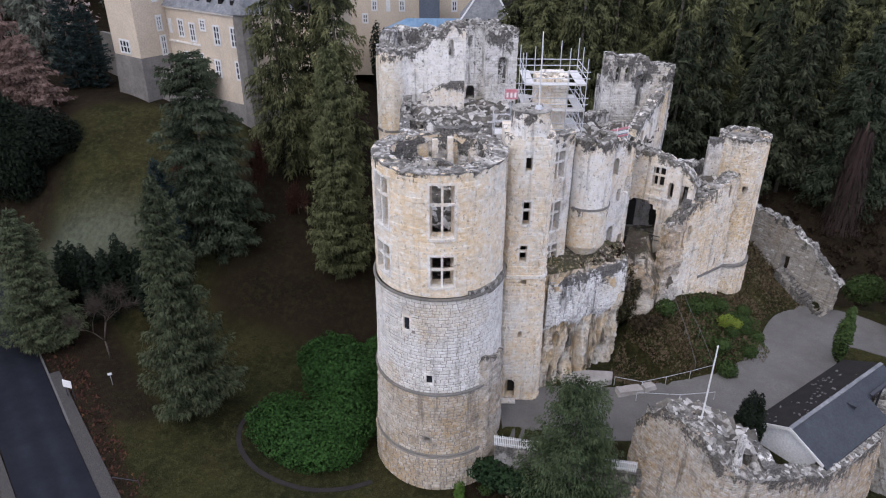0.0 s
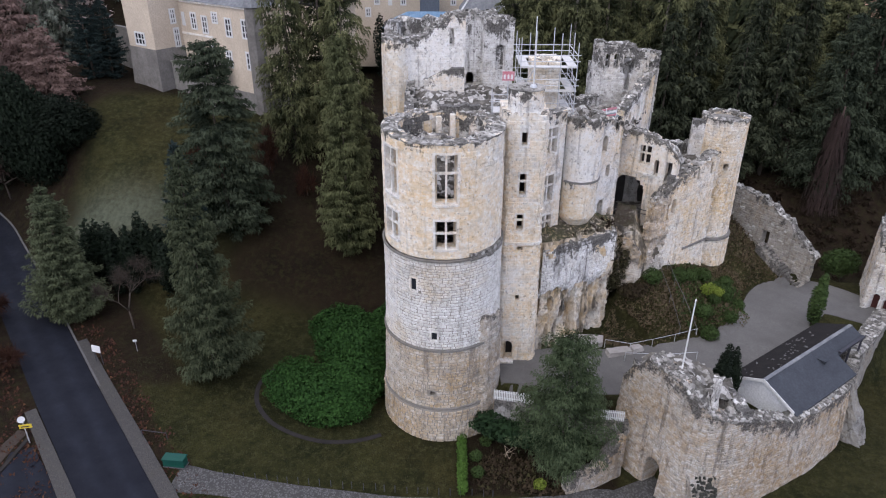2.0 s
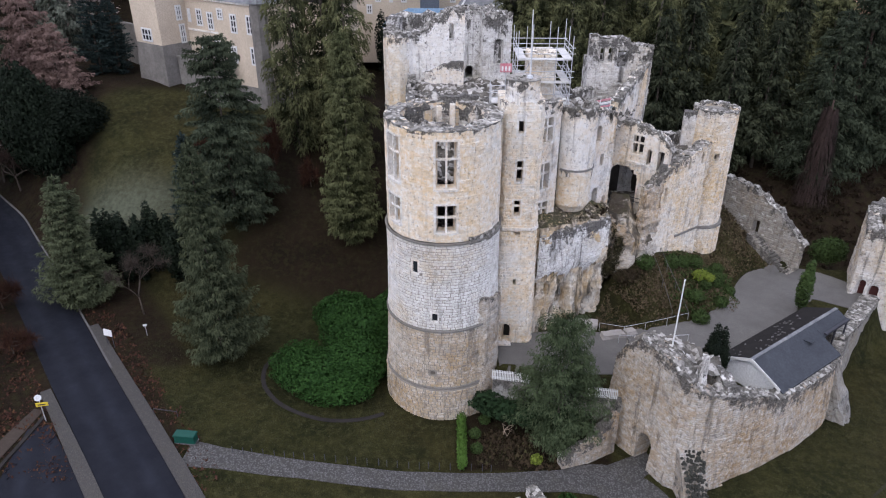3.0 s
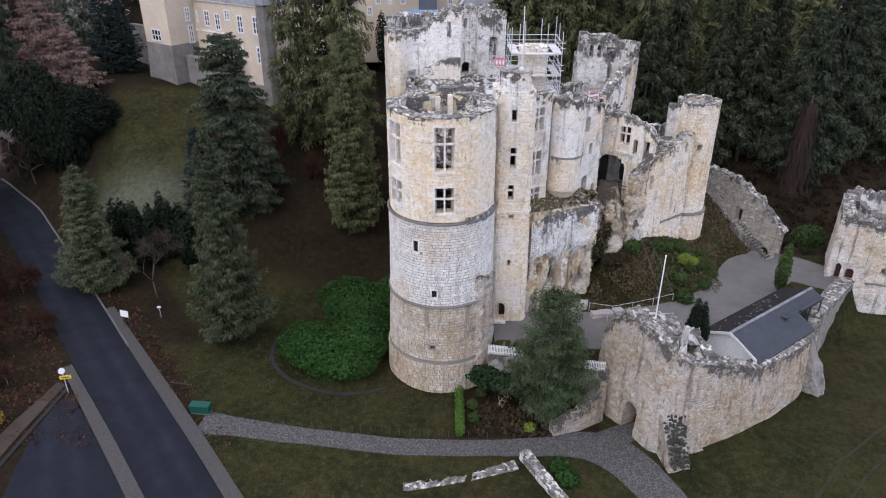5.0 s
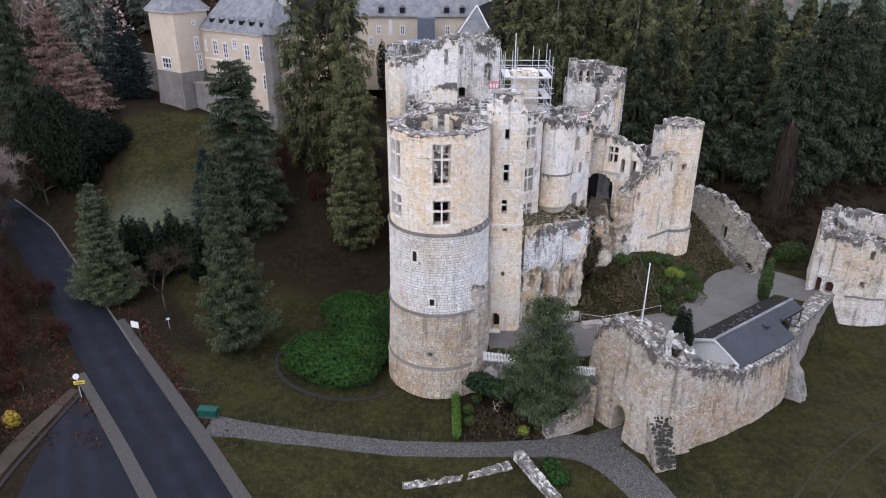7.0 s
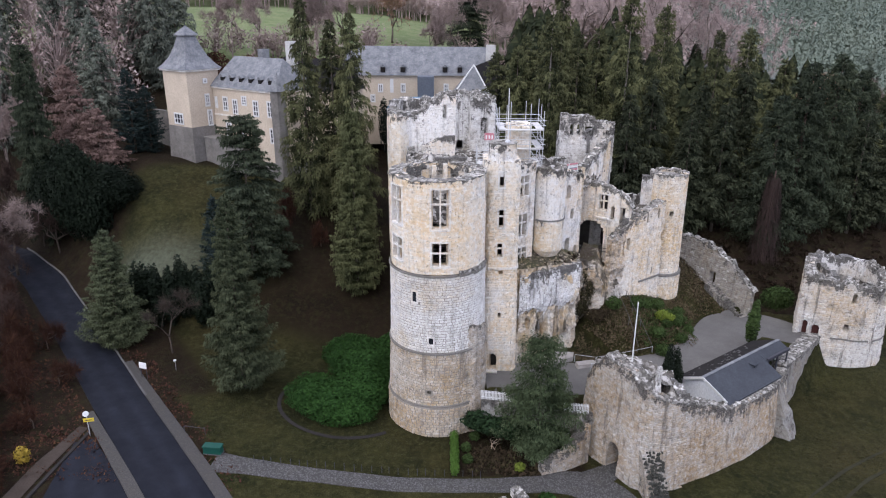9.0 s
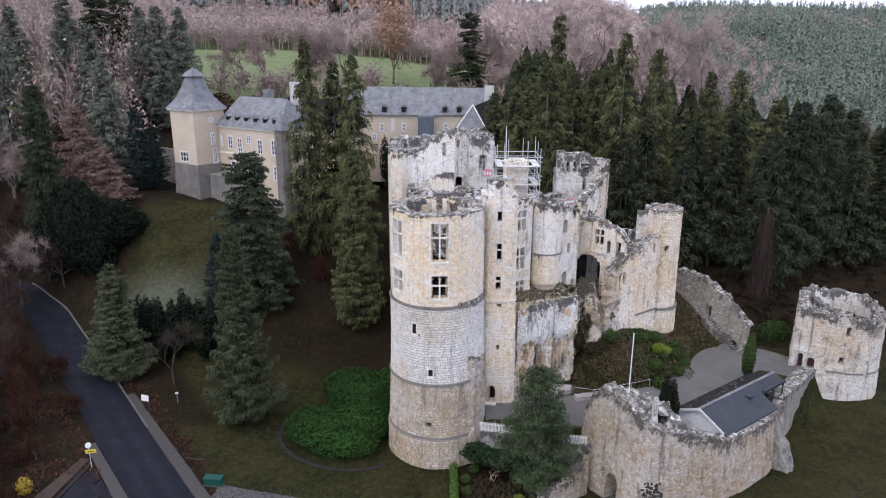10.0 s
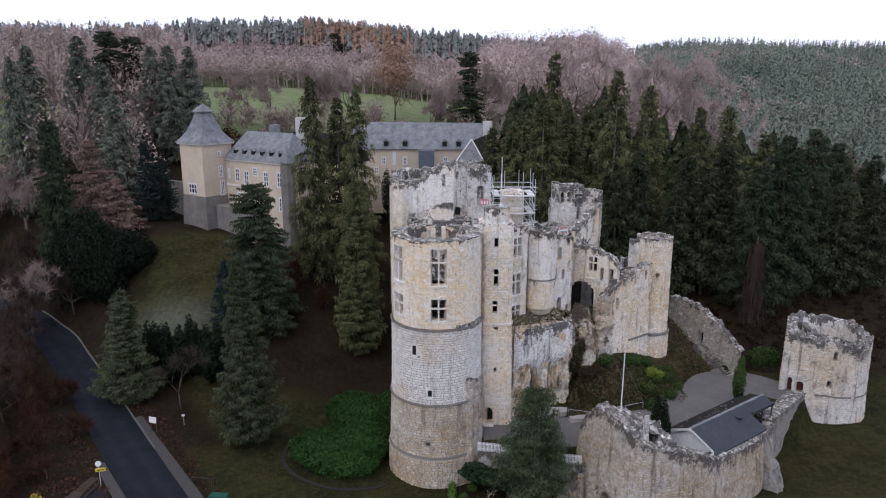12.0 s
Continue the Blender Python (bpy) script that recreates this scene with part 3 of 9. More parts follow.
B_BAST = stone_mat("bastion_blocks", (0.62, 0.6, 0.56), (0.52, 0.385, 0.225), 0.58, 1.0, 3.4, 0.8, streak=0.85, blocks=0.24)
B_WHITE = stone_mat("bleached_blocks", WHITE, HONEY, 0.5, 0.85, 2.4, 0.5, streak=0.5, blocks=0.18)
B_FACING = stone_mat("facing_blocks", (0.74, 0.73, 0.71), (0.62, 0.54, 0.42), 0.2, 1.0, 3.6, 0.7, streak=0.85, blocks=0.22)
B_WARD = stone_mat("ward_blocks", (0.32, 0.295, 0.255), (0.29, 0.22, 0.14), 0.4, 0.7, 2.0, 0.55, streak=0.5, blocks=0.4)
B_DARK = stone_mat("lichened_blocks", (0.62, 0.6, 0.57), (0.52, 0.45, 0.34), 0.25, 0.75, 7.0, 0.7, streak=0.75, blocks=0.4)


def plain(name, a, b, scale=2.0, rough=0.85, bump=0.3, metal=0.0, fine=None, dist=0.03):
    """A surface that varies between two colours at two scales."""
    m = Nodes(name, rough, metal)
    ob = m.coord("Object")
    n1 = m.noise(ob, scale, 6, 0.65)
    n2 = m.noise(ob, (fine or scale * 9), 5, 0.6)
    c = m.mix(m.span(n1, 0.32, 0.7), a, b)
    c = m.mix(m.span(n2, 0.35, 0.7, 0.0, 0.5), c, tuple(v * 0.45 for v in a))
    return m.done(c, m.math('ADD', n1, n2), bump, dist)



def rubble_mat():
    """Loose stones, each black with lichen, grey or freshly white."""
    m = Nodes("loose_stones", 0.95)
    g = m.put("ShaderNodeNewGeometry")
    n = m.noise(m.coord("Object"), 2.2, 8, 0.75)
    k = m.math('ADD', m.math('MULTIPLY', g.outputs["Random Per Island"], 0.6), m.math('MULTIPLY', n, 0.6))
    z = m.noise(m.coord("Object"), 0.35, 6, 0.75)
    k = m.math('ADD', k, m.span(z, 0.4, 0.6, -0.34, 0.1))
    c = m.mix(m.span(k, 0.22, 0.6), (0.035, 0.034, 0.03), (0.26, 0.245, 0.22))
    c = m.mix(m.span(k, 0.72, 0.95), c, (0.55, 0.53, 0.5))
    return m.done(c, n, 0.8, 0.08)


M_RUBBLE = rubble_mat()


def rim_mat():
    """Weathered wall heads: grey lichen, black moss and a few clean white stones."""
    m = Nodes("lichened_wall_head", 0.96)
    ob = m.coord("Object")
    v = m.put("ShaderNodeTexVoronoi")
    v.inputs["Scale"].default_value = 3.2
    m.link(ob, v.inputs["Vector"])
    k = m.put("ShaderNodeSeparateColor")
    m.link(v.outputs["Color"], k.inputs[0])
    a = m.noise(ob, 0.5, 6, 0.7)
    b = m.noise(ob, 2.4, 9, 0.78)
    c = m.mix(m.span(b, 0.38, 0.62), (0.055, 0.052, 0.046), (0.25, 0.235, 0.212))
    c = m.mix(m.span(m.math('ADD', m.math('MULTIPLY', k.outputs[0], 0.5), m.math('MULTIPLY', b, 0.7)), 0.62, 0.8, 0, 0.8), c, (0.44, 0.42, 0.385))
    c = m.mix(m.span(a, 0.5, 0.68, 0, 0.6), c, (0.05, 0.048, 0.034))
    c = m.mix(m.span(k.outputs[1], 0.88, 0.94, 0, 0.7), c, (0.6, 0.585, 0.55))
    return m.done(c, m.math('ADD', b, m.math('MULTIPLY', v.outputs["Distance"], -0.6)), 0.9, 0.15)


M_RIM = rim_mat()

M_CAPPING = plain("mossy_black_stones", (0.07, 0.07, 0.06), (0.025, 0.026, 0.022), 1.2, 0.95, 0.5, 0, 5.0)


def fill_mat():
    """Fallen stones, soil and moss of a collapsed floor."""
    m = Nodes("ruin_fill_soil", 0.95)
    ob = m.coord("Object")
    v = m.put("ShaderNodeTexVoronoi")
    v.inputs["Scale"].default_value = 2.4
    m.link(ob, v.inputs["Vector"])
    n = m.noise(ob, 0.5, 8, 0.75)
    f = m.noise(ob, 3.0, 8, 0.75)
    k = m.put("ShaderNodeSeparateColor")
    m.link(v.outputs["Color"], k.inputs[0])
    s = m.math('ADD', m.math('MULTIPLY', k.outputs[0], 0.7), m.math('MULTIPLY', f, 0.5))
    c = m.mix(m.span(n, 0.4, 0.62), (0.055, 0.05, 0.042), (0.17, 0.155, 0.135))
    c = m.mix(m.span(s, 0.58, 0.8), c, (0.42, 0.40, 0.37))
    c = m.mix(m.span(s, 0.88, 0.97), c, (0.6, 0.585, 0.56))
    c = m.mix(m.span(f, 0.44, 0.3, 0, 0.8), c, (0.028, 0.027, 0.022))
    return m.done(c, m.math('ADD', s, m.math('MULTIPLY', v.outputs["Distance"], -0.8)), 0.9, 0.2)


M_FILL = fill_mat()
M_ROCK = None
M_MORTAR = plain("weathered_lime_mortar", (0.31, 0.285, 0.245), (0.2, 0.178, 0.15), 1.5, 0.97, 0.5)
# near-black stone that stands for the shade inside rooms and vault
M_SHADESTONE = plain("shade_dark_stone", (0.06, 0.055, 0.05), (0.03, 0.028, 0.026), 0.8, 0.95, 0.5)
M_SLATE = plain("slate_roof", (0.12, 0.127, 0.14), (0.27, 0.275, 0.28), 0.9, 0.7, 0.25, 0, 4.0)
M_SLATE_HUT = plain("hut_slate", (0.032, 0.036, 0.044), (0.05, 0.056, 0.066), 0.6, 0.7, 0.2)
M_SLATE_DARK = plain("slate_near_black", (0.012, 0.0105, 0.0105), (0.022, 0.019, 0.018), 1.0, 0.9, 0.35)
M_TIN = plain("standing_seam_blue", (0.12, 0.22, 0.33), (0.2, 0.31, 0.42), 0.6, 0.45, 0.1)
M_SHAFT = plain("grey_metal_shaft", (0.09, 0.105, 0.13), (0.12, 0.135, 0.16), 0.5, 0.5, 0.1)
M_SILL = plain("white_paint", (0.74, 0.74, 0.73), (0.62, 0.62, 0.61), 1.5, 0.6, 0.1)
M_STEEL = plain("galvanised_tube", (0.62, 0.63, 0.65), (0.48, 0.49, 0.51), 3.0, 0.45, 0.1, 0.35)
M_DECK = plain("scaffold_board", (0.66, 0.65, 0.63), (0.5, 0.49, 0.47), 2.0, 0.8, 0.2)
M_RED = plain("red_white_sheet", (0.5, 0.11, 0.15), (0.62, 0.4, 0.42), 2.5, 0.6, 0.1)
M_TARP = plain("grey_green_tarpaulin", (0.12, 0.15, 0.15), (0.17, 0.2, 0.2), 1.5, 0.55, 0.3)
M_BLACKDOOR = plain("black_oak_door", (0.014, 0.012, 0.011), (0.022, 0.019, 0.017), 3.0, 0.7, 0.3)
M_WOODDOOR = plain("dark_stained_door", (0.05, 0.016, 0.014), (0.075, 0.026, 0.022), 3.0, 0.6, 0.2)
M_BARK = plain("bark", (0.13, 0.105, 0.085), (0.07, 0.058, 0.048), 2.0, 0.95, 0.7)
M_BARKRED = plain("red_brown_bark", (0.11, 0.075, 0.06), (0.06, 0.043, 0.036), 1.5, 0.95, 0.7)
M_BARKPALE = plain("grey_bark", (0.24, 0.21, 0.19), (0.14, 0.12, 0.11), 2.0, 0.95, 0.6)
M_DEAD = plain("dead_wood", (0.34, 0.27, 0.2), (0.22, 0.17, 0.13), 3.0, 0.9, 0.4)
M_SIGN_Y = plain("yellow_sign_face", (0.72, 0.55, 0.05), (0.66, 0.5, 0.06), 2.0, 0.5, 0.02)
M_SIGN_W = plain("white_sign_face", (0.78, 0.78, 0.77), (0.72, 0.72, 0.71), 2.0, 0.5, 0.02)
M_BAR = plain("dark_lettering", (0.04, 0.04, 0.05), (0.05, 0.05, 0.06), 2.0, 0.6, 0.02)
M_GREENBOX = plain("green_painted_metal", (0.008, 0.06, 0.045), (0.01, 0.075, 0.055), 2.0, 0.5, 0.1)
M_GLASS = Nodes("window_glass", 0.08).done((0.02, 0.023, 0.028))
M_RENDER = plain("cream_roughcast", (0.65, 0.55, 0.43), (0.5, 0.42, 0.33), 0.35, 0.92, 0.3, 0, 6.0)
M_RENDERGREY = plain("grey_rubble_plinth", (0.25, 0.235, 0.215), (0.13, 0.12, 0.11), 0.6, 0.95, 0.8, 0, 4.0, 0.08)
M_HOUSEWALL = plain("white_boarding", (0.82, 0.84, 0.87), (0.78, 0.8, 0.83), 0.8, 0.7, 0.1)
M_BRICKCH = plain("whitewashed_chimney", (0.6, 0.59, 0.57), (0.45, 0.43, 0.4), 1.2, 0.9, 0.3)


def rock_mat(name, black):
    m = Nodes(name, 0.95)
    ob = m.coord("Object")
    a = m.noise(ob, 0.3, 8, 0.7)
    b = m.noise(m.coord("Object", (1.2, 1.2, 0.25)), 0.8, 7, 0.7)
    f = m.noise(ob, 3.5, 7, 0.75)
    c = m.mix(m.span(a, 0.38, 0.6), (0.68, 0.65, 0.59), (0.58, 0.42, 0.23))
    c = m.mix(m.span(b, black, black + 0.13, 0, 0.92), c, (0.05, 0.045, 0.04))
    c = m.mix(m.span(f, 0.42, 0.7, 0, 0.6), c, (0.14, 0.12, 0.09))
    g = m.put("ShaderNodeNewGeometry")
    sep = m.put("ShaderNodeSeparateXYZ")
    m.link(g.outputs["True Normal"], sep.inputs[0])
    soil = m.math('MULTIPLY', m.span(sep.outputs[2], 0.45, 0.8), m.span(f, 0.3, 0.5))
    c = m.mix(soil, c, m.mix(m.span(a, 0.4, 0.6), (0.05, 0.037, 0.028), (0.05, 0.052, 0.025)))
    return m.done(c, m.math('ADD', b, f), 0.9, 0.16)


M_ROCK = rock_mat("limestone_cliff", 0.485)
M_ROCKDARK = rock_mat("overgrown_rock", 0.36)


def ground_mat():
    """Winter lawn and leaf litter; the layer 'litter' says how much wood floor there is."""
    m = Nodes("lawn_and_litter", 0.97)
    m.b.inputs["Specular IOR Level"].default_value = 0.1
    ob = m.coord("Object")
    at = m.put("ShaderNodeAttribute")
    at.attribute_name = "litter"
    n0 = m.noise(ob, 0.045, 5, 0.6)
    n1 = m.noise(ob, 0.22, 8, 0.7)
    n2 = m.noise(ob, 1.6, 8, 0.75)
    n3 = m.noise(ob, 9.0, 6, 0.75)
    grass = m.mix(m.span(n1, 0.38, 0.6), (0.0095, 0.0122, 0.0035), (0.037, 0.036, 0.0115))
    grass = m.mix(m.span(n0, 0.45, 0.65, 0, 0.45), grass, (0.05, 0.036, 0.014))
    grass = m.mix(m.span(n2, 0.5, 0.62, 0, 0.7), grass, (0.058, 0.057, 0.0225))
    grass = m.mix(m.span(n2, 0.47, 0.34, 0, 0.8), grass, (0.0085, 0.0105, 0.004))
    grass = m.mix(m.span(n3, 0.46, 0.62, 0, 0.8), grass, (0.016, 0.0145, 0.0075))
    grass = m.mix(m.span(n3, 0.42, 0.3, 0, 0.45), grass, (0.066, 0.0645, 0.03))
    fr = m.put("ShaderNodeAttribute")
    fr.attribute_name = "frost"
    grass = m.mix(m.math('MULTIPLY', fr.outputs["Fac"], m.span(n2, 0.32, 0.6, 0.45, 1.0)), grass, (0.11, 0.123, 0.088))
    litter = m.mix(m.span(n1, 0.35, 0.65), (0.006, 0.0042, 0.003), (0.02, 0.0128, 0.008))
    litter = m.mix(m.span(n3, 0.45, 0.65, 0, 0.7), litter, (0.028, 0.0172, 0.0107))
    litter = m.mix(m.span(n2, 0.47, 0.62, 0, 0.6), litter, (0.029, 0.028, 0.011))
    k = m.math('ADD', at.outputs["Fac"], m.math('MULTIPLY', m.math('SUBTRACT', n2, 0.5), 0.9))
    c = m.mix(m.span(k, 0.35, 0.65), grass, litter)
    at2 = m.put("ShaderNodeAttribute")
    at2.attribute_name = "meadow"
    c = m.mix(at2.outputs["Fac"], c, m.mix(m.span(n1, 0.35, 0.65), (0.10, 0.135, 0.055), (0.17, 0.19, 0.095)))
    return m.done(c, m.math('ADD', n2, n3), 0.9, 0.12)


M_GROUND = ground_mat()


def road_mat():
    m = Nodes("wet_asphalt", 0.55)
    ob = m.coord("Object")
    a = m.noise(m.coord("Object"), 0.12, 5, 0.6)
    f = m.noise(ob, 14.0, 5, 0.8)
    p = m.noise(ob, 0.5, 6, 0.7)
    c = m.mix(a, (0.005, 0.006, 0.0105), (0.0088, 0.0102, 0.016))
    c = m.mix(m.span(f, 0.4, 0.7, 0, 0.6), c, (0.016, 0.017, 0.021))
    c = m.mix(m.span(p, 0.66, 0.72, 0, 0.25), c, (0.06, 0.06, 0.06))
    k = m.put("ShaderNodeSeparateXYZ")
    m.link(m.uv("masonry"), k.inputs[0])
    # wet sheen put into the colour: paler bluish bands along the wheel tracks
    worn = m.math('MULTIPLY', m.span(m.math('ABSOLUTE', m.math('SUBTRACT', m.math('ABSOLUTE', k.outputs[1]), 0.95)), 0.75, 0.1), m.span(m.noise(ob, 0.35, 6, 0.7), 0.35, 0.65))
    c = m.mix(m.math('MULTIPLY', worn, 0.5), c, (0.021, 0.024, 0.034))
    c = m.mix(m.span(m.noise(ob, 2.2, 8, 0.75), 0.6, 0.72, 0, 0.5), c, (0.024, 0.025, 0.029))
    m.link(m.span(p, 0.3, 0.7, 0.6, 0.85), m.b.inputs["Roughness"])
    m.b.inputs["Specular IOR Level"].default_value = 0.14
    return m.done(c, f, 0.3, 0.01)


M_ROAD = road_mat()


def setts_mat(name, a, b, w=0.22):
    m = Nodes(name, 0.85)
    uv = m.uv("masonry")
    v = m.put("ShaderNodeTexVoronoi")
    v.inputs["Scale"].default_value = 1 / w
    m.link(uv, v.inputs["Vector"])
    n = m.noise(m.coord("Object"), 0.5, 7, 0.7)
    c = m.mix(v.outputs["Color"], a, b)
    c = m.mix(m.span(v.outputs["Distance"], 0.35, 0.6), c, (0.05, 0.048, 0.045))
    c = m.mix(m.span(n, 0.5, 0.7, 0, 0.6), c, (0.06, 0.056, 0.045))
    return m.done(c, m.math('MULTIPLY', v.outputs["Distance"], -1.0), 0.7, 0.05)


M_SETTS = setts_mat("grey_setts", (0.065, 0.063, 0.062), (0.125, 0.121, 0.118), 0.15)
M_VERGE = setts_mat("brown_setts", (0.046, 0.041, 0.037), (0.08, 0.072, 0.066), 0.12)
M_GRAVEL = plain("pale_gravel", (0.155, 0.147, 0.138), (0.1, 0.095, 0.089), 0.3, 0.95, 0.4, 0, 9.0)
M_DARKKERB = plain("damp_dark_kerb", (0.03, 0.026, 0.024), (0.018, 0.016, 0.015), 1.5, 0.95, 0.4)
M_CLIPPED = plain("clipped_green_lawn", (0.05, 0.105, 0.022), (0.075, 0.14, 0.035), 0.6, 0.95, 0.3)
M_PALESLAB = plain("pale_broken_concrete", (0.4, 0.375, 0.35), (0.26, 0.24, 0.222), 0.9, 0.95, 0.6)
M_EARTH = plain("trodden_earth", (0.062, 0.047, 0.037), (0.038, 0.029, 0.023), 0.8, 0.97, 0.4)
M_TRACK = plain("wet_mud", (0.02, 0.019, 0.009), (0.032, 0.03, 0.014), 0.7, 0.95, 0.5)
M_KERB = plain("concrete_kerb", (0.15, 0.146, 0.142), (0.09, 0.086, 0.083), 1.2, 0.9, 0.3)


def leaf_mat(name, dark, light, tip=None, tip_light=0.0, patch=0.22, speck=0.42):
    """Foliage: every spray and every tree a little different."""
    m = Nodes(name, 0.85)
    g = m.put("ShaderNodeNewGeometry")
    o = m.put("ShaderNodeObjectInfo")
    big = m.noise(m.coord("Object"), patch, 5, 0.7)
    k = m.math('ADD', m.math('MULTIPLY', g.outputs["Random Per Island"], speck), m.math('MULTIPLY', big, 1.02 - speck))
    c = m.mix(m.span(k, 0.15, 0.95), dark, light)
    if tip:
        c = m.mix(m.span(g.outputs["Random Per Island"], 0.78, 1.0, 0, 0.8), c, tip)
    # sprays pale towards the bough ends: the crown's lit outside, in the colour
    if tip_light:
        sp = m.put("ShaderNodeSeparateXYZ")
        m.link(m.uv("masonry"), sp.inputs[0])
        c = m.mix(m.span(sp.outputs[0], 0.3, 0.95, 0.0, tip_light), c, tuple(v * 1.35 for v in (tip or light)))
    c = m.mix(m.math('MULTIPLY', o.outputs["Random"], 0.35), c, tuple(v * 0.5 for v in dark))
    m.b.inputs["Specular IOR Level"].default_value = 0.12
    return m.done(c)


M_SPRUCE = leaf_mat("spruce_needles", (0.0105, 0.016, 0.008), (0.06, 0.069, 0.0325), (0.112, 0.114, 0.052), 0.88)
# the same spruce in shade: needles of the back trees are darkened
M_SPRUCESHADE = leaf_mat("shaded_spruce_needles", (0.006, 0.009, 0.0055), (0.03, 0.037, 0.021), (0.048, 0.054, 0.03), 0.6)
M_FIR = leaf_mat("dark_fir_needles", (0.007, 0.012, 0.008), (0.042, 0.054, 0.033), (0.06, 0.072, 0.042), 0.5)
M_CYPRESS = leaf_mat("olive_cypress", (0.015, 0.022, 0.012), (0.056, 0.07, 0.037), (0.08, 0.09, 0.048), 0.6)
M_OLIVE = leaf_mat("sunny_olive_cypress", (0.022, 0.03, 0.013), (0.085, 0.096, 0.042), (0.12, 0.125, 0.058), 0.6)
# paler than the near spruces: distance haze is put into the needle colour
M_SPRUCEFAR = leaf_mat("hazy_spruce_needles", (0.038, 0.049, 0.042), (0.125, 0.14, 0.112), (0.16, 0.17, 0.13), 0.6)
M_BLUEFIR = leaf_mat("blue_fir_needles", (0.014, 0.024, 0.023), (0.046, 0.066, 0.06))
M_YEW = leaf_mat("yew_needles", (0.005, 0.008, 0.005), (0.017, 0.026, 0.014))
M_LAUREL = leaf_mat("laurel_leaves", (0.009, 0.028, 0.007), (0.046, 0.108, 0.023))
M_HEDGE = leaf_mat("bright_hedge_leaves", (0.040, 0.080, 0.016), (0.104, 0.192, 0.036))
M_BUSH = leaf_mat("garden_shrub_leaves", (0.022, 0.041, 0.012), (0.075, 0.112, 0.034))
M_LIME = leaf_mat("yellow_green_leaves", (0.112, 0.152, 0.024), (0.216, 0.264, 0.048))
M_IVYGREEN = leaf_mat("dark_ivy_leaves", (0.008, 0.018, 0.008), (0.03, 0.058, 0.022))
M_MOAT = leaf_mat("moat_evergreen_sprays", (0.014, 0.024, 0.011), (0.056, 0.078, 0.036), (0.082, 0.105, 0.052), 0.5)
M_LARCH = leaf_mat("rust_larch_needles", (0.125, 0.082, 0.07), (0.32, 0.215, 0.18))
# lightened for haze, as most of these trees stand far off
M_TWIG = leaf_mat("brown_twigs", (0.17, 0.13, 0.118), (0.42, 0.33, 0.296))
M_TWIGRED = leaf_mat("red_brown_twigs", (0.028, 0.012, 0.009), (0.08, 0.036, 0.023), (0.12, 0.062, 0.028))
# this mauve is raised to carry the haze over the far woods
M_TWIGMAUVE = leaf_mat("mauve_twigs", (0.27, 0.212, 0.2), (0.62, 0.495, 0.455), None, 0.0, 0.03, 0.2)
M_DEADTWIG = leaf_mat("dead_spruce_twigs", (0.02, 0.0135, 0.012), (0.07, 0.048, 0.042))
M_ORANGE = leaf_mat("orange_beech_leaves", (0.22, 0.135, 0.098), (0.4, 0.26, 0.185))
# the far conifers are paled and greyed to stand for haze
M_FARHAZE = leaf_mat("ridge_conifers", (0.12, 0.136, 0.135), (0.27, 0.29, 0.26), None, 0.0, 0.05)
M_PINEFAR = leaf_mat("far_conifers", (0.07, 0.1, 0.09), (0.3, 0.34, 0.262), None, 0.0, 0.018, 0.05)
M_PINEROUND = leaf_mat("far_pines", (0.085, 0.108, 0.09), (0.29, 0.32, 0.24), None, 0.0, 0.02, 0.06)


# ---------------------------------------------------------------- ground, roads, paths
def axis(lo, hi, near_lo, near_hi, step):
    xs = list(np.arange(near_lo, near_hi, step))
    a, s = near_lo, step
    while a > lo:
        s *= 1.16
        a -= s
        xs.insert(0, a)
    a, s = near_hi, step
    while a < hi:
        xs.append(a)
        s *= 1.16
        a += s
    return xs


def litter_at(x, y):
    """The share of wood floor colour: under the trees, beside the road, partly on the right-hand lawn."""
    v = S(46, 56, y + 0.25 * x) * S(8, -2, x)
    v = max(v, S(60, 70, y))
    v = v * (1 - 0.52 * S(-23, -27, x) * S(-50, -44, x) * S(52, 60, y) * S(92, 84, y))
    v = v * (1 - 0.3 * S(90, 80, y) * S(6, -4, x) * S(-48, -40, x)) * (1 - 0.8 * S(235, 255, y))
    rd = abs((x + 36.0) * 0.79 + (y - 45.0) * 0.61)
    v = max(v, 0.9 * S(12.0, 7.0, rd) * S(42, 46, y) * S(78, 68, y))
    v = max(v, 0.75 * S(6.6, 4.6, rd) * S(30, 36, y))
    v = max(v, S(-31, -36, x + (y - 40) * 0.9))
    v = max(v, 0.9 * S(2.2, 0.0, abs(x - 7.4) - 5.5) * S(32.8, 33.8, y) * S(42, 38, y))
    if 14 < x < 32 and 46 < y < 62:
        v = max(v, 0.25 * S(9, 3, abs(x - 19)))
    # litter colour mixed in to darken the open lawn on the right
    v = max(v, 0.34 * S(21, 30, x) * S(56, 48, y))
    clear = math.exp(-((x + 37) / 10) ** 2 - ((y - 66.5) / 5) ** 2) + math.exp(-((x + 38) / 9) ** 2 - ((y - 82) / 4) ** 2)
    v = v * (1 - 0.85 * min(1, clear * 1.2))
    v = v * (1 - 0.8 * S(66, 76, x) * S(120, 100, y))
    return v


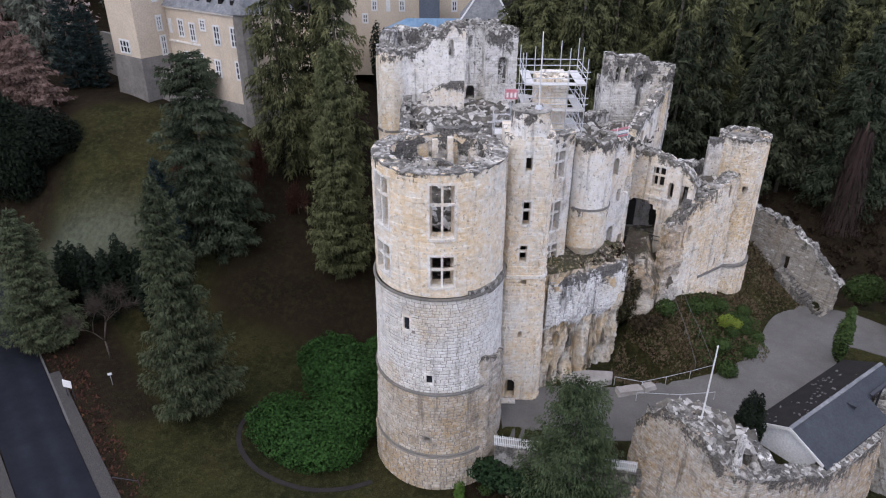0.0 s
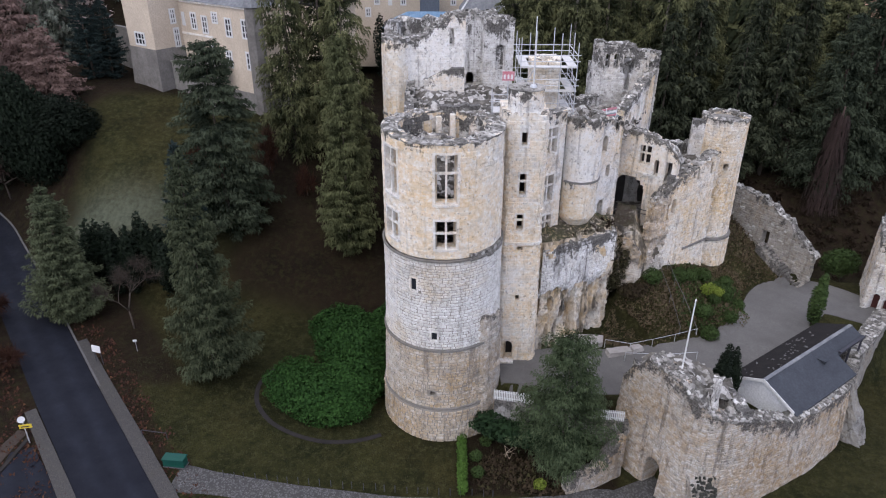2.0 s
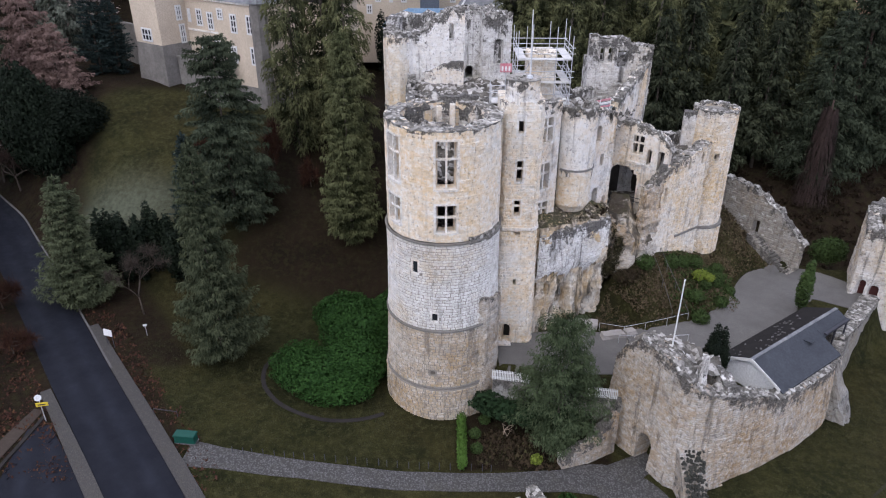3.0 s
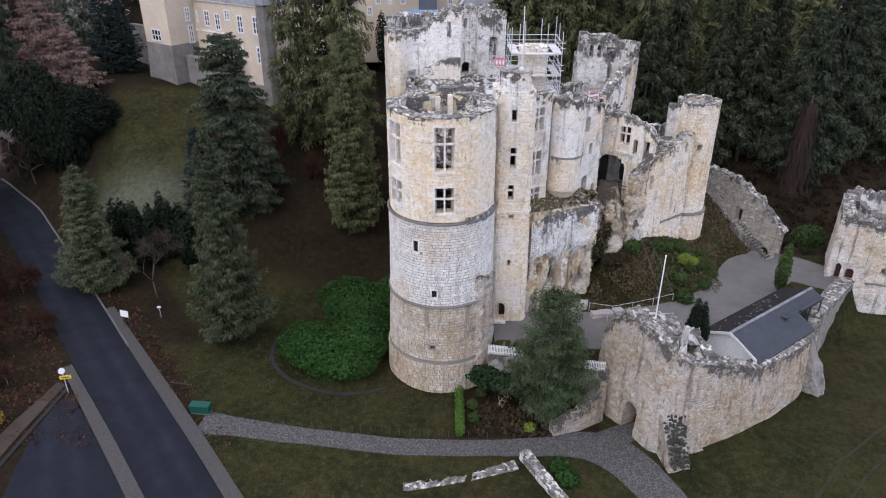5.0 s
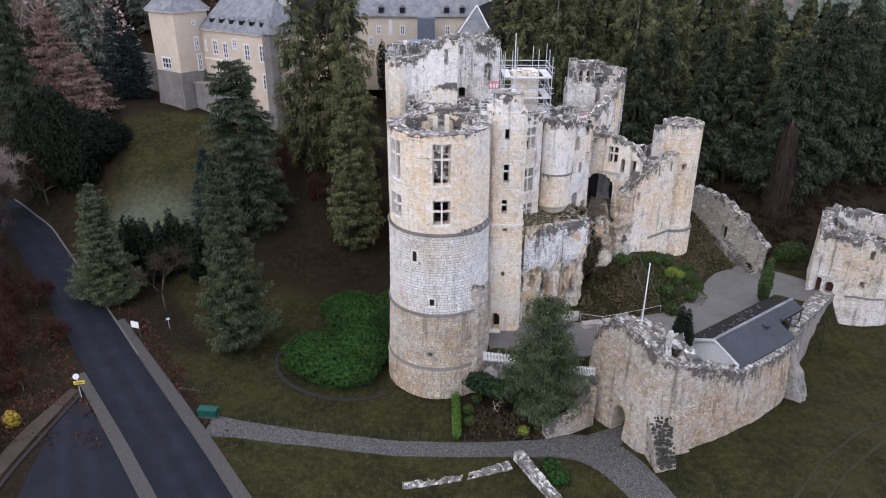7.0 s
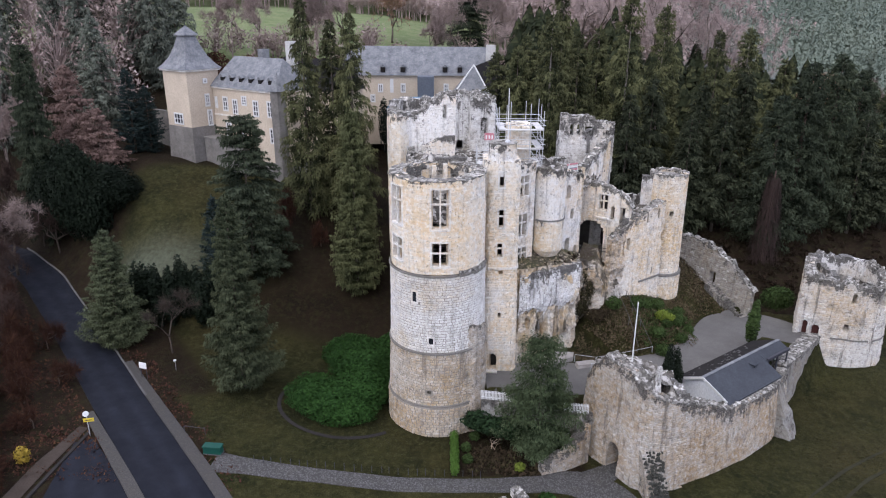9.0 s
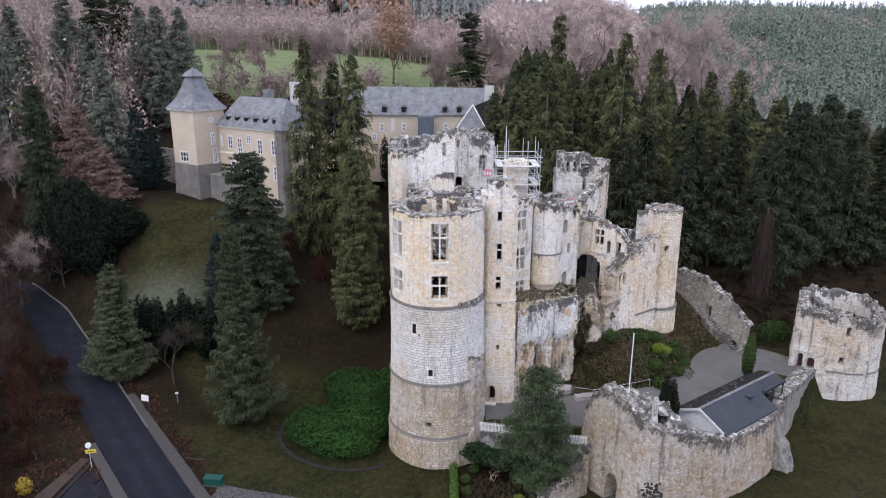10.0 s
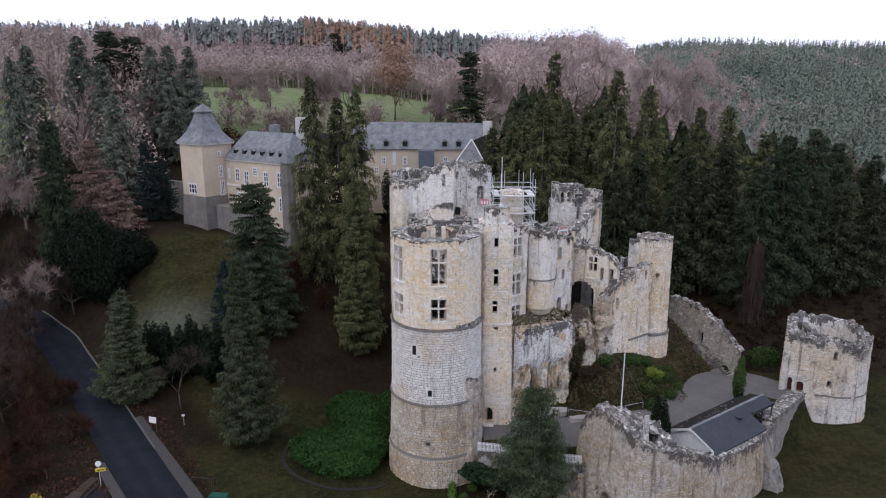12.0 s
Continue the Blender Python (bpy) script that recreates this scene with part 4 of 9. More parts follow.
def build_ground():
    xs = axis(-1400, 1400, -70, 62, 0.75)
    ys = axis(-400, 1900, 18, 100, 0.75)
    nx = len(xs)
    V = [(x, y, G(x, y)) for y in ys for x in xs]
    F = np.array([(j * nx + i, j * nx + i + 1, (j + 1) * nx + i + 1, (j + 1) * nx + i) for j in range(len(ys) - 1) for i in range(nx - 1)], dtype=np.int32)
    me = mesh_data("ground", np.array(V), F, M_GROUND, smooth=True)
    lit = me.attributes.new("litter", 'FLOAT', 'POINT')
    lit.data.foreach_set("value", np.array([litter_at(v[0], v[1]) for v in V], dtype=np.float32))
    frost = me.attributes.new("frost", 'FLOAT', 'POINT')
    frost.data.foreach_set("value", np.array([min(1.0, 0.8 * math.exp(-((v[0] + 39.0) / 8.5) ** 2 - ((v[1] - 67.0) / 3.4) ** 2)) for v in V], dtype=np.float32))
    mead = me.attributes.new("meadow", 'FLOAT', 'POINT')
    # the last share pales the far ground on the left for haze
    mead.data.foreach_set("value", np.array([S(118, 128, v[1]) * max(S(280, 250, v[1]) * S(70, 40, v[0]), 0.6 * S(170, 200, v[1]) * S(40, 80, v[0]), 0.35 * S(98, 118, v[1]) * S(40, 10, v[0])) for v in V], dtype=np.float32))
    tagged(new("ground", me), "sloping winter lawn and brown leaf-littered wood floor", "ground", kind="structure")


build_ground()
ROAD = [(-13.5, 17.5), (-20.7, 26.5), (-26.9, 34.0), (-33.3, 41.6), (-38.3, 47.8), (-47.6, 59.2), (-56.0, 69.0), (-66.0, 78.0), (-82.0, 88.0)]
tagged(part("road", ribbon(ROAD, [4.9] * 9, 0.05), M_ROAD), "dark damp asphalt road through the park", "road", kind="structure")


def shifted(line, d):
    """A plan line moved sideways; positive is to the right of its way."""
    out = []
    for i, p in enumerate(line):
        a, b = line[max(0, i - 1)], line[min(len(line) - 1, i + 1)]
        v = Vector((b[0] - a[0], b[1] - a[1])).normalized()
        out.append((p[0] + v.y * d, p[1] - v.x * d))
    return out


tagged(part("pavement", ribbon(shifted(ROAD, 3.05)[:5], [1.2, 1.2, 1.2, 1.1, 0.9], 0.15, cross=3), M_VERGE), "narrow brown setts pavement with a raised kerb beside the road", "pavement", kind="structure")
tagged(part("pavement", ribbon(shifted(ROAD, -3.0)[:4], [1.15, 1.15, 1.1, 0.9], 0.13, cross=3), M_VERGE), "strip of brown setts between road and parking bay", "pavement", kind="structure")
tagged(part("kerb", ribbon(shifted(ROAD, 2.58)[3:8], [0.16] * 5, 0.16, cross=1), M_KERB), "pale concrete kerb along the road", "kerb", kind="structure")
tagged(part("parking_bay", ribbon([(-22.5, 16.0), (-29.6, 26.2), (-34.0, 35.4)], [12.0, 8.2, 1.6], 0.03), M_ROAD), "dark asphalt parking bay beside the road", "parking bay", kind="structure")
tagged(part("kerb", ribbon([(-35.2, 20.0), (-35.1, 26.0), (-34.5, 32.0), (-34.1, 36.6)], [0.3] * 4, 0.15, cross=1), M_DARKKERB), "low dark kerb round the parking bay", "kerb", kind="structure")
tagged(part("earth_path", ribbon([(-36.4, 19.0), (-36.4, 26.0), (-35.8, 32.0), (-35.0, 37.4)], [1.5, 1.5, 1.4, 0.9], 0.06, 0.6, 3), M_EARTH), "trodden brown earth path beside the parking bay", "path", kind="structure")
COBBLE = [(-21.2, 33.6), (-18.5, 33.3), (-12.0, 32.7), (-4.0, 32.1), (4.0, 32.1), (9.5, 32.3), (12.6, 32.6), (15.0, 31.2), (16.8, 28.2), (19.0, 23.5), (22.0, 17.0)]
tagged(part("cobbled_path", ribbon(COBBLE, [2.9, 2.3, 1.9, 1.9, 1.9, 2.2, 3.6, 4.0, 3.6, 3.4, 3.4], 0.05, 0.6), M_SETTS), "grey cobbled path across the lawn to the gate", "path", kind="structure")
tagged(part("cobbled_path", ribbon([(13.6, 32.4), (15.2, 33.6), (17.4, 34.9)], [3.2, 2.4, 1.6], 0.08, 0.6), M_SETTS), "dark cobbles leading through the gate arch", "path", kind="structure")
tagged(part("gravel_path", ribbon([(4.6, 42.9), (9.5, 43.2), (15.0, 43.0), (20.8, 43.9), (26.2, 46.0), (30.6, 48.6), (33.0, 52.6), (35.4, 55.4), (38.6, 55.8), (41.4, 53.4), (42.6, 51.6)], [4.6, 6.4, 6.4, 6.6, 6.0, 6.0, 6.6, 7.2, 6.6, 5.4, 4.0], 0.06), M_GRAVEL), "pale grey gravel path on the castle terrace", "path", kind="structure")


tagged(part("lawn_edging", ribbon([(-16.6, 47.5), (-17.6, 45.2), (-17.2, 42.6), (-15.4, 40.3), (-13.0, 39.0), (-10.2, 38.3), (-7.4, 38.6), (-5.6, 39.4)], [0.4] * 8, 0.05, 0.5, 2), M_DARKKERB), "dark stone edging curving round the laurel thicket", "edging", kind="structure")
for track in ([(24.5, 22.5), (29.5, 27.0), (33.0, 30.5), (38.5, 34.5), (46.0, 38.5)], [(26.5, 22.0), (31.2, 26.0), (34.8, 29.4), (40.0, 33.2), (47.5, 37.0)]):
    tagged(part("wheel_track", ribbon(track, [0.16, 0.3, 0.18, 0.34, 0.15], 0.025, 0.5, 2), M_TRACK), "muddy wheel track pressed into the lawn", "wheel track", kind="structure")


def heap(poly, z0, f, mat_step=0.6, skirt=0.6):
    """A rough surface over a plan polygon, resting on walls that stand on z0."""
    xs = [p[0] for p in poly]
    ys = [p[1] for p in poly]
    V, F, key = [], [], {}

    def vert(i, j):
        if (i, j) not in key:
            x, y = min(xs) + i * mat_step, min(ys) + j * mat_step
            d = poly_dist(poly, x, y)
            key[i, j] = len(V)
            V.append((x, y, f(x, y)))
        return key[i, j]
    for i in range(int((max(xs) - min(xs)) / mat_step) + 1):
        for j in range(int((max(ys) - min(ys)) / mat_step) + 1):
            x, y = min(xs) + (i + 0.5) * mat_step, min(ys) + (j + 0.5) * mat_step
            if poly_dist(poly, x, y) > -0.4 * mat_step:
                F.append((vert(i, j), vert(i + 1, j), vert(i + 1, j + 1), vert(i, j + 1)))
    return V, F


def rough_block(V, F, cuts, amp, seed):
    """A solid subdivided and knocked about like old masonry, with its masonry layout."""
    bm = bmesh.new()
    vs = [bm.verts.new(v) for v in V]
    for f in F:
        bm.faces.new([vs[i] for i in f])
    bmesh.ops.recalc_face_normals(bm, faces=bm.faces)
    bmesh.ops.subdivide_edges(bm, edges=bm.edges[:], cuts=cuts, use_grid_fill=True)
    bm.normal_update()
    for v in bm.verts:
        c = v.co
        v.co = c + v.normal * amp * (nz(c.x * 1.1, c.y * 1.1 + seed, c.z * 1.1) + 0.8 * nz(c.x * 2.9, c.y * 2.9 + seed, c.z * 2.9))
    bm.verts.index_update()
    P = [tuple(v.co) for v in bm.verts]
    Q = [tuple(v.index for v in f.verts) for f in bm.faces]
    bm.free()
    return P, Q, [(p[0] + p[1], p[2]) for p in P], [(0.0, 1.2) for p in P]


# ---------------------------------------------------------------- the great round tower
CX, CY = -0.35, 43.9
tower = thing("round_tower", (CX, CY, 0), "massive round ruined castle tower of pale coursed limestone, roofless", "castle tower")
R0 = 4.62
ring = Line(arc(CX, CY, R0, 90, 450, 96)[:-1], True)
TOP = ragged(26.9, 0.13, 3, 2.2, 0.1)


def tower_batter(z):
    return 0.10 + 0.36 * S(15.4, 0.0, z) + (0.12 if z < 3.9 else 0)


def on_tower(x):
    """The front point of the ring at a given x, as u."""
    return ring.u_near(x, CY - math.sqrt(max(0.1, R0 * R0 - (x - CX) ** 2)))


uw0, uw1 = on_tower(-0.92), on_tower(0.72)
ul0, ul1 = on_tower(-4.35), on_tower(-3.65)
ul0, ul1 = ul1 - 1.75, ul1
big = [(uw0, uw1, 22.35, 26.1), (uw0 + 0.02, uw1 - 0.02, 18.75, 21.05), (ul0, ul1, 22.4, 26.0), (ul0, ul1, 18.85, 21.1)]
part("upper_drum", masonry(ring, 17.9, TOP, 1.15, big + [(20.5, 21.6, 24.2, 28)], 0.42, lambda z: 0.0, 0.035, 1), M_UPPER, tower, "cream limestone upper drum with a lichen-dark broken rim")
slots = [(on_tower(-2.72), on_tower(-2.28), 15.0, 16.1)]
part("middle_drum", masonry(ring, 9.75, 17.9, 1.4, slots + [(on_tower(-1.2), on_tower(-0.72), 10.7, 11.5)], 0.42, tower_batter, 0.03, 2), M_MORTAR, tower, "grey coursed limestone middle drum")
part("lower_drum", masonry(ring, -0.9, 9.75, 1.6, [(on_tower(-1.3), on_tower(-0.9), 5.35, 5.75)], 0.42, tower_batter, 0.04, 3), M_MORTAR, tower, "stained limestone lower drum")
for za, zb, d in ((17.74, 17.9, 0.25), (9.7, 9.86, 0.38), (3.94, 4.09, 0.52)):
    part("string_course", block(ring, 0, ring.length - 0.001, za, zb, d, 0.0), M_COURSE, tower, "dark weathered string course")
for (a, b, z0, z1), k in zip(big, (1, 0, 1, 0)):
    cross_window(tower, ring, a, b, z0, z1, M_TRIM, 0.63 if k else 0.56)
for a, b, z0, z1 in slots + [(on_tower(-1.2), on_tower(-0.72), 10.7, 11.5)]:
    sw = cross_window(tower, ring, a, b, z0, z1, M_TRIM, 0, False, frame_w=0.12, proud=tower_batter(z0) + 0.05)
    # near-black sheet added so that the slot looks dark inside
    part("pane", block(ring, a - 0.02, b + 0.02, z0, z1, 0.02, -0.05), M_GLASS, sw)

part("ledge", rough_block(*block(ring, on_tower(1.7), on_tower(4.1), 17.6, 18.2, 0.24, 0.0), 2, 0.1, 17), M_RIM, tower, "black lichened ledge over the string course")
mid_slots = slots + [(on_tower(-1.2), on_tower(-0.72), 10.7, 11.5)]
blockwork(tower, ring, 9.9, 17.68, tower_batter, 0.03, 2, mid_slots, B_GREY, 0.26, 0.52, single=(228, 312, 10.2, 15.2))
blockwork(tower, ring, 4.12, 9.63, tower_batter, 0.04, 3, [(on_tower(-1.3), on_tower(-0.9), 5.35, 5.75)], B_LOWER, 0.28, 0.5)
blockwork(tower, ring, -0.6, 3.88, tower_batter, 0.04, 3, [], B_LOWER, 0.29, 0.5)
blockwork(tower, ring, 17.95, TOP, lambda z: 0.0, 0.035, 1, big + [(20.5, 21.6, 24.2, 28)], B_UPPER, 0.34, 0.72, 0.014, 0.012)
# floors added across the drum to keep sky light out of the rooms
part("floor", prism(arc(CX, CY, R0 - 0.8, 0, 360, 40)[:-1], 21.6, 21.95), M_FILL, tower, "rubble-strewn floor added to darken the rooms below")
part("floor", prism(arc(CX, CY, R0 - 0.8, 0, 360, 40)[:-1], 17.6, 17.9), M_FILL, tower)
part("capping", capping(ring, TOP, 1.15, 6, 0.09, 0.2), M_RIM, tower, "grey lichen-grown rim")
part("rubble", rubble(ring, TOP, 1.15, 5, 5, 0.14), M_RUBBLE, tower, "loose lichen-grey stones on the rim")
# broken inner walls that stand across the open top
part("floor", heap(arc(CX, CY, R0 - 1.2, 0, 360, 30)[:-1], 22.0, lambda x, y: 23.6 + 0.25 * (y - CY) - 0.35 * (x - CX) + 0.6 * nz(x * 0.9, y * 0.9, 51) + 0.35 * nz(x * 2.4, y * 2.4, 52), 0.3), M_FILL, tower, "heaped white rubble on the inner floor")
lining = Line(arc(CX, CY, R0 - 1.2, 205, -25, 40))
LTOP = ragged(steps((0, 26.2), (4, 26.7), (8, 26.5), (12, 26.6), (14, 25.6)), 0.4, 15, 0.8)
lh = [(5.2, 5.9, 24.4, 26.2), (7.4, 8.1, 23.6, 26.3), (10.4, 11.6, 23.0, 25.4, 0.4)]
part("inner_lining", masonry(lining, 22.6, LTOP, 0.3, lh, 0.35, None, 0.1, 16), M_RUIN, tower, "pitted white inner face of the drum")
blockwork(tower, lining, 23.0, lambda u: LTOP(u) - 0.1, None, 0.1, 16, lh, B_FACING, 0.24, 0.38, 0.03, 0.05, 0.0, 9.5)
for jx, jy, jz in ((-0.75, 46.6, 26.7), (0.35, 46.5, 26.9), (-0.2, 46.7, 25.2)):
    part("jamb", rough_block(*box((jx, jy, (22.8 + jz) / 2), (0.42, 0.4, jz - 22.8), 8, 0.94), 4, 0.03, jx), M_TRIM, tower, "pale leftover window jamb")
part("inner_wall", masonry(Line([(-3.6, 44.6), (-1.2, 44.9), (1.2, 44.7)]), 21.9, ragged(steps((0, 25.4), (2.4, 25.9), (4.8, 25.2)), 0.35, 13, 0.5), 0.5, [(1.2, 1.7, 24.0, 25.4), (2.4, 2.9, 23.6, 25.5), (3.8, 4.3, 23.2, 24.8)], 0.3, None, 0.09, 6), M_RUIN, tower, "broken partition with empty windows")
part("inner_wall", masonry(Line([(1.9, 47.4), (1.6, 45.4), (2.2, 43.6)]), 21.9, ragged(26.2, 0.4, 14, 0.6), 0.5, (), 0.3, None, 0.09, 7), M_TORN, tower, "dark stub of a cross wall")
inner = Line([(-1.6, 47.6), (0.5, 47.2), (2.6, 47.6)])
part("inner_wall", masonry(inner, 21.9, ragged(27.3, 0.5, 12, 0.8), 0.6, [(0.9, 1.7, 24.2, 26.4), (3.0, 3.8, 22.2, 26.2)], 0.4, None, 0.06, 4), M_RUIN, tower, "broken inner wall with an empty window")
stub = Line([(2.1, 40.1), (3.2, 40.3), (4.2, 41.4), (4.6, 42.8)])
part("wall_stub", masonry(stub, -0.5, ragged(steps((0, 8.5), (0.5, 12.3), (2.0, 12.0), (4.5, 11.3)), 0.5, 21, 0.8), 1.6, (), 0.4, lambda z: 0.05 + 0.5 * S(8, 0, z), 0.13, 5), M_TORN, tower, "torn stub of a demolished curtain wall")

# ---------------------------------------------------------------- stair turret
turret = thing("stair_turret", (6.0, 46.4, 4.9), "tall square stair turret of cream limestone with a round flat-capped head", "castle turret")
tl = Line([(4.15, 48.6), (4.2, 45.6), (4.75, 44.75), (7.35, 44.75), (7.72, 45.3), (7.7, 48.6)])
ut = tl.at_u
f0 = ut[2] - 4.75


def tx(x):
    return x + f0


tholes = [(tx(5.6), tx(6.12), 24.95, 26.5), (tx(5.62), tx(6.2), 20.85, 22.7), (tx(5.55), tx(6.15), 17.75, 19.2), (tx(5.8), tx(6.25), 15.9, 16.25), (tx(5.85), tx(6.15), 11.1, 11.65), (tx(5.05), tx(5.85), 5.15, 6.95, 0.55)]
part("shaft", masonry(tl, 3.6, ragged(27.4, 0.1, 19, 1.0), 0.9, tholes, 0.42, lambda z: 0.22 * S(20, 5, z), 0.03, 9), M_CREAM, turret, "cream limestone shaft")
blockwork(turret, tl, 3.7, 26.9, lambda z: 0.22 * S(20, 5, z), 0.03, 9, tholes, B_CREAM, 0.3, 0.52, 0.018, 0.018, ut[1], ut[4] + 1.0)
for h in tholes[:3]:
    cross_window(turret, tl, h[0], h[1], h[2], h[3], M_TRIM, 0.62 if h[2] < 24 else 0, False, frame_w=0.13)
part("plinth", block(tl, ut[1], ut[4] + 1.0, 16.45, 16.68, 0.16, 0.0), M_TRIM, turret, "moulded stone band")
head = Line(arc(5.95, 46.15, 1.38, 90, 450, 40)[:-1], True)
part("turret_head", masonry(head, 26.0, 29.1, 0.6, (), 0.4, None, 0.03, 10), M_WHITE, turret, "round bleached stone head")
part("cap", join(prism(arc(5.95, 46.15, 1.42, 0, 360, 36)[:-1], 29.1, 29.17)), M_RUBBLE, turret, "flat pale stone cap")
part("rubble", rubble(head, 29.15, 1.3, 18, 5, 0.22), M_RUBBLE, turret)
part("door_leaf", block(tl, tx(5.08), tx(5.82), 5.1, 6.9, -0.62, -0.7), M_BLACKDOOR, turret, "dark arched plank door")
part("step", block(tl, tx(4.95), tx(5.95), 4.7, 5.08, 0.75, 0.05), M_TRIM, turret)
mast = thing("mast", (6.4, 45.8, 29.2), "thin white metal mast standing on the turret cap", "mast")
part("pole", tube((6.4, 45.8, 29.2), (6.35, 45.8, 34.3), 0.06, 0.04), M_SILL, mast)
part("foot", tube((6.4, 45.8, 29.2), (6.4, 45.8, 29.4), 0.28, 0.2, 10), M_STEEL, mast)

# ---------------------------------------------------------------- main range
D38 = (math.cos(radians(38)), math.sin(radians(38)))
rng = thing("main_range", (11.5, 52.0, 14.5), "roofless main range of bleached limestone with renaissance windows", "castle range")


def fac(x):
    """A point of the main front by its x."""
    return (x, 47.65 + (x - 8.08) * D38[1] / D38[0])


front = Line([fac(7.0), fac(10.0)])


def fx(x):
    return (x - 7.0) / D38[0]


RTOP1 = ragged(26.6, 0.3, 31, 1.0)
wins = [(fx(7.95), fx(8.95), 23.2, 25.4), (fx(7.85), fx(8.9), 18.9, 21.35), (fx(7.95), fx(8.95), 15.95, 17.7)]
part("wall", masonry(front, 14.2, RTOP1, 0.9, wins, 0.4, None, 0.035, 31), M_WHITE, rng, "bleached window bay")
for i, h in enumerate(wins):
    cross_window(rng, front, *h, M_TRIM, 0.6)
def behind(line, d, x0=0.0):
    """A parallel line d metres behind a straight wall."""
    a, b = line.pts[0], line.pts[-1]
    n = line.norm[0]
    return Line([(a.x - n.x * d, a.y - n.y * d), (b.x - n.x * d, b.y - n.y * d)])


# wall added so that the window openings look dark
part("inner_wall", masonry(behind(front, 1.9), 14.5, ragged(25.6, 0.4, 32, 0.8), 0.4, (), 0.5, None, 0.05, 32), M_SHADESTONE, rng, "added near-black wall that stands for the dark rooms")
oriel = Line(arc(11.35, 50.35, 1.75, 38 + 180 - 8, 38 + 360 + 8, 24))
OTOP = ragged(25.9, 0.35, 33, 0.9)
ou = oriel.u_near(10.95, 48.6)
part("round_bay", masonry(oriel, 20.3, OTOP, 0.7, [(ou - 0.28, ou + 0.28, 25.0, 25.6)], 0.35, None, 0.03, 33), M_WHITE, rng, "rounded bleached stair bay")
part("round_bay", masonry(oriel, 16.2, 20.3, 0.7, (), 0.35, lambda z: -0.5 * S(17.0, 16.2, z), 0.03, 34), M_UPPER, rng, "ochre foot of the stair bay")
part("string_course", block(oriel, 0.3, oriel.length - 0.3, 20.25, 20.42, 0.1, 0.0), M_COURSE, rng)
front2 = Line([fac(12.6), fac(15.6)])


def gx(x):
    return (x - 12.6) / D38[0]


RTOP2 = ragged(steps((0, 25.7), (1.5, 24.9), (3.0, 24.5), (4.7, 24.2)), 0.45, 35, 0.7)
wins2 = [(gx(12.75), gx(13.5), 19.55, 21.0), (gx(13.55), gx(14.1), 21.9, 23.4, 0.4), (gx(14.2), gx(14.6), 19.4, 20.6), (gx(14.9), gx(15.4), 20.0, 21.5, 0.3), (gx(13.7), gx(14.3), 15.4, 17.3, 0.4), (gx(14.75), gx(15.1), 23.3, 24.4), (gx(13.2), gx(13.55), 24.4, 26), (gx(14.8), gx(15.3), 14.5, 16.2, 0.25)]
part("wall", masonry(front2, 13.6, RTOP2, 0.9, wins2, 0.35, None, 0.035, 35), M_WHITE, rng, "bleached court front with niches")
cross_window(rng, front2, *wins2[0], M_TRIM, 0.55)
STOP = ragged(steps((0, 24.2), (3.5, 25.2), (8.5, 26.6)), 0.4, 37, 0.9)
BTOP = ragged(24.0, 0.7, 39, 1.4)
side = Line([(16.4, 57.2), (18.3, 60.0), (21.1, 64.3)])
part("return_wall", masonry(Line([fac(15.6), (15.95, 56.9)]), 13.6, ragged(24.1, 0.3, 38, 0.7), 0.7, (), 0.4, None, 0.05, 38), M_WHITE, rng)
# another added wall, shade-dark, behind the court front's openings
part("inner_wall", masonry(behind(front2, 1.9), 14.0, ragged(23.8, 0.4, 36, 0.8), 0.4, (), 0.5, None, 0.05, 36), M_SHADESTONE, rng)
part("wall", masonry(side, 18.35, STOP, 0.9, [(1.5, 2.1, 21.8, 23.7), (3.7, 4.3, 22.3, 24.3), (5.9, 6.5, 22.9, 24.8)], 0.45, None, 0.05, 37), M_WHITE, rng, "bleached upper wall with slits")
back = Line([(15.0, 64.6), (9.0, 62.0), (4.0, 60.5)])
part("wall", masonry(back, 13.0, BTOP, 1.0, (), 0.5, None, 0.06, 39), M_DARK, rng, "lichen-dark rear wall")
part("capping", capping(front2, RTOP2, 0.9, 44), M_RIM, rng)
part("capping", capping(front, RTOP1, 0.9, 45), M_RIM, rng)
part("capping", capping(side, STOP, 0.9, 46), M_RIM, rng)
part("capping", capping(oriel, OTOP, 0.7, 47), M_RIM, rng)
part("capping", capping(back, BTOP, 1.0, 48, 0.2), M_RIM, rng)
part("rubble", rubble(front2, lambda u: 24.6, 0.9, 41, 6, 0.3), M_RUBBLE, rng)


part("ruin_fill", heap([(6.2, 47.6), (9.5, 50.0), (10.4, 50.7), (11.5, 51.5), (12.0, 51.8), (15.8, 54.7), (16.2, 55.2), (18.0, 59.0), (20.4, 64.0), (14.5, 64.0), (4.4, 60.0), (4.4, 49.5)], 18.0,
                       lambda x, y: 22.9 + 1.1 * nz(x * 0.35, y * 0.35, 2) + 0.7 * nz(x * 1.1, y * 1.1, 4) + 0.35 * nz(x * 2.7, y * 2.7, 6), 0.4), M_FILL, rng, "dark rubble and soil filling the roofless rooms")
pier = Line([(7.0, 53.0), (9.6, 53.0), (9.6, 55.6), (7.0, 55.6)], True)
part("pier", masonry(pier, 20.0, ragged(29.6, 0.15, 43, 1.0), 0.8, (), 0.4, None, 0.03, 43), M_CREAM, rng, "square cream stone pier under repair")
part("pier_core", prism([(7.5, 53.5), (9.1, 53.5), (9.1, 55.1), (7.5, 55.1)], 20, 29.2), M_RUBBLE, rng)

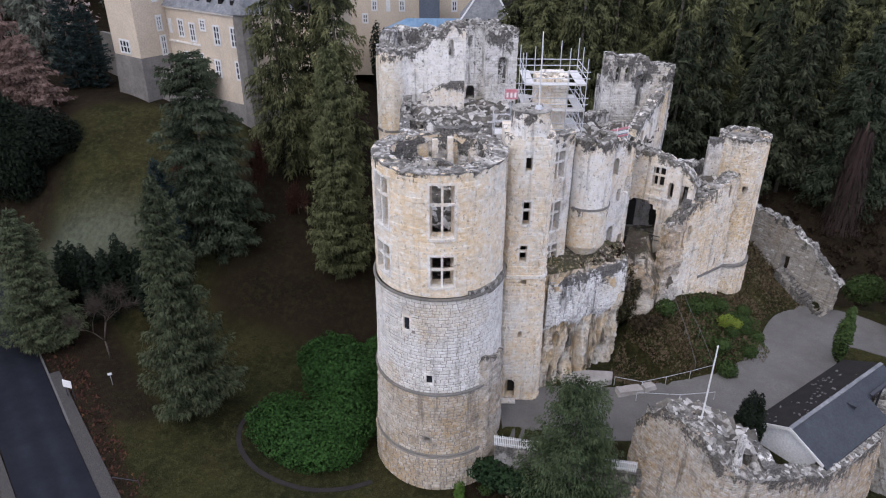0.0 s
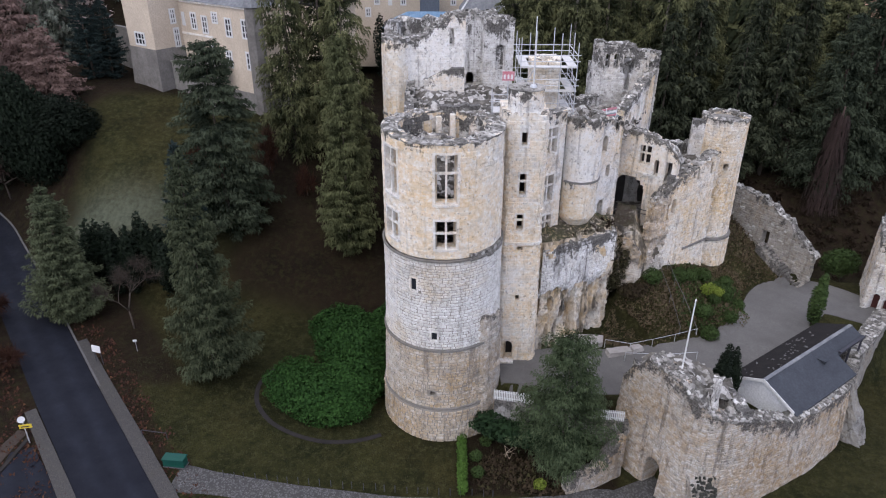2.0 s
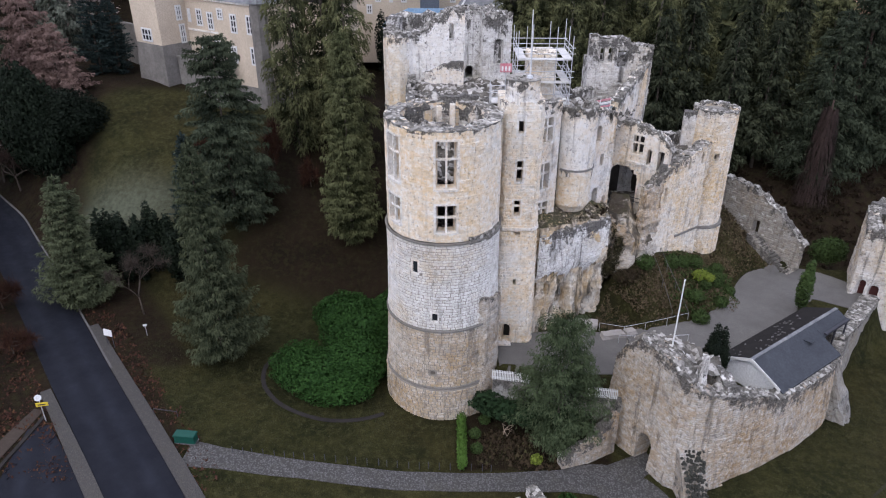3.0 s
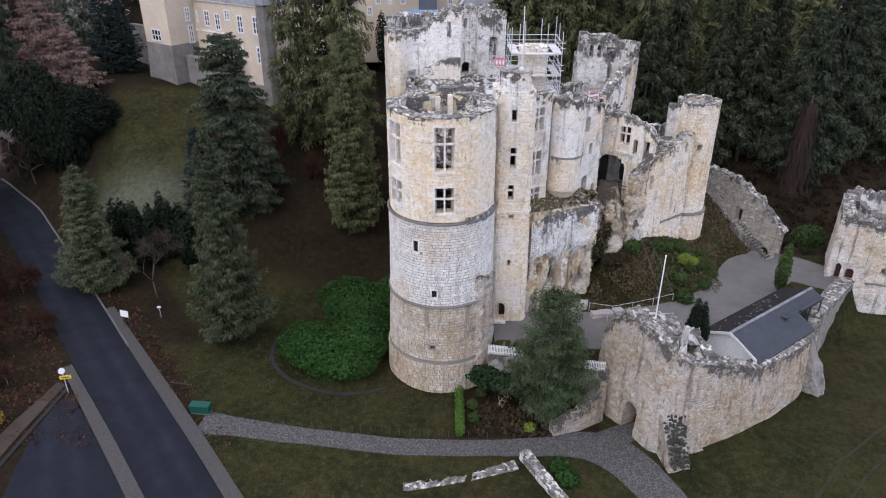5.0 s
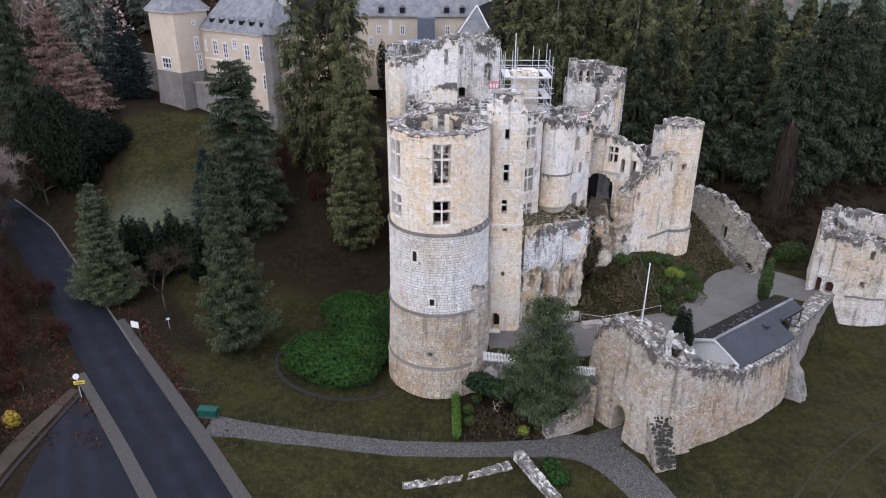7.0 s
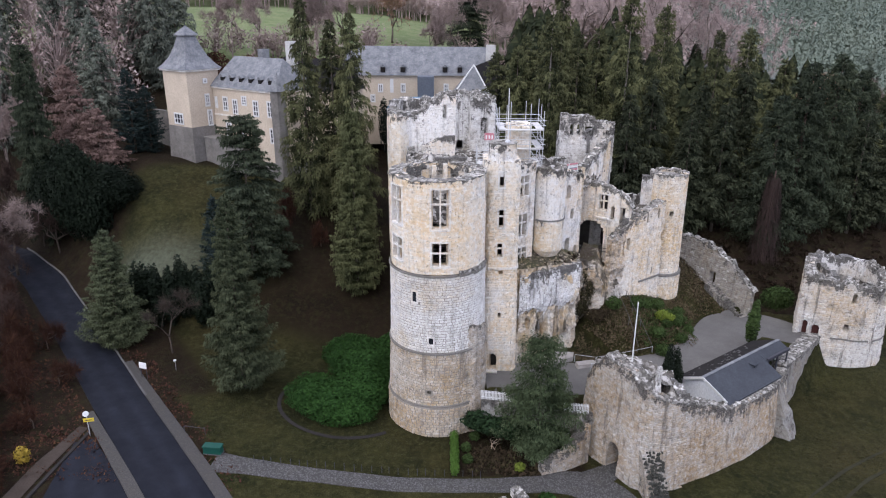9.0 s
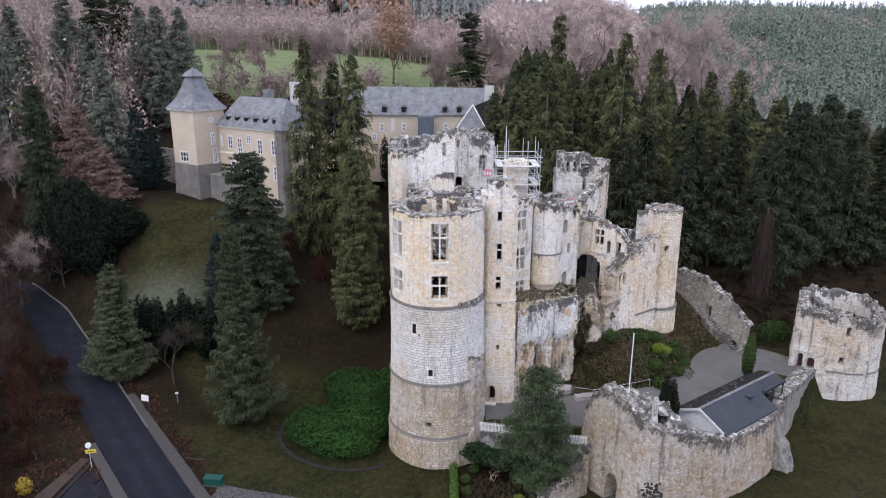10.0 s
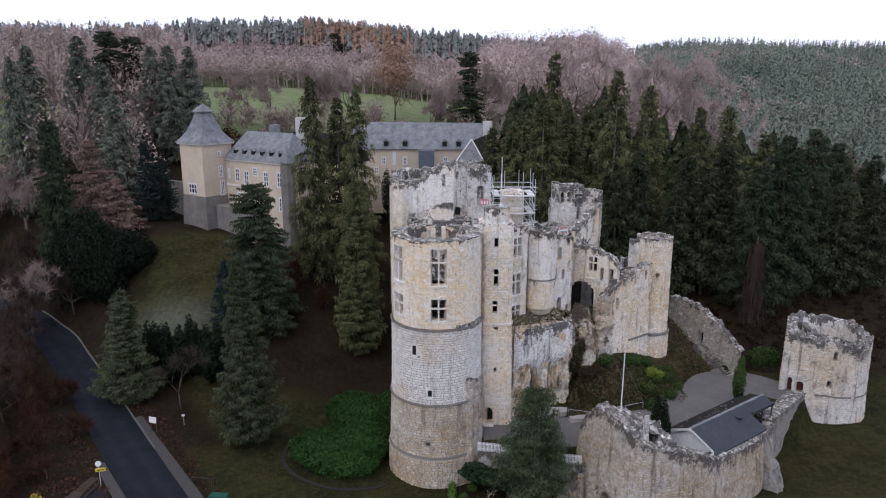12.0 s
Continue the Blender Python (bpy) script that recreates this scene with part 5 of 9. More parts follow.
# ---------------------------------------------------------------- court wall with the great arch
court = thing("court_wall", (18.8, 55.4, 12.0), "ruined court wall with a cross window above a great dark arch", "castle wall")
cl = Line([(15.4, 57.6), (18.8, 55.4), (21.3, 53.6)])
CTOP = ragged(steps((0, 22.6), (3.0, 22.6), (5.2, 22.0), (6.4, 21.4), (7.1, 20.2)), 0.25, 51, 0.8)
cw = [(3.13, 4.25, 19.5, 21.4), (0.75, 4.0, 12.2, 18.1, 1.3), (4.65, 5.1, 18.6, 20.2, 0.2), (5.75, 6.35, 18.2, 20.2)]
part("wall", masonry(cl, 9.0, CTOP, 0.9, cw, 0.35, None, 0.04, 51), M_WHITE, court, "patched bleached wall")
cross_window(court, cl, *cw[0], M_TRIM, 0.6)
part("sill", block(cl, 2.8, 4.5, 18.55, 18.75, 0.25, 0.0), M_TRIM, court)
part("capping", capping(cl, CTOP, 0.9, 54), M_RIM, court)
part("rubble", rubble(cl, CTOP, 0.9, 53, 7, 0.28), M_RUBBLE, court)
part("rear_wall", masonry(Line([(24.5, 62.0), (21.0, 61.0), (18.0, 60.6)]), 8.0, ragged(20.0, 0.6, 55, 1.0), 0.9, (), 0.5, None, 0.06, 55), M_DARK, court, "lichen-dark inner wall")
part("vault", prism([(16.2, 57.8), (21.3, 54.5), (24.4, 57.4), (22.0, 60.8), (18.0, 60.9), (15.9, 60.2)], 17.8, 18.3), M_FILL, court, "rough vault top covered in dark soil")
# side and back walls added to keep the great arch dark
part("vault_wall", masonry(Line([(16.2, 61.0), (15.9, 57.7)]), 8.0, 17.8, 0.5, (), 0.6, None, 0.06, 56), M_SHADESTONE, court)
part("vault_wall", masonry(Line([(20.9, 55.0), (22.0, 61.0)]), 8.0, 17.8, 0.5, (), 0.6, None, 0.06, 57), M_SHADESTONE, court)
part("vault_wall", masonry(Line([(23.0, 60.4), (15.6, 60.4)]), 8.0, 18.0, 0.5, (), 0.6, None, 0.06, 58), M_SHADESTONE, court, "added near-black back wall for the vault's shade")
# added behind the cross window, near-black in place of shade
part("inner_wall", masonry(Line([(16.6, 58.6), (19.2, 57.0), (21.6, 55.4)]), 18.2, ragged(21.4, 0.3, 59, 0.8), 0.5, (), 0.4, None, 0.06, 59), M_SHADESTONE, court, "added near-black wall for the shade behind the window")
part("vault_floor", prism([(16.0, 57.4), (21.3, 54.2), (22.0, 60.8), (16.0, 60.8)], 12.0, 13.9), M_FILL, court)
part("rail", join(tube((16.4, 55.9, 15.3), (19.2, 54.2, 15.3), 0.04), tube((16.4, 55.9, 14.9), (19.2, 54.2, 14.9), 0.03), *[tube((16.4 + 2.8 * k / 4, 55.9 - 1.7 * k / 4, 14.2), (16.4 + 2.8 * k / 4, 55.9 - 1.7 * k / 4, 15.35), 0.03) for k in range(5)]), M_BAR, court, "thin dark guard rail")

# ---------------------------------------------------------------- east wing and corner tower
wing = thing("east_wing", (23.2, 55.2, 6.5), "ruined wing wall of pale limestone with a torn end", "castle wall")
wl_ = Line([(19.2, 52.3), (20.4, 53.0), (23.4, 55.0), (26.2, 57.1)])
WTOP = ragged(steps((0, 17.2), (1.4, 17.8), (2.2, 18.7), (3.4, 19.0), (6.0, 19.7), (9.5, 20.6)), 0.2, 61, 0.7)
wb = steps((0, 9.3), (2.0, 9.0), (5.0, 8.0), (9.5, 5.6))
part("wall", masonry(wl_, wb, WTOP, 1.1, [(2.0, 2.5, 15.4, 16.9), (5.0, 5.3, 18.2, 19.4), (7.0, 7.35, 18.4, 19.6), (8.0, 8.25, 15.6, 16.6), (6.8, 7.0, 11.6, 12.4)], 0.4, lambda z: 0.12 + 0.35 * S(11, 6, z), 0.06, 61), M_WING, wing, "pale wall")
blockwork(wing, wl_, wb, lambda u: WTOP(u) - 0.25, lambda z: 0.12 + 0.35 * S(11, 6, z), 0.06, 61, [(2.0, 2.5, 15.4, 16.9), (5.0, 5.3, 18.2, 19.4), (7.0, 7.35, 18.4, 19.6), (8.0, 8.25, 15.6, 16.6), (6.8, 7.0, 11.6, 12.4)], B_WING, 0.27, 0.48, 0.026, 0.024, 1.6)
part("string_course", block(wl_, 4.6, 9.2, 11.0, 11.22, 0.24, 0.0), M_COURSE, wing)
part("capping", capping(wl_, WTOP, 1.1, 67), M_RIM, wing)
part("rubble", rubble(wl_, WTOP, 1.1, 63, 8, 0.32), M_RUBBLE, wing)
tel = Line([(19.6, 54.4), (18.9, 53.4), (18.65, 52.6), (19.0, 51.95), (20.0, 52.4), (20.75, 52.95)])
tw = tel.u_near(20.3, 52.7)
TET = ragged(steps((0, 16.6), (1.6, 17.0), (3.0, 17.3), (5.2, 18.3)), 0.4, 65, 0.5)
part("torn_end", masonry(tel, steps((0, 8.0), (2.6, 8.6), (5.2, 8.2)), TET, 0.9, [(tw - 0.3, tw + 0.3, 15.0, 16.7), (tw - 1.0, tw + 0.4, 11.6, 12.6, 0.4)], 0.25, lambda z: 0.3 * S(14, 8, z) + 0.2 * S(15, 14.6, z) * S(13, 13.4, z), 0.17, 65), M_TORN, wing, "torn rubble end of the wall with ochre and black stones")
part("rubble", rubble(tel, TET, 0.9, 66, 9, 0.34), M_RUBBLE, wing)
part("ruin_fill", heap([(20.6, 54.0), (26.0, 58.0), (25.0, 61.5), (21.0, 61.0)], 10.0, lambda x, y: 18.6 + 0.9 * nz(x * 0.6, y * 0.6, 3) + 0.4 * nz(x * 2, y * 2, 4), 0.4), M_FILL, wing, "dark overgrown rubble behind the wall")
part("return_wall", masonry(Line([(20.9, 53.4), (21.6, 55.0), (22.0, 57.0)]), 15.0, ragged(19.2, 0.3, 64, 0.7), 0.7, (), 0.4, None, 0.08, 64), M_RUIN, wing, "torn cross wall")

ct = thing("corner_tower", (27.2, 60.1, 5.5), "slender round corner tower of pale limestone", "castle tower")
cring = Line(arc(27.2, 60.1, 2.2, 90, 450, 56)[:-1], True)


def on_ct(x):
    return cring.u_near(x, 60.1 - math.sqrt(max(0.05, 2.2 ** 2 - (x - 27.2) ** 2)))


CTT = ragged(23.0, 0.12, 71, 1.0)
part("drum", masonry(cring, 4.6, CTT, 0.6, [(on_ct(27.0), on_ct(27.5), 18.1, 18.75)], 0.4, lambda z: 0.18 * S(20, 5, z) + (0.2 if z < 10.6 else 0.0), 0.025, 71), M_WING, ct, "bleached above, coursed ochre below")
blockwork(ct, cring, 5.0, 22.6, lambda z: 0.18 * S(20, 5, z) + (0.2 if z < 10.6 else 0.0), 0.025, 71, [(on_ct(27.0), on_ct(27.5), 18.1, 18.75), (-1, 99, 10.5, 10.85)], B_WING, 0.3, 0.5, 0.026, 0.024)
part("string_course", block(cring, 0, cring.length - 0.001, 10.55, 10.8, 0.42, 0.0), M_COURSE, ct)
part("cap", prism(arc(27.2, 60.1, 1.75, 0, 360, 30)[:-1], 22.0, 22.7), M_RUBBLE, ct, "lichen-grey flat top")
part("capping", capping(cring, CTT, 0.6, 73), M_RIM, ct)
part("rubble", rubble(cring, 23.0, 0.6, 72, 7, 0.2), M_RUBBLE, ct)
part("wall_stub", masonry(Line([(23.9, 59.6), (25.4, 59.3)]), 17.0, ragged(22.7, 0.25, 74, 0.6), 0.8, (), 0.4, None, 0.08, 74), M_RUIN, ct, "broken wall stub beside the head")

# ---------------------------------------------------------------- rear gable wall
gable = thing("rear_gable", (18.0, 64.8, 15.0), "tall broken gable wall with three empty windows", "castle wall")
gl = Line([(14.6, 64.3), (18.6, 64.3), (21.2, 64.3), (21.4, 67.5)])
GTOP = ragged(steps((0, 29.2), (4.0, 28.9), (4.2, 28.5), (6.6, 28.2), (10, 27.5)), 0.12, 81, 1.2)
part("wall", masonry(gl, 13.0, GTOP, 1.0, [(1.15, 1.6, 26.6, 28.0, 0.25), (2.0, 2.45, 26.6, 28.0, 0.25), (3.0, 4.1, 25.9, 27.7), (5.6, 5.95, 25.6, 27.2, 0.2), (3.3, 3.8, 24.2, 25.9)], 0.4, None, 0.06, 81), M_DARK, gable, "lichen-streaked wall")
blockwork(gable, gl, 22.0, lambda u: GTOP(u) - 0.2, None, 0.06, 81, [(1.15, 1.6, 26.6, 28.0), (2.0, 2.45, 26.6, 28.0), (3.0, 4.1, 25.9, 27.7), (5.6, 5.95, 25.6, 27.2), (3.3, 3.8, 24.2, 25.9)], B_DARK, 0.25, 0.42, 0.03, 0.03)
part("capping", capping(gl, GTOP, 1.0, 85), M_RIM, gable)
part("rubble", rubble(gl, GTOP, 1.0, 83, 6, 0.25), M_RUBBLE, gable)
part("rear_wall", masonry(Line([(21.3, 67.4), (14.6, 67.4), (14.6, 64.4)]), 13.0, ragged(26.8, 0.4, 84, 1.0), 0.9, (), 0.5, None, 0.05, 84), M_DARK, gable)

# ---------------------------------------------------------------- old keep
keep = thing("old_keep", (0.0, 67.0, 12.0), "ruined old keep of bleached limestone, broken at the top and overgrown", "castle keep")
kl = Line([(-6.9, 69.5), (-6.9, 66.4), (-6.2, 65.3), (-5.2, 65.1), (-4.4, 65.6), (-3.9, 66.2), (1.5, 66.6), (3.4, 66.6), (3.6, 65.6), (6.6, 65.6), (6.8, 69.5)])
ku = kl.at_u
KTOP = ragged(steps((0, 28.8), (ku[1], 29.3), (ku[4], 29.2), (ku[5], 29.0), (ku[5] + 1.6, 29.3), (ku[5] + 2.4, 30.2), (ku[5] + 4.0, 31.4), (ku[6], 31.6), (ku[8], 31.5), (ku[9], 31.0), (ku[10], 30.5)), 0.28, 91, 0.9)
u1 = kl.u_near(0.3, 66.5)
u3 = kl.u_near(5.3, 65.6)
us_ = kl.u_near(1.7, 66.6)
KLW = Line([(p.x, p.y) for p in kl.pts[:6]] + [(1.7, 66.6)])
part("wall", masonry(KLW, 9.0, KTOP, 1.6, [(u1 - 0.25, u1 + 0.25, 28.2, 30.0, 0.3)], 0.42, None, 0.06, 91), M_WHITE, keep, "bleached broken wall")
blockwork(keep, KLW, 18.0, lambda u: KTOP(u) - 0.2, None, 0.06, 91, [(u1 - 0.25, u1 + 0.25, 28.2, 30.0)], B_WHITE, 0.26, 0.44, 0.022, 0.022, ku[4])
KLC = Line([(p.x - 0.06, p.y - 0.12) for p in kl.pts[1:6]])
part("corner", masonry(KLC, 12.0, 28.7, 0.3, (), 0.4, None, 0.04, 94), M_UPPER, keep, "ochre rounded corner")
KLE = Line([(1.7, 66.6)] + [(p.x, p.y) for p in kl.pts[7:]])
part("wall", masonry(KLE, 9.0, lambda u: KTOP(u + us_), 1.6, [(0.1, 0.9, 24.3, 25.6, 0.3), (u3 - us_ - 0.5, u3 - us_ + 0.5, 26.0, 28.6, 0.5)], 0.42, None, 0.06, 92), M_DARK, keep, "black-lichened tower wall with a niche")
part("rear_wall", masonry(Line([(6.8, 69.5), (6.5, 74.0), (-6.5, 74.0), (-6.9, 69.5)]), 9.0, ragged(30.0, 0.6, 93, 1.4), 1.4, (), 0.6, None, 0.06, 93), M_DARK, keep, "lichen-dark rear wall")
part("capping", capping(kl, KTOP, 1.6, 96, 0.2, 0.45), M_RIM, keep, "overgrown grey wall head")
part("rubble", rubble(kl, KTOP, 1.6, 95, 9, 0.32), M_RUBBLE, keep)
part("ruin_fill", heap([(-6.0, 67.0), (6.0, 67.5), (6.0, 73.5), (-6.0, 73.5)], 20.0, lambda x, y: 27.6 + 0.9 * nz(x * 0.4, y * 0.4, 8) + 0.4 * nz(x * 1.7, y * 1.7, 9), 0.5), M_FILL, keep, "dark overgrown rubble")
part("niche_back", block(kl, u3 - 0.6, u3 + 0.6, 25.9, 28.7, -0.5, -0.9), M_DARK, keep)
for zc in (21.2,):
    part("string_course", block(kl, 0, ku[5], zc, zc + 0.25, 0.16, 0.0), M_COURSE, keep)
# lower annex in front of the keep
annex = thing("keep_annex", (-0.5, 60.0, 14.0), "low roofless annex below the keep with small empty windows", "castle annex")
al = Line([(-4.3, 65.5), (-4.3, 60.6), (-3.6, 59.8), (0.2, 58.6), (4.2, 58.6)])
ATOP = ragged(steps((0, 24.8), (5, 24.4), (7, 24.2), (12, 23.6)), 0.3, 101, 0.8)
au = al.at_u
part("wall", masonry(al, 9.0, ATOP, 0.8, [(au[2] + 0.6, au[2] + 1.0, 22.4, 23.8, 0.2), (au[2] + 1.2, au[2] + 1.6, 22.4, 23.8, 0.2), (au[3] + 0.4, au[3] + 0.8, 22.2, 23.0)], 0.4, None, 0.07, 101), M_RUIN, annex, "pale broken wall")
part("ruin_fill", heap([(-4.0, 61.0), (0.3, 59.4), (4.3, 59.2), (6.2, 65.8), (-3.8, 66.0)], 16.0, lambda x, y: 23.6 + 0.9 * nz(x * 0.5, y * 0.5, 12) + 0.45 * nz(x * 1.6, y * 1.6, 13) + 0.15 * (y - 60), 0.4), M_FILL, annex, "dark slabs and rubble of the fallen roof")
part("capping", capping(al, ATOP, 0.8, 104), M_RIM, annex)
part("rubble", rubble(al, ATOP, 0.8, 103, 8, 0.35), M_RUBBLE, annex)
part("lean_wall", masonry(Line([(-2.6, 64.6), (-1.0, 64.4), (1.6, 64.6)]), 22.0, ragged(steps((0, 25.2), (2.5, 26.3), (4.2, 26.4)), 0.1, 105, 1.0), 0.7, (), 0.4, None, 0.04, 105), M_WHITE, annex, "white wall with a sloping dark coping")
link_w = Line([(4.3, 47.5), (3.6, 53.0), (4.2, 58.6)])
part("link_wall", masonry(link_w, 9.0, ragged(24.0, 0.8, 107, 1.2), 0.9, (), 0.5, None, 0.07, 107), M_RUIN, annex, "broken wall between tower and annex")
part("link_wall", masonry(Line([(-4.3, 60.6), (-4.0, 54.0), (-3.2, 47.2)]), 4.0, ragged(24.2, 0.5, 108, 1.2), 0.9, (), 0.5, None, 0.05, 108), M_RUIN, annex, "pale west wall")
part("ruin_fill", heap([(-3.4, 48.0), (3.6, 48.4), (3.6, 58.0), (0, 58.2), (-3.6, 59.8)], 16.0, lambda x, y: 22.6 + 1.0 * nz(x * 0.4, y * 0.4, 22) + 0.5 * nz(x * 1.4, y * 1.4, 23), 0.4), M_FILL, annex, "dark rubble between broken walls")


# ---------------------------------------------------------------- cliff under the main range
def cliff(line, base, top, inner, seed, rough=0.5, step=0.24):
    """A rock face along a plan line that leans back to a ledge `inner` metres behind."""
    V, F = [], []
    us = np.linspace(0, line.length, int(line.length / step) + 1)
    rows = []
    for u in us:
        p, n = line.place(u)
        b, t = (base(u) if callable(base) else base), (top(u) if callable(top) else top)
        col = []
        m = 40
        for k in range(m + 1):
            z = b + (t - b) * k / m
            d = rough * (nz(u * 0.45, z * 0.3, seed) + 0.55 * nz(u * 1.2, z * 0.7, seed + 3) + 0.3 * nz(u * 3.0, z * 2.4, seed + 6) + 0.22 * nz(u * 6.5, z * 4.5, seed + 8))
            # cracks and overhangs
            d -= 1.1 * max(0, 1 - abs(nz(u * 0.8, z * 0.1, seed + 9)) * 10) * S(t - 1.0, t - 3.5, z)
            d += 0.5 * S(b + 3.0, b, z) - 0.15 * S(t - 1.5, t, z)
            q = p + n * d
            col.append((q.x, q.y, z))
        for k in range(1, 7):
            q = p - n * inner * k / 6
            col.append((q.x, q.y, t + 0.25 * nz(u * 0.9, k * 0.8, seed) + 0.2 * k))
        rows.append(col)
    m = len(rows[0])
    for c in rows:
        V += c
    for i in range(len(rows) - 1):
        for k in range(m - 1):
            F.append((i * m + k, (i + 1) * m + k, (i + 1) * m + k + 1, i * m + k + 1))
    return V, F


rk = thing("limestone_cliff", (12.0, 49.0, 5.0), "weathered limestone cliff with ochre stains and dark cracks under the castle", "rock")
cl1 = Line([(7.3, 47.4), (7.9, 46.5), (9.0, 46.7), (12.2, 48.5), (15.0, 50.2), (15.4, 51.0), (15.9, 53.4)])
part("rock_face", cliff(cl1, 4.2, steps((0, 15.9), (4, 15.6), (9.5, 15.2), (13, 14.9)), 2.6, 3, 0.68), M_ROCK, rk, "stained ochre rock face")
cl2 = Line([(15.6, 53.2), (17.0, 52.6), (18.4, 52.0), (20.2, 52.6), (20.9, 53.4)])
part("rock_face", cliff(cl2, 7.2, steps((0, 14.6), (2.0, 14.4), (3.4, 12.6), (5.5, 12.5), (6.5, 10.5)), 2.2, 8, 0.55), M_ROCKDARK, rk, "broken rock with ivy")
part("facing", masonry(Line([(9.1, 46.55), (12.2, 48.3), (15.05, 50.05)]), ragged(10.3, 0.55, 111, 1.9, 0.05), ragged(15.1, 0.15, 112, 1.0), 0.7, (), 0.3, lambda z: 0.08 - 0.75 * S(11.6, 9.6, z), 0.09, 113), M_FACING, rk, "white rubble facing wall on the rock")
FAC = Line([(8.2, 46.35), (9.1, 46.6), (12.2, 48.3), (15.05, 50.05), (15.35, 50.7)])
blockwork(rk, FAC, ragged(10.2, 1.7, 117, 1.1, 0.05), ragged(15.0, 0.2, 118, 1.0), lambda z: 0.08 - 0.75 * S(11.6, 9.6, z), 0.09, 113, [], B_FACING, 0.22, 0.36, 0.032, 0.04)
part("capping", capping(FAC, 15.15, 1.6, 119, 0.3, 0.7), M_RIM, rk, "dark broken head of the facing")
part("cleft_wall", masonry(Line([(15.9, 52.9), (17.0, 52.3), (18.0, 51.7), (18.9, 51.7)]), ragged(8.0, 0.4, 114, 1.0, 0.05), ragged(steps((0, 14.2), (1.2, 13.4), (2.2, 13.0), (3.4, 11.0)), 0.6, 115, 0.6), 0.5, (), 0.28, lambda z: 0.2 * math.sin(z * 1.6), 0.24, 116), M_TORN, rk, "broken pale masonry in the rock cleft")
slab = thing("concrete_slab", (12.5, 46.3, 5.0), "pale broken concrete slab at the foot of the cliff", "slab")
part("top", rough_block(*prism([(10.0, 46.0), (12.2, 45.8), (14.4, 46.7), (14.7, 47.8), (12.6, 48.0), (10.2, 47.6)], 4.8, 5.4), 2, 0.06, 3), M_PALESLAB, slab)
part("fallen_slab", rough_block(*box((15.7, 45.7, 5.05), (2.4, 1.0, 0.5), 12, 0.86), 3, 0.09, 5), M_PALESLAB, slab, "tilted fallen slab")
part("fallen_slab", rough_block(*box((17.4, 46.2, 5.05), (1.3, 0.8, 0.5), 25, 0.8), 3, 0.09, 7), M_PALESLAB, slab)

# ---------------------------------------------------------------- gate tower and curtain wall
gate = thing("gate_tower", (17.8, 35.0, 0.6), "broken gate tower of stained limestone with a small arched doorway", "gate tower")
gpl = Line([(14.3, 38.8), (14.75, 37.6), (15.35, 36.5), (16.25, 35.2), (16.9, 33.7), (17.7, 32.3), (18.7, 31.75), (20.2, 31.95), (22.0, 32.6)])
gu = gpl.at_u
GT = ragged(steps((0, 8.0), (gu[1], 9.8), (gu[2], 11.0), (gu[3], 11.1), (gu[4], 10.9), (gu[5], 10.5), (gu[6], 9.7), (gu[7], 9.1), (gu[8], 8.8)), 0.3, 121, 0.7)
ga = gpl.u_near(16.55, 34.45)
part("wall", masonry(gpl, -0.6, GT, 1.3, [(ga - 0.8, ga + 0.8, -0.2, 3.1, 0.8), (ga - 1.5, ga - 1.25, 2.6, 2.95)], 0.35, lambda z: 0.55 * S(9, 0, z), 0.09, 121), M_GATE, gate, "curved wall streaked white and ochre")
gholes = [(ga - 0.8, ga + 0.8, -0.2, 3.1), (ga - 1.5, ga - 1.25, 2.6, 2.95)]
blockwork(gate, gpl, -0.4, lambda u: GT(u) - 0.2, lambda z: 0.55 * S(9, 0, z), 0.09, 121, gholes, B_GATE, 0.2, 0.34, 0.018, 0.016)
part("passage_back", masonry(Line([(16.6, 37.4), (19.4, 34.2)]), -0.5, 4.6, 0.6, (), 0.5, None, 0.05, 122), M_GATE, gate)
part("core", heap([(15.3, 38.2), (15.7, 37.0), (17.3, 34.9), (18.9, 33.4), (20.8, 33.4), (21.0, 35.4), (18.5, 38.4)], 4.0, lambda x, y: 10.3 - 0.12 * abs(x - 17) + 0.5 * nz(x * 0.8, y * 0.8, 33) + 0.25 * nz(x * 2.3, y * 2.3, 34), 0.35), M_FILL, gate, "lichen and soil on the broken top")
part("rear_wall", masonry(Line([(22.0, 32.7), (21.2, 36.0), (18.6, 39.0), (14.4, 38.7)]), 3.0, ragged(9.4, 0.6, 123, 0.9), 1.0, (), 0.45, None, 0.08, 123), M_RUIN, gate)
part("pinnacle", rough_block(*box((19.1, 32.9, 10.3), (0.62, 0.55, 3.4), 20, 0.5), 5, 0.09, 21), M_RUIN, gate, "leftover stone tooth")
part("capping", capping(gpl, GT, 1.3, 126, 0.2, 0.4), M_RIM, gate)
part("rubble", rubble(gpl, GT, 1.3, 125, 3, 0.22), M_RUBBLE, gate)
part("buttress", rough_block([(18.5, 29.0, -0.8), (20.4, 29.7, -0.8), (20.5, 32.6, -0.8), (17.7, 32.8, -0.8), (17.85, 31.4, 4.2), (19.75, 31.5, 4.2), (20.3, 32.5, 4.2), (17.7, 32.7, 4.2)], [(0, 1, 5, 4), (1, 2, 6, 5), (2, 3, 7, 6), (3, 0, 4, 7), (4, 5, 6, 7), (3, 2, 1, 0)], 6, 0.07, 3), M_GATE, gate, "raking buttress")
bt_rnd = random.Random(9)
bv, bf = [], []
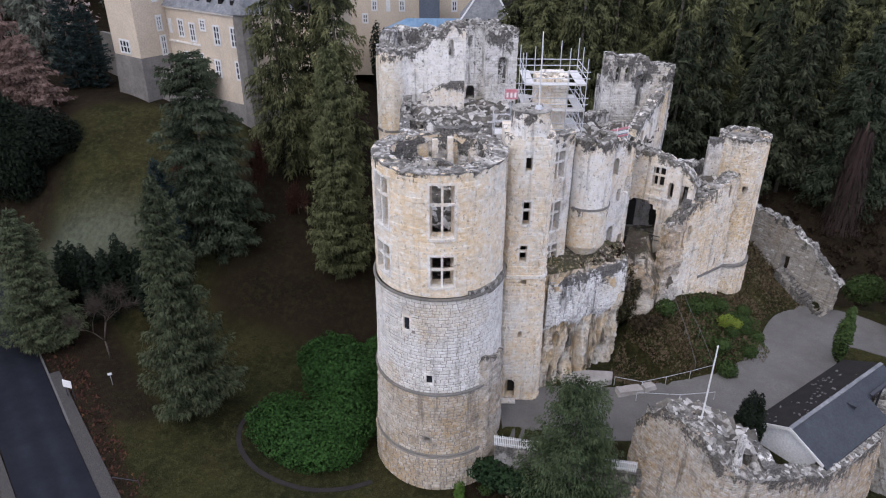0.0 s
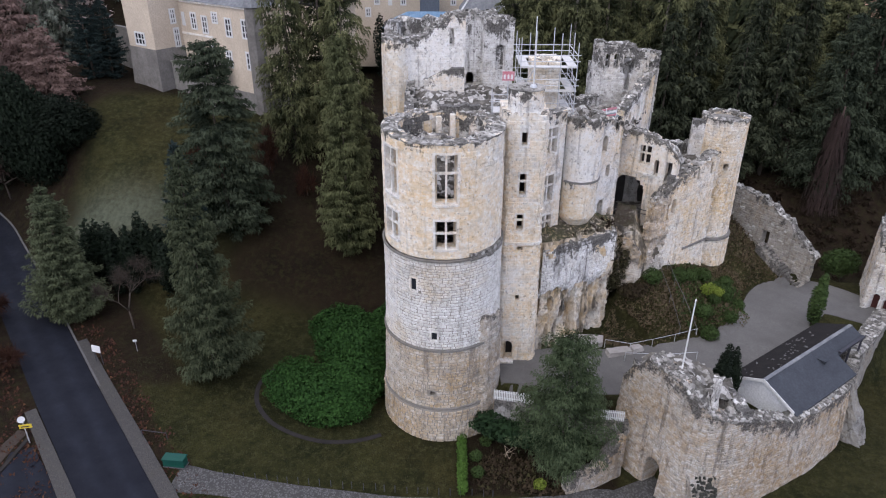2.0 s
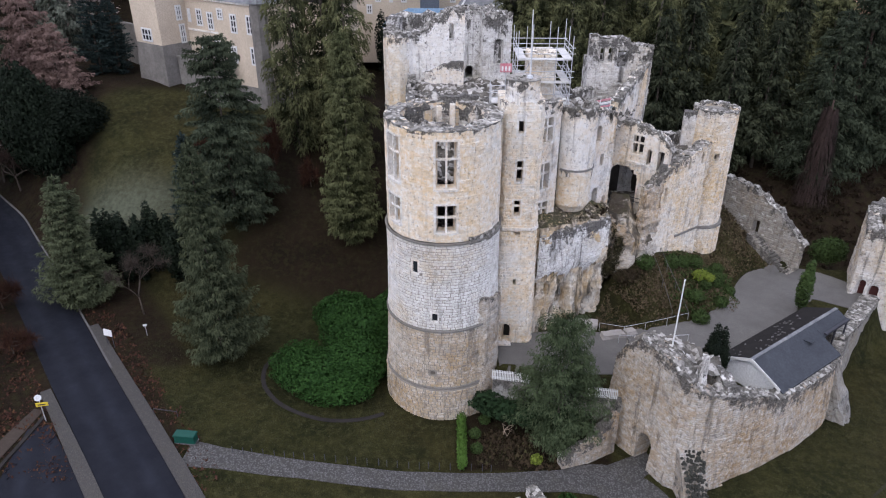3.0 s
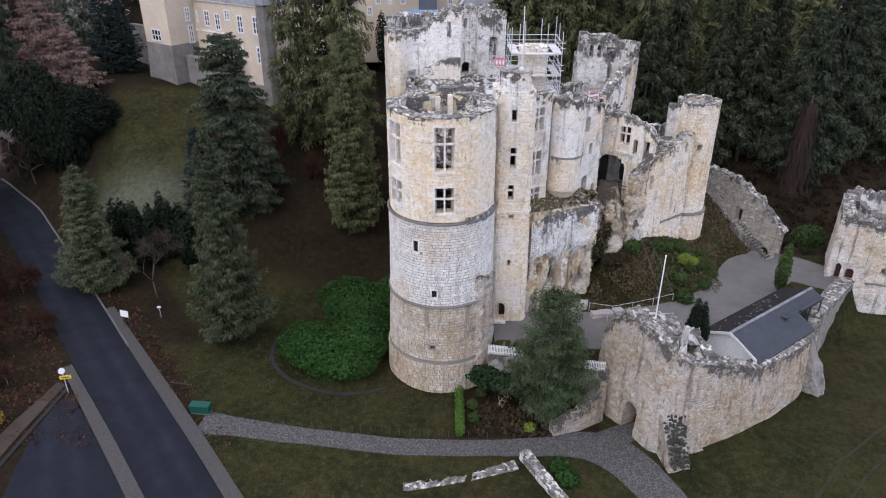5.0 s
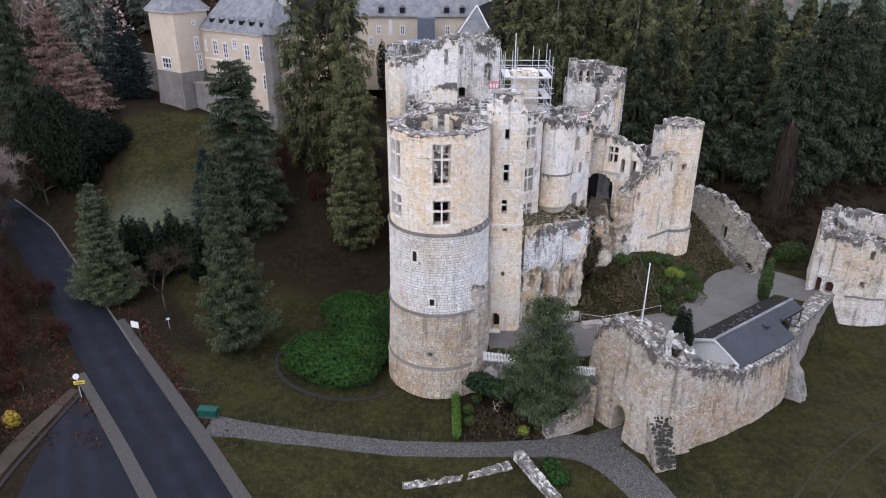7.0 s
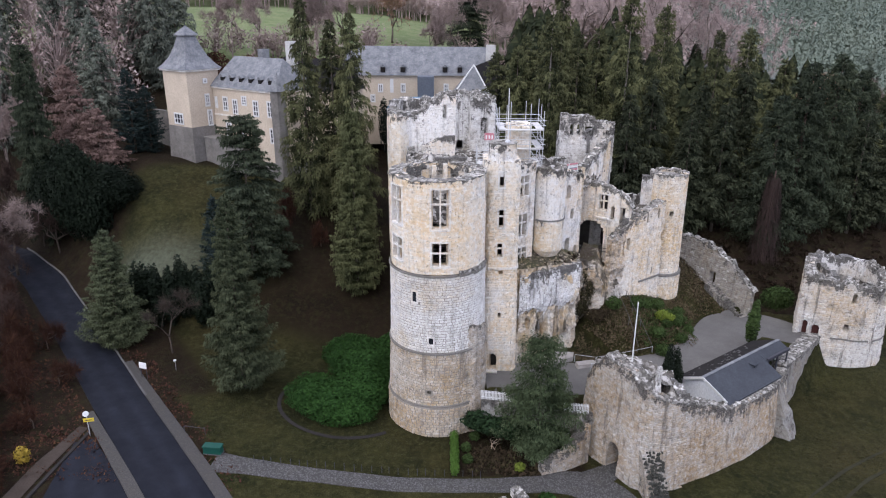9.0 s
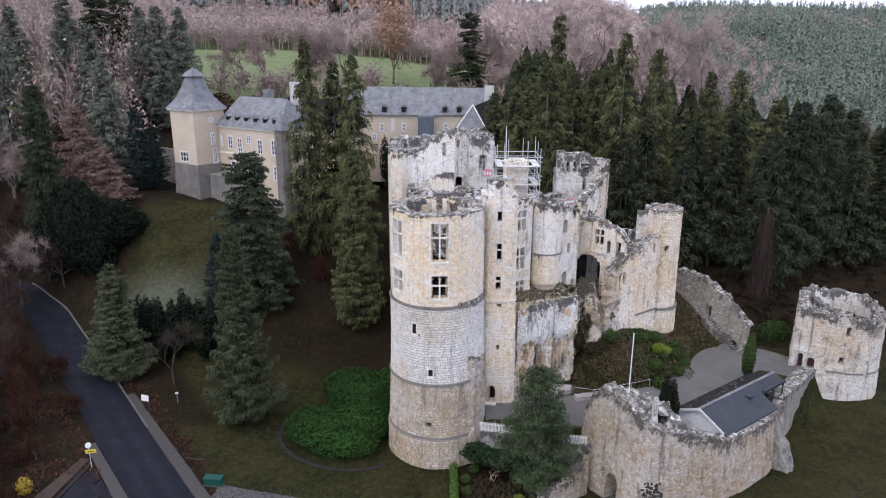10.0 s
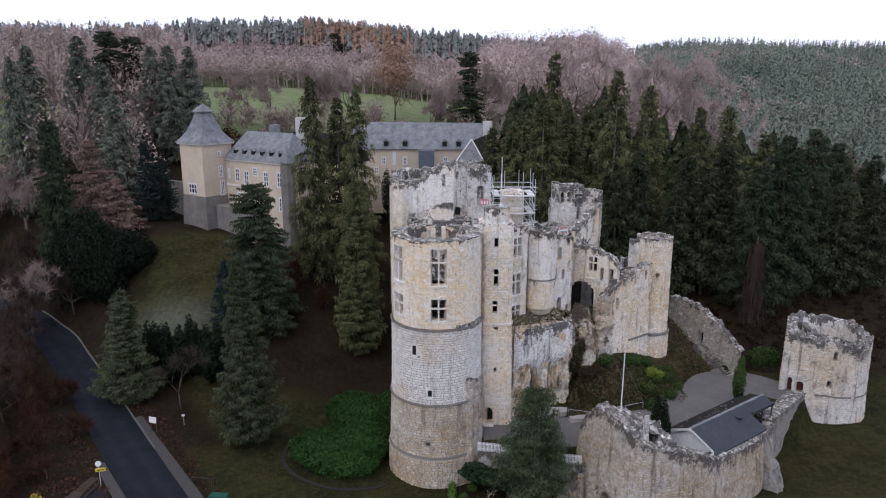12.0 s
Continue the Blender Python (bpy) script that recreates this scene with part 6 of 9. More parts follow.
for i in range(170):
    s, t = bt_rnd.uniform(0.06, 0.95), bt_rnd.uniform(0.02, 0.98)
    xa, xb = 18.5 - 0.65 * t, 20.4 - 0.6 * t
    stone(bv, bf, (xa + (xb - xa) * s, 29.05 + 0.6 * s * (1 - t) + 2.4 * t + 0.05, 0.3 + 3.95 * t), 0.2, bt_rnd)
part("capping", (bv, bf), M_CAPPING, gate, "mossy black stone capping")
pole = thing("flagpole", (17.4, 35.4, 10.4), "bare white flagpole on the gate tower", "flagpole")
part("shaft", tube((17.4, 35.4, 10.3), (17.42, 35.45, 16.9), 0.06, 0.045, 8), M_SILL, pole)
part("knob", tube((17.42, 35.45, 16.9), (17.42, 35.45, 17.0), 0.08, 0.03, 8), M_SILL, pole)

curtain = thing("curtain_wall", (29.0, 37.0, 0.2), "long limestone curtain wall with dark rain streaks", "castle wall")
cwl = Line([(20.6, 33.2), (21.9, 32.75), (25.5, 34.4), (29.5, 36.7), (33.0, 39.3), (34.8, 41.6), (36.6, 44.0)])
CUT = ragged(steps((0, 8.7), (3.8, 7.7), (5.7, 6.9), (6.7, 6.35), (10, 6.2), (15.3, 6.1), (19.3, 5.4)), 0.14, 131, 0.8)
part("wall", masonry(cwl, -0.8, CUT, 1.1, (), 0.4, lambda z: 0.5 * S(7, 0, z), 0.07, 131), M_GATE, curtain, "pale stained wall")
blockwork(curtain, cwl, -0.7, lambda u: CUT(u) - 0.1, lambda z: 0.5 * S(7, 0, z), 0.07, 131, [], B_GATE, 0.2, 0.36, 0.018, 0.014)
part("capping", capping(cwl, CUT, 1.1, 135), M_RIM, curtain)
part("rubble", rubble(Line([(20.6, 33.2), (21.9, 32.75), (25.5, 34.4)]), CUT, 1.1, 132, 6, 0.2), M_RUBBLE, curtain)
part("buttress", rough_block([(34.0, 40.6, 5.3), (35.2, 41.9, 5.1), (35.6, 38.9, -0.5), (36.9, 40.2, -0.5), (33.4, 40.6, 5.5), (34.8, 42.4, 5.5), (33.4, 40.6, -0.6), (35.0, 42.4, -0.6)], [(0, 2, 3, 1), (4, 0, 1, 5), (4, 6, 2, 0), (1, 3, 7, 5), (5, 7, 6, 4), (6, 7, 3, 2)], 7, 0.24, 8), M_PARAPET, curtain, "tumbled raking corner buttress")
cwl2 = Line([(36.5, 44.2), (39.5, 47.0), (44.6, 52.4)])
CU2 = ragged(steps((0, 5.8), (8, 5.6), (11, 5.3)), 0.12, 133, 0.8)
part("low_wall", masonry(cwl2, -0.5, CU2, 1.5, (), 0.45, lambda z: 0.2 * S(5, 0, z), 0.08, 133), M_PARAPET, curtain, "low lichen-dark parapet wall")
part("capping", capping(cwl2, CU2, 1.5, 136), M_RIM, curtain)
part("rubble", rubble(cwl2, CU2, 1.5, 134, 7, 0.25), M_RUBBLE, curtain)
cheek = thing("cheek_wall", (11.5, 34.4, 1.0), "low ruined cheek wall sloping down beside the gate", "wall")
chl = Line([(9.5, 33.5), (11.8, 34.2), (14.6, 35.8)])
part("wall", masonry(chl, 0.0, ragged(steps((0, 1.0), (2.4, 2.1), (5.5, 4.3)), 0.12, 141, 0.7), 0.9, (), 0.4, None, 0.08, 141), M_GATE, cheek)
part("rubble", rubble(chl, steps((0, 1.0), (2.4, 2.1), (5.5, 4.3)), 0.9, 142, 3, 0.2), M_RUBBLE, cheek)
rev = thing("retaining_wall", (8.5, 38.2, 3.0), "overgrown dark retaining wall under the terrace fence", "wall")
part("wall", masonry(Line([(4.0, 39.2), (8.0, 38.2), (12.6, 36.9), (14.6, 36.6)]), 1.0, ragged(4.55, 0.1, 144, 0.8), 0.6, (), 0.45, None, 0.1, 144), M_PARAPET, rev)

# ruined low walls on the front lawn
for nm, pts, tp in (("a", [(-4.6, 27.3), (-2.8, 27.6), (1.8, 28.5), (6.1, 29.7)], steps((0, -0.5), (2, -0.25), (7, -0.18), (11, 0.1))), ("b", [(6.3, 30.9), (7.6, 28.5), (9.0, 26.2), (11.0, 22.0)], steps((0, 0.75), (2.7, 0.55), (5.4, 0.15), (10, -0.2)))):
    w = thing("low_wall", (pts[1][0], pts[1][1], -0.6), "low ruined white stone wall in the lawn", "wall", "ruined lawn walls")
    wline = Line(pts)
    part("wall", masonry(wline, -1.6, ragged(tp, 0.15, 150 + len(pts), 0.6), 0.8, (), 0.35, None, 0.08, 150), M_RUIN, w)
    part("capping", capping(wline, tp, 0.8, 152), M_RIM, w, "mossy dark wall head")
    part("rubble", rubble(wline, tp, 0.8, 151, 2, 0.16), M_RUBBLE, w)

# ---------------------------------------------------------------- visitors' house on the curtain wall
hut = thing("visitor_house", (30.3, 41.5, 4.9), "low white boarded house with dark slate roof behind the wall", "house")
A, B = Vector((26.9, 35.95)), Vector((37.7, 43.8))
along = (B - A).normalized()
acr = Vector((-along.y, along.x))
HW, HE, HR = 5.4, 6.65, 7.95


def hp(s, t, z):
    p = A + along * s + acr * t
    return (p.x, p.y, z)


L = (B - A).length
part("wall", join(([hp(0.25, 0.3, 4.7), hp(8.8, 0.3, 4.7), hp(8.8, HW - 0.3, 4.7), hp(0.25, HW - 0.3, 4.7), hp(0.25, 0.3, HE), hp(8.8, 0.3, HE), hp(8.8, HW - 0.3, HE), hp(0.25, HW - 0.3, HE), hp(0.25, HW / 2, HR - 0.12), hp(8.8, HW / 2, HR - 0.12)],
                   [(0, 1, 5, 4), (2, 3, 7, 6), (3, 0, 4, 8, 7), (1, 2, 6, 9, 5), (4, 5, 9, 8), (6, 7, 8, 9)])), M_HOUSEWALL, hut, "white boarded gable walls")


def roof_slab(s0, s1, t0, z0, t1, z1, th=0.14):
    top = [hp(s0, t0, z0), hp(s1, t0, z0), hp(s1, t1, z1), hp(s0, t1, z1)]
    return top + [(x, y, z - th) for x, y, z in top], [(0, 1, 2, 3), (7, 6, 5, 4), (0, 4, 5, 1), (1, 5, 6, 2), (2, 6, 7, 3), (3, 7, 4, 0)]


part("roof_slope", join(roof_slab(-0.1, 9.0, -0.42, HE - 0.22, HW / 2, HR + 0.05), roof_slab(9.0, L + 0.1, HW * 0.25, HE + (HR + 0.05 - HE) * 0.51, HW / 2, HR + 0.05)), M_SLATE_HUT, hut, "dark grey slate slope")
# the far slope has a darker slate than the near one
part("roof_slope", roof_slab(-0.1, L + 0.1, HW + 0.12, HE, HW / 2, HR + 0.05), M_SLATE_DARK, hut, "near-black far slope with white flecks")
part("ridge", join(roof_slab(-0.12, L + 0.1, HW / 2 - 0.14, HR + 0.07, HW / 2 + 0.14, HR + 0.07, 0.1)), M_SLATE, hut)
part("vent", join(box(hp(L * 0.52, HW * 0.3, HR - 0.55), (0.55, 0.55, 0.35), 43), box(hp(L * 0.52, HW * 0.3, HR - 0.33), (0.7, 0.7, 0.08), 43)), M_SLATE_HUT, hut, "small slate-grey roof vent")
part("bargeboard", join(roof_slab(-0.16, -0.1, -0.14, HE + 0.02, HW / 2, HR + 0.08, 0.28), roof_slab(-0.16, -0.1, HW + 0.14, HE + 0.02, HW / 2, HR + 0.08, 0.28)), M_SILL, hut, "white bargeboards")
for s in (9.4, 11.2, L - 0.2):
    part("post", tube(hp(s, 1.4, 4.8), hp(s, 1.4, HE + 0.85), 0.09, 0.09, 6), M_BAR, hut)
part("beam", roof_slab(9.2, L, 1.25, HE + 0.95, 1.5, HE + 0.95, 0.2), M_BAR, hut)
rr = random.Random(4)
fv, ff = [], []
for i in range(46):
    s, t = rr.uniform(0.4, L - 2), rr.uniform(0.05, 0.9)
    tt = HW / 2 + (HW / 2) * t
    stone(fv, ff, hp(s, tt, HR + 0.06 + (HE - HR) * t), rr.uniform(0.08, 0.2), rr)
part("flecks", (fv, ff), M_KERB, hut, "pale moss and lime flecks on the dark slope")

# ---------------------------------------------------------------- gate bastion at the far end of the terrace
bas = thing("gate_bastion", (47.0, 54.5, 1.0), "ruined white bastion with two arched doors and a round front", "castle tower")
bl = Line([(44.6, 58.6), (42.0, 53.6), (45.5, 52.2), (46.5, 52.0), (48.0, 51.4), (49.7, 51.4), (51.2, 52.0), (52.4, 53.3), (52.8, 55.2), (52.4, 58.0)])
bu = bl.at_u
BT = ragged(steps((0, 13.0), (bu[1], 12.6), (bu[2], 12.0), (bu[5], 11.7), (bu[7], 11.9), (bu[9], 12.6)), 0.55, 161, 1.1)
ub = bl.u_near(43.3, 53.1)
part("wall", masonry(bl, -0.6, BT, 1.1, [(ub - 0.95, ub - 0.1, 5.0, 6.9, 0.42), (ub + 0.2, ub + 1.15, 4.9, 6.5, 0.45), (bu[3] + 0.5, bu[3] + 1.0, 9.6, 10.8), (bu[3] + 0.2, bu[3] + 0.7, 6.2, 7.0), (bu[5] + 0.4, bu[5] + 2.2, 9.0, 11.0, 0.8)], 0.4, lambda z: 0.25 * S(10, 0, z), 0.07, 161), M_BAST, bas, "white rubble wall with ochre patches")
bholes = [(ub - 0.95, ub - 0.1, 5.0, 6.9), (ub + 0.2, ub + 1.15, 4.9, 6.5), (bu[3] + 0.5, bu[3] + 1.0, 9.6, 10.8), (bu[3] + 0.2, bu[3] + 0.7, 6.2, 7.0), (bu[5] + 0.4, bu[5] + 2.2, 9.0, 11.0)]
blockwork(bas, bl, 0.0, lambda u: BT(u) - 0.2, lambda z: 0.25 * S(10, 0, z), 0.07, 161, bholes, B_BAST, 0.25, 0.42, 0.03, 0.035)
part("door_leaf", block(bl, ub - 1.0, ub - 0.1, 4.9, 7.0, -0.35, -0.45), M_WOODDOOR, bas, "dark red arched door")
part("door_leaf", block(bl, ub + 0.25, ub + 1.25, 4.8, 6.6, -0.35, -0.45), M_WOODDOOR, bas, "dark red arched door")
part("sill", block(bl, ub - 1.4, ub + 1.6, 4.5, 4.9, 0.5, -0.1), M_TRIM, bas)
part("string_course", block(bl, bu[2], bu[8], 5.0, 5.2, 0.22, 0.0), M_COURSE, bas)
part("rear_wall", masonry(Line([(52.4, 58.0), (50.0, 60.0), (46.8, 60.0), (44.6, 58.7)]), 0.0, ragged(steps((0, 12.4), (4, 12.8), (9, 13.2), (12, 13.6)), 0.5, 163, 1.0), 1.0, [(3.8, 4.8, 12.6, 13.8, 0.3)], 0.45, None, 0.08, 163), M_RUIN, bas, "higher lichen-grey rear wall")
part("inner_wall", masonry(Line([(45.8, 53.0), (46.2, 59.5)]), 6.0, ragged(12.6, 0.5, 164, 1.0), 0.7, (), 0.45, None, 0.08, 164), M_RUIN, bas)
part("ruin_fill", heap([(43.2, 54.4), (46.5, 53.0), (51.0, 52.8), (51.8, 56.0), (49, 59.2), (45.2, 58.4)], 4.0, lambda x, y: 10.4 + 0.8 * nz(x * 0.6, y * 0.6, 41) + 0.4 * nz(x * 1.9, y * 1.9, 42), 0.45), M_FILL, bas, "dark rubble inside")
part("capping", capping(bl, BT, 1.1, 166, 0.2, 0.5), M_RIM, bas)
part("rubble", rubble(bl, BT, 1.1, 165, 9, 0.3), M_RUBBLE, bas)

# outer ward wall
ward = thing("ward_wall", (36.0, 62.0, 6.0), "broken outer ward wall stepping down the slope", "castle wall")
wdl = Line([(31.2, 67.6), (33.2, 65.2), (35.4, 62.2), (37.2, 59.7), (38.6, 57.8)])
WD = ragged(steps((0, 12.6), (2, 13.2), (5.5, 12.8), (8.4, 11.4), (10.2, 9.8), (12.4, 8.3)), 0.35, 171, 0.7)
uo = wdl.u_near(35.1, 62.5)
part("wall", masonry(wdl, 4.0, WD, 0.9, [(uo - 0.4, uo + 0.4, 7.2, 9.3)], 0.4, lambda z: 0.3 * S(8, 5, z), 0.12, 171), M_WARD, ward)
blockwork(ward, wdl, 5.0, lambda u: WD(u) - 0.2, lambda z: 0.3 * S(8, 5, z), 0.12, 171, [(uo - 0.4, uo + 0.4, 7.2, 9.3)], B_WARD, 0.24, 0.4, 0.03, 0.04)
part("capping", capping(wdl, WD, 0.9, 173), M_RIM, ward)
part("rubble", rubble(wdl, WD, 0.9, 172, 9, 0.3), M_RUBBLE, ward)
for i in range(15):
    sp_, sn_ = wdl.place(wdl.length - 0.6 - 0.36 * i)
    sp_ = sp_ - sn_ * -0.85
    part("step", box((sp_.x, sp_.y, 5.0 + 0.1 * i), (1.3, 0.5, 0.5 + 0.2 * i), math.degrees(math.atan2(sn_.y, sn_.x))), M_WARD, ward)

# ---------------------------------------------------------------- scaffold round the pier
sc = thing("scaffold", (8.4, 54.3, 22.5), "bright tubular steel scaffold round the pier under repair", "scaffold")
X0, X1, Y0, Y1 = 6.0, 10.7, 52.0, 56.6
xsn = [X0, X0 + 1.2, X1 - 1.4, X1]
rsc = random.Random(7)
for x in xsn:
    for y in (Y0, Y1):
        part("standard", tube((x, y, 22.4), (x, y, rsc.uniform(31.2, 32.8)), 0.036, None, 6), M_STEEL, sc)
for y in (Y0 + 2.3,):
    for x in (X0, X1):
        part("standard", tube((x, y, 22.4), (x, y, rsc.uniform(31.2, 32.4)), 0.036, None, 6), M_STEEL, sc)
for z in (25.3, 27.3, 29.3):
    part("deck", join(box(((X0 + X1) / 2, Y0 + 0.35, z), (X1 - X0, 0.75, 0.07)), box(((X0 + X1) / 2, Y1 - 0.35, z), (X1 - X0, 0.75, 0.07)), box((X0 + 0.35, (Y0 + Y1) / 2, z + 0.075), (0.75, Y1 - Y0, 0.07)), box((X1 - 0.35, (Y0 + Y1) / 2, z + 0.075), (0.75, Y1 - Y0, 0.07))), M_DECK, sc, "pale scaffold boards")
    for dz in (0.5, 1.0):
        for y in (Y0, Y1):
            part("guard_rail", tube((X0 - 0.25, y, z + dz), (X1 + 0.25, y, z + dz), 0.033, None, 6), M_STEEL, sc)
        for x in (X0, X1):
            part("guard_rail", tube((x, Y0 - 0.25, z + dz), (x, Y1 + 0.25, z + dz), 0.033, None, 6), M_STEEL, sc)
for z0, z1 in ((25.3, 27.3), (27.3, 29.3)):
    part("brace", tube((X0, Y0 - 0.06, z0), (X0 + 1.2, Y0 - 0.06, z1), 0.04), M_STEEL, sc)
    part("brace", tube((X1, Y0 - 0.06, z0), (X1 - 1.4, Y0 - 0.06, z1), 0.04), M_STEEL, sc)
    part("brace", tube((X1 + 0.06, Y0, z0), (X1 + 0.06, Y1, z1), 0.04), M_STEEL, sc)
sc2 = thing("access_scaffold", (5.0, 50.0, 24.5), "small steel access platform beside the turret head", "scaffold")
part("deck", box((5.0, 49.8, 26.3), (2.8, 1.6, 0.08)), M_DECK, sc2)
for x in (3.6, 5.0, 6.4):
    for y in (49.0, 50.6):
        part("standard", tube((x, y, 22.8), (x, y, 27.9), 0.04, None, 6), M_STEEL, sc2)
for y in (49.0, 50.6):
    for z in (26.8, 27.4):
        part("guard_rail", tube((3.4, y, z), (6.6, y, z), 0.035, None, 6), M_STEEL, sc2)
sg = thing("warning_board", (4.7, 51.4, 26.4), "red board with three white bars on the scaffold", "sign")
part("board", box((4.95, 51.3, 28.75), (1.0, 0.06, 0.75)), M_RED, sg)
for k in (-0.3, 0, 0.3):
    part("bar", box((4.95 + k, 51.25, 28.7), (0.14, 0.04, 0.36)), M_SIGN_W, sg)
part("post", tube((4.95, 51.36, 26.3), (4.95, 51.36, 29.1), 0.04), M_STEEL, sg)
for px_, py_, rz_ in ((13.4, 53.5, 30), (14.5, 54.2, 30)):
    brr = thing("barrier", (px_, py_, 24.3), "pink and white plastic safety barrier among the rubble", "barrier", "safety barriers")
    for z in (24.65, 24.95, 25.25):
        part("rail", box((px_, py_, z), (1.3, 0.05, 0.17), rz_), M_RED if z != 24.95 else M_SIGN_W, brr)
    for s in (-0.6, 0.6):
        part("post", box((px_ + s * math.cos(radians(rz_)), py_ + s * math.sin(radians(rz_)), 24.3), (0.06, 0.06, 2.2), rz_), M_SIGN_W, brr)
tp = thing("tarpaulin", (14.6, 55.0, 23.5), "grey-green tarpaulin laid over a broken wall head", "tarpaulin")
tv = [(13.7 + 2.0 * i / 6 - 0.3 * j / 4, 54.1 + 1.3 * i / 6 + 1.4 * j / 4, 24.15 + 0.25 * nz(i * 0.6, j * 0.7, 5) + 0.07 * j) for i in range(7) for j in range(5)]
tf_ = [(i * 5 + j, (i + 1) * 5 + j, (i + 1) * 5 + j + 1, i * 5 + j + 1) for i in range(6) for j in range(4)]
tb = [(x, y, z - 0.12) for x, y, z in tv]
part("sheet", (tv + tb, tf_ + [tuple(k + 35 for k in f[::-1]) for f in tf_]), M_TARP, tp)


# ---------------------------------------------------------------- fences
def picket_fence(a, b, za, zb):
    f = thing("picket_fence", (*a, za), "short white-painted slatted fence on the terrace edge", "fence", "terrace fences")
    n = int(math.dist(a, b) / 0.14)
    rz = math.degrees(math.atan2(b[1] - a[1], b[0] - a[0]))
    me = None
    for i in range(n + 1):
        t = i / n
        p = (a[0] + (b[0] - a[0]) * t, a[1] + (b[1] - a[1]) * t, za + (zb - za) * t)
        if me is None:
            me = mesh_data("slat", *box((0, 0, 0.5), (0.085, 0.03, 1.0), rz), M_SILL)
        s = new("slat", me)
        s.parent = f
        s.location = Vector(p) - ORIGIN[f.name]
    for dz in (0.25, 0.8):
        part("rail", tube((*a, za + dz), (*b, zb + dz), 0.045, None, 4), M_SILL, f)


picket_fence((4.0, 39.5), (7.2, 38.9), 4.6, 4.6)
picket_fence((11.9, 37.3), (14.2, 36.9), 4.6, 4.6)


def rail_fence(pts, label, mat, h=0.9, r=0.022):
    f = thing("rail_fence", (*pts[0], G(*pts[0])), label, "fence", "garden rails")
    for a, b in zip(pts, pts[1:]):
        part("rail", tube((*a, G(*a) + h), (*b, G(*b) + h), r, None, 5), mat, f)
    for p in pts:
        part("post", tube((*p, G(*p) - 0.1), (*p, G(*p) + h + 0.03), r * 1.2, None, 5), mat, f)


rail_fence([(14.6, 46.6), (16.8, 46.0), (19.0, 46.7), (21.3, 47.5), (23.6, 48.4)], "thin pale rail along the planted bank", M_STEEL)
rail_fence([(23.6, 48.6), (22.6, 50.4), (21.9, 51.6), (21.4, 52.9)], "thin pale rail climbing the bank", M_KERB)
rail_fence([(21.9, 48.2), (21.2, 50.2), (20.4, 52.2)], "thin pale rail climbing the bank", M_KERB)
rail_fence([(16.0, 44.6), (19.5, 44.4), (22.5, 44.8)], "thin pale rail beside the gravel", M_STEEL)

# ---------------------------------------------------------------- road furniture
sgn = thing("road_sign", (-33.8, 36.2, G(-33.8, 36.2)), "white round sign over a yellow direction sign on a grey post", "road sign")
gz = G(-33.8, 36.2)
part("post", tube((-33.8, 36.2, gz - 0.1), (-33.8, 36.2, gz + 2.75), 0.045), M_STEEL, sgn)
part("disc", tube((-33.8, 36.14, gz + 2.5), (-33.76, 36.08, gz + 2.52), 0.27, 0.27, 16), M_SIGN_W, sgn, "white round sign")
yb = part("plate", box((-33.6, 36.1, gz + 1.85), (0.95, 0.05, 0.36), 12), M_SIGN_Y, sgn, "yellow arrow plate")
part("bar", box((-33.6, 36.07, gz + 1.85), (0.6, 0.03, 0.09), 12), M_BAR, yb)
inf = thing("info_panel", (-32.8, 46.6, G(-32.8, 46.6)), "white information panel on two dark posts", "sign")
gz = G(-32.8, 46.6)
part("panel", box((-32.8, 46.5, gz + 1.7), (0.95, 0.06, 0.65), -18, 1.0, (0, 0.1)), M_SIGN_W, inf)
for k in (-0.35, 0.35):
    part("post", tube((-32.8 + k, 46.62 - 0.32 * k, gz - 0.1), (-32.8 + k, 46.62 - 0.32 * k, gz + 1.9), 0.04), M_BAR, inf)
sm = thing("small_sign", (-30.1, 48.6, G(-30.1, 48.6)), "tiny white sign on a thin post", "sign")
gz = G(-30.1, 48.6)
part("plate", box((-30.1, 48.6, gz + 1.25), (0.35, 0.04, 0.22), 20), M_SIGN_W, sm)
part("post", tube((-30.1, 48.64, gz - 0.1), (-30.1, 48.64, gz + 1.3), 0.03), M_STEEL, sm)
gb = thing("grit_box", (-21.6, 34.9, G(-21.6, 34.9)), "dark green metal grit box beside the path", "grit box")
gz = G(-21.6, 34.9)
part("body", box((-21.6, 34.9, gz + 0.38), (1.75, 0.7, 0.8), -6, 0.97), M_GREENBOX, gb)
part("lid", box((-21.6, 34.9, gz + 0.84), (1.85, 0.82, 0.1), -6, 0.95), M_GREENBOX, gb)
part("plinth", box((-21.6, 34.9, gz + 0.0), (1.8, 0.75, 0.2), -6), M_KERB, gb)
hs = thing("handrail", (-24.6, 37.4, G(-24.6, 37.4)), "thin dark handrail in the grass", "handrail")
part("rail", tube((-25.2, 37.6, G(-25.2, 37.6) + 0.8), (-23.2, 37.4, G(-23.2, 37.4) + 0.8), 0.03), M_BAR, hs)
for x in (-25.2, -23.2):
    part("post", tube((x, 37.5, G(x, 37.5) - 0.1), (x, 37.5, G(x, 37.5) + 0.82), 0.03), M_BAR, hs)
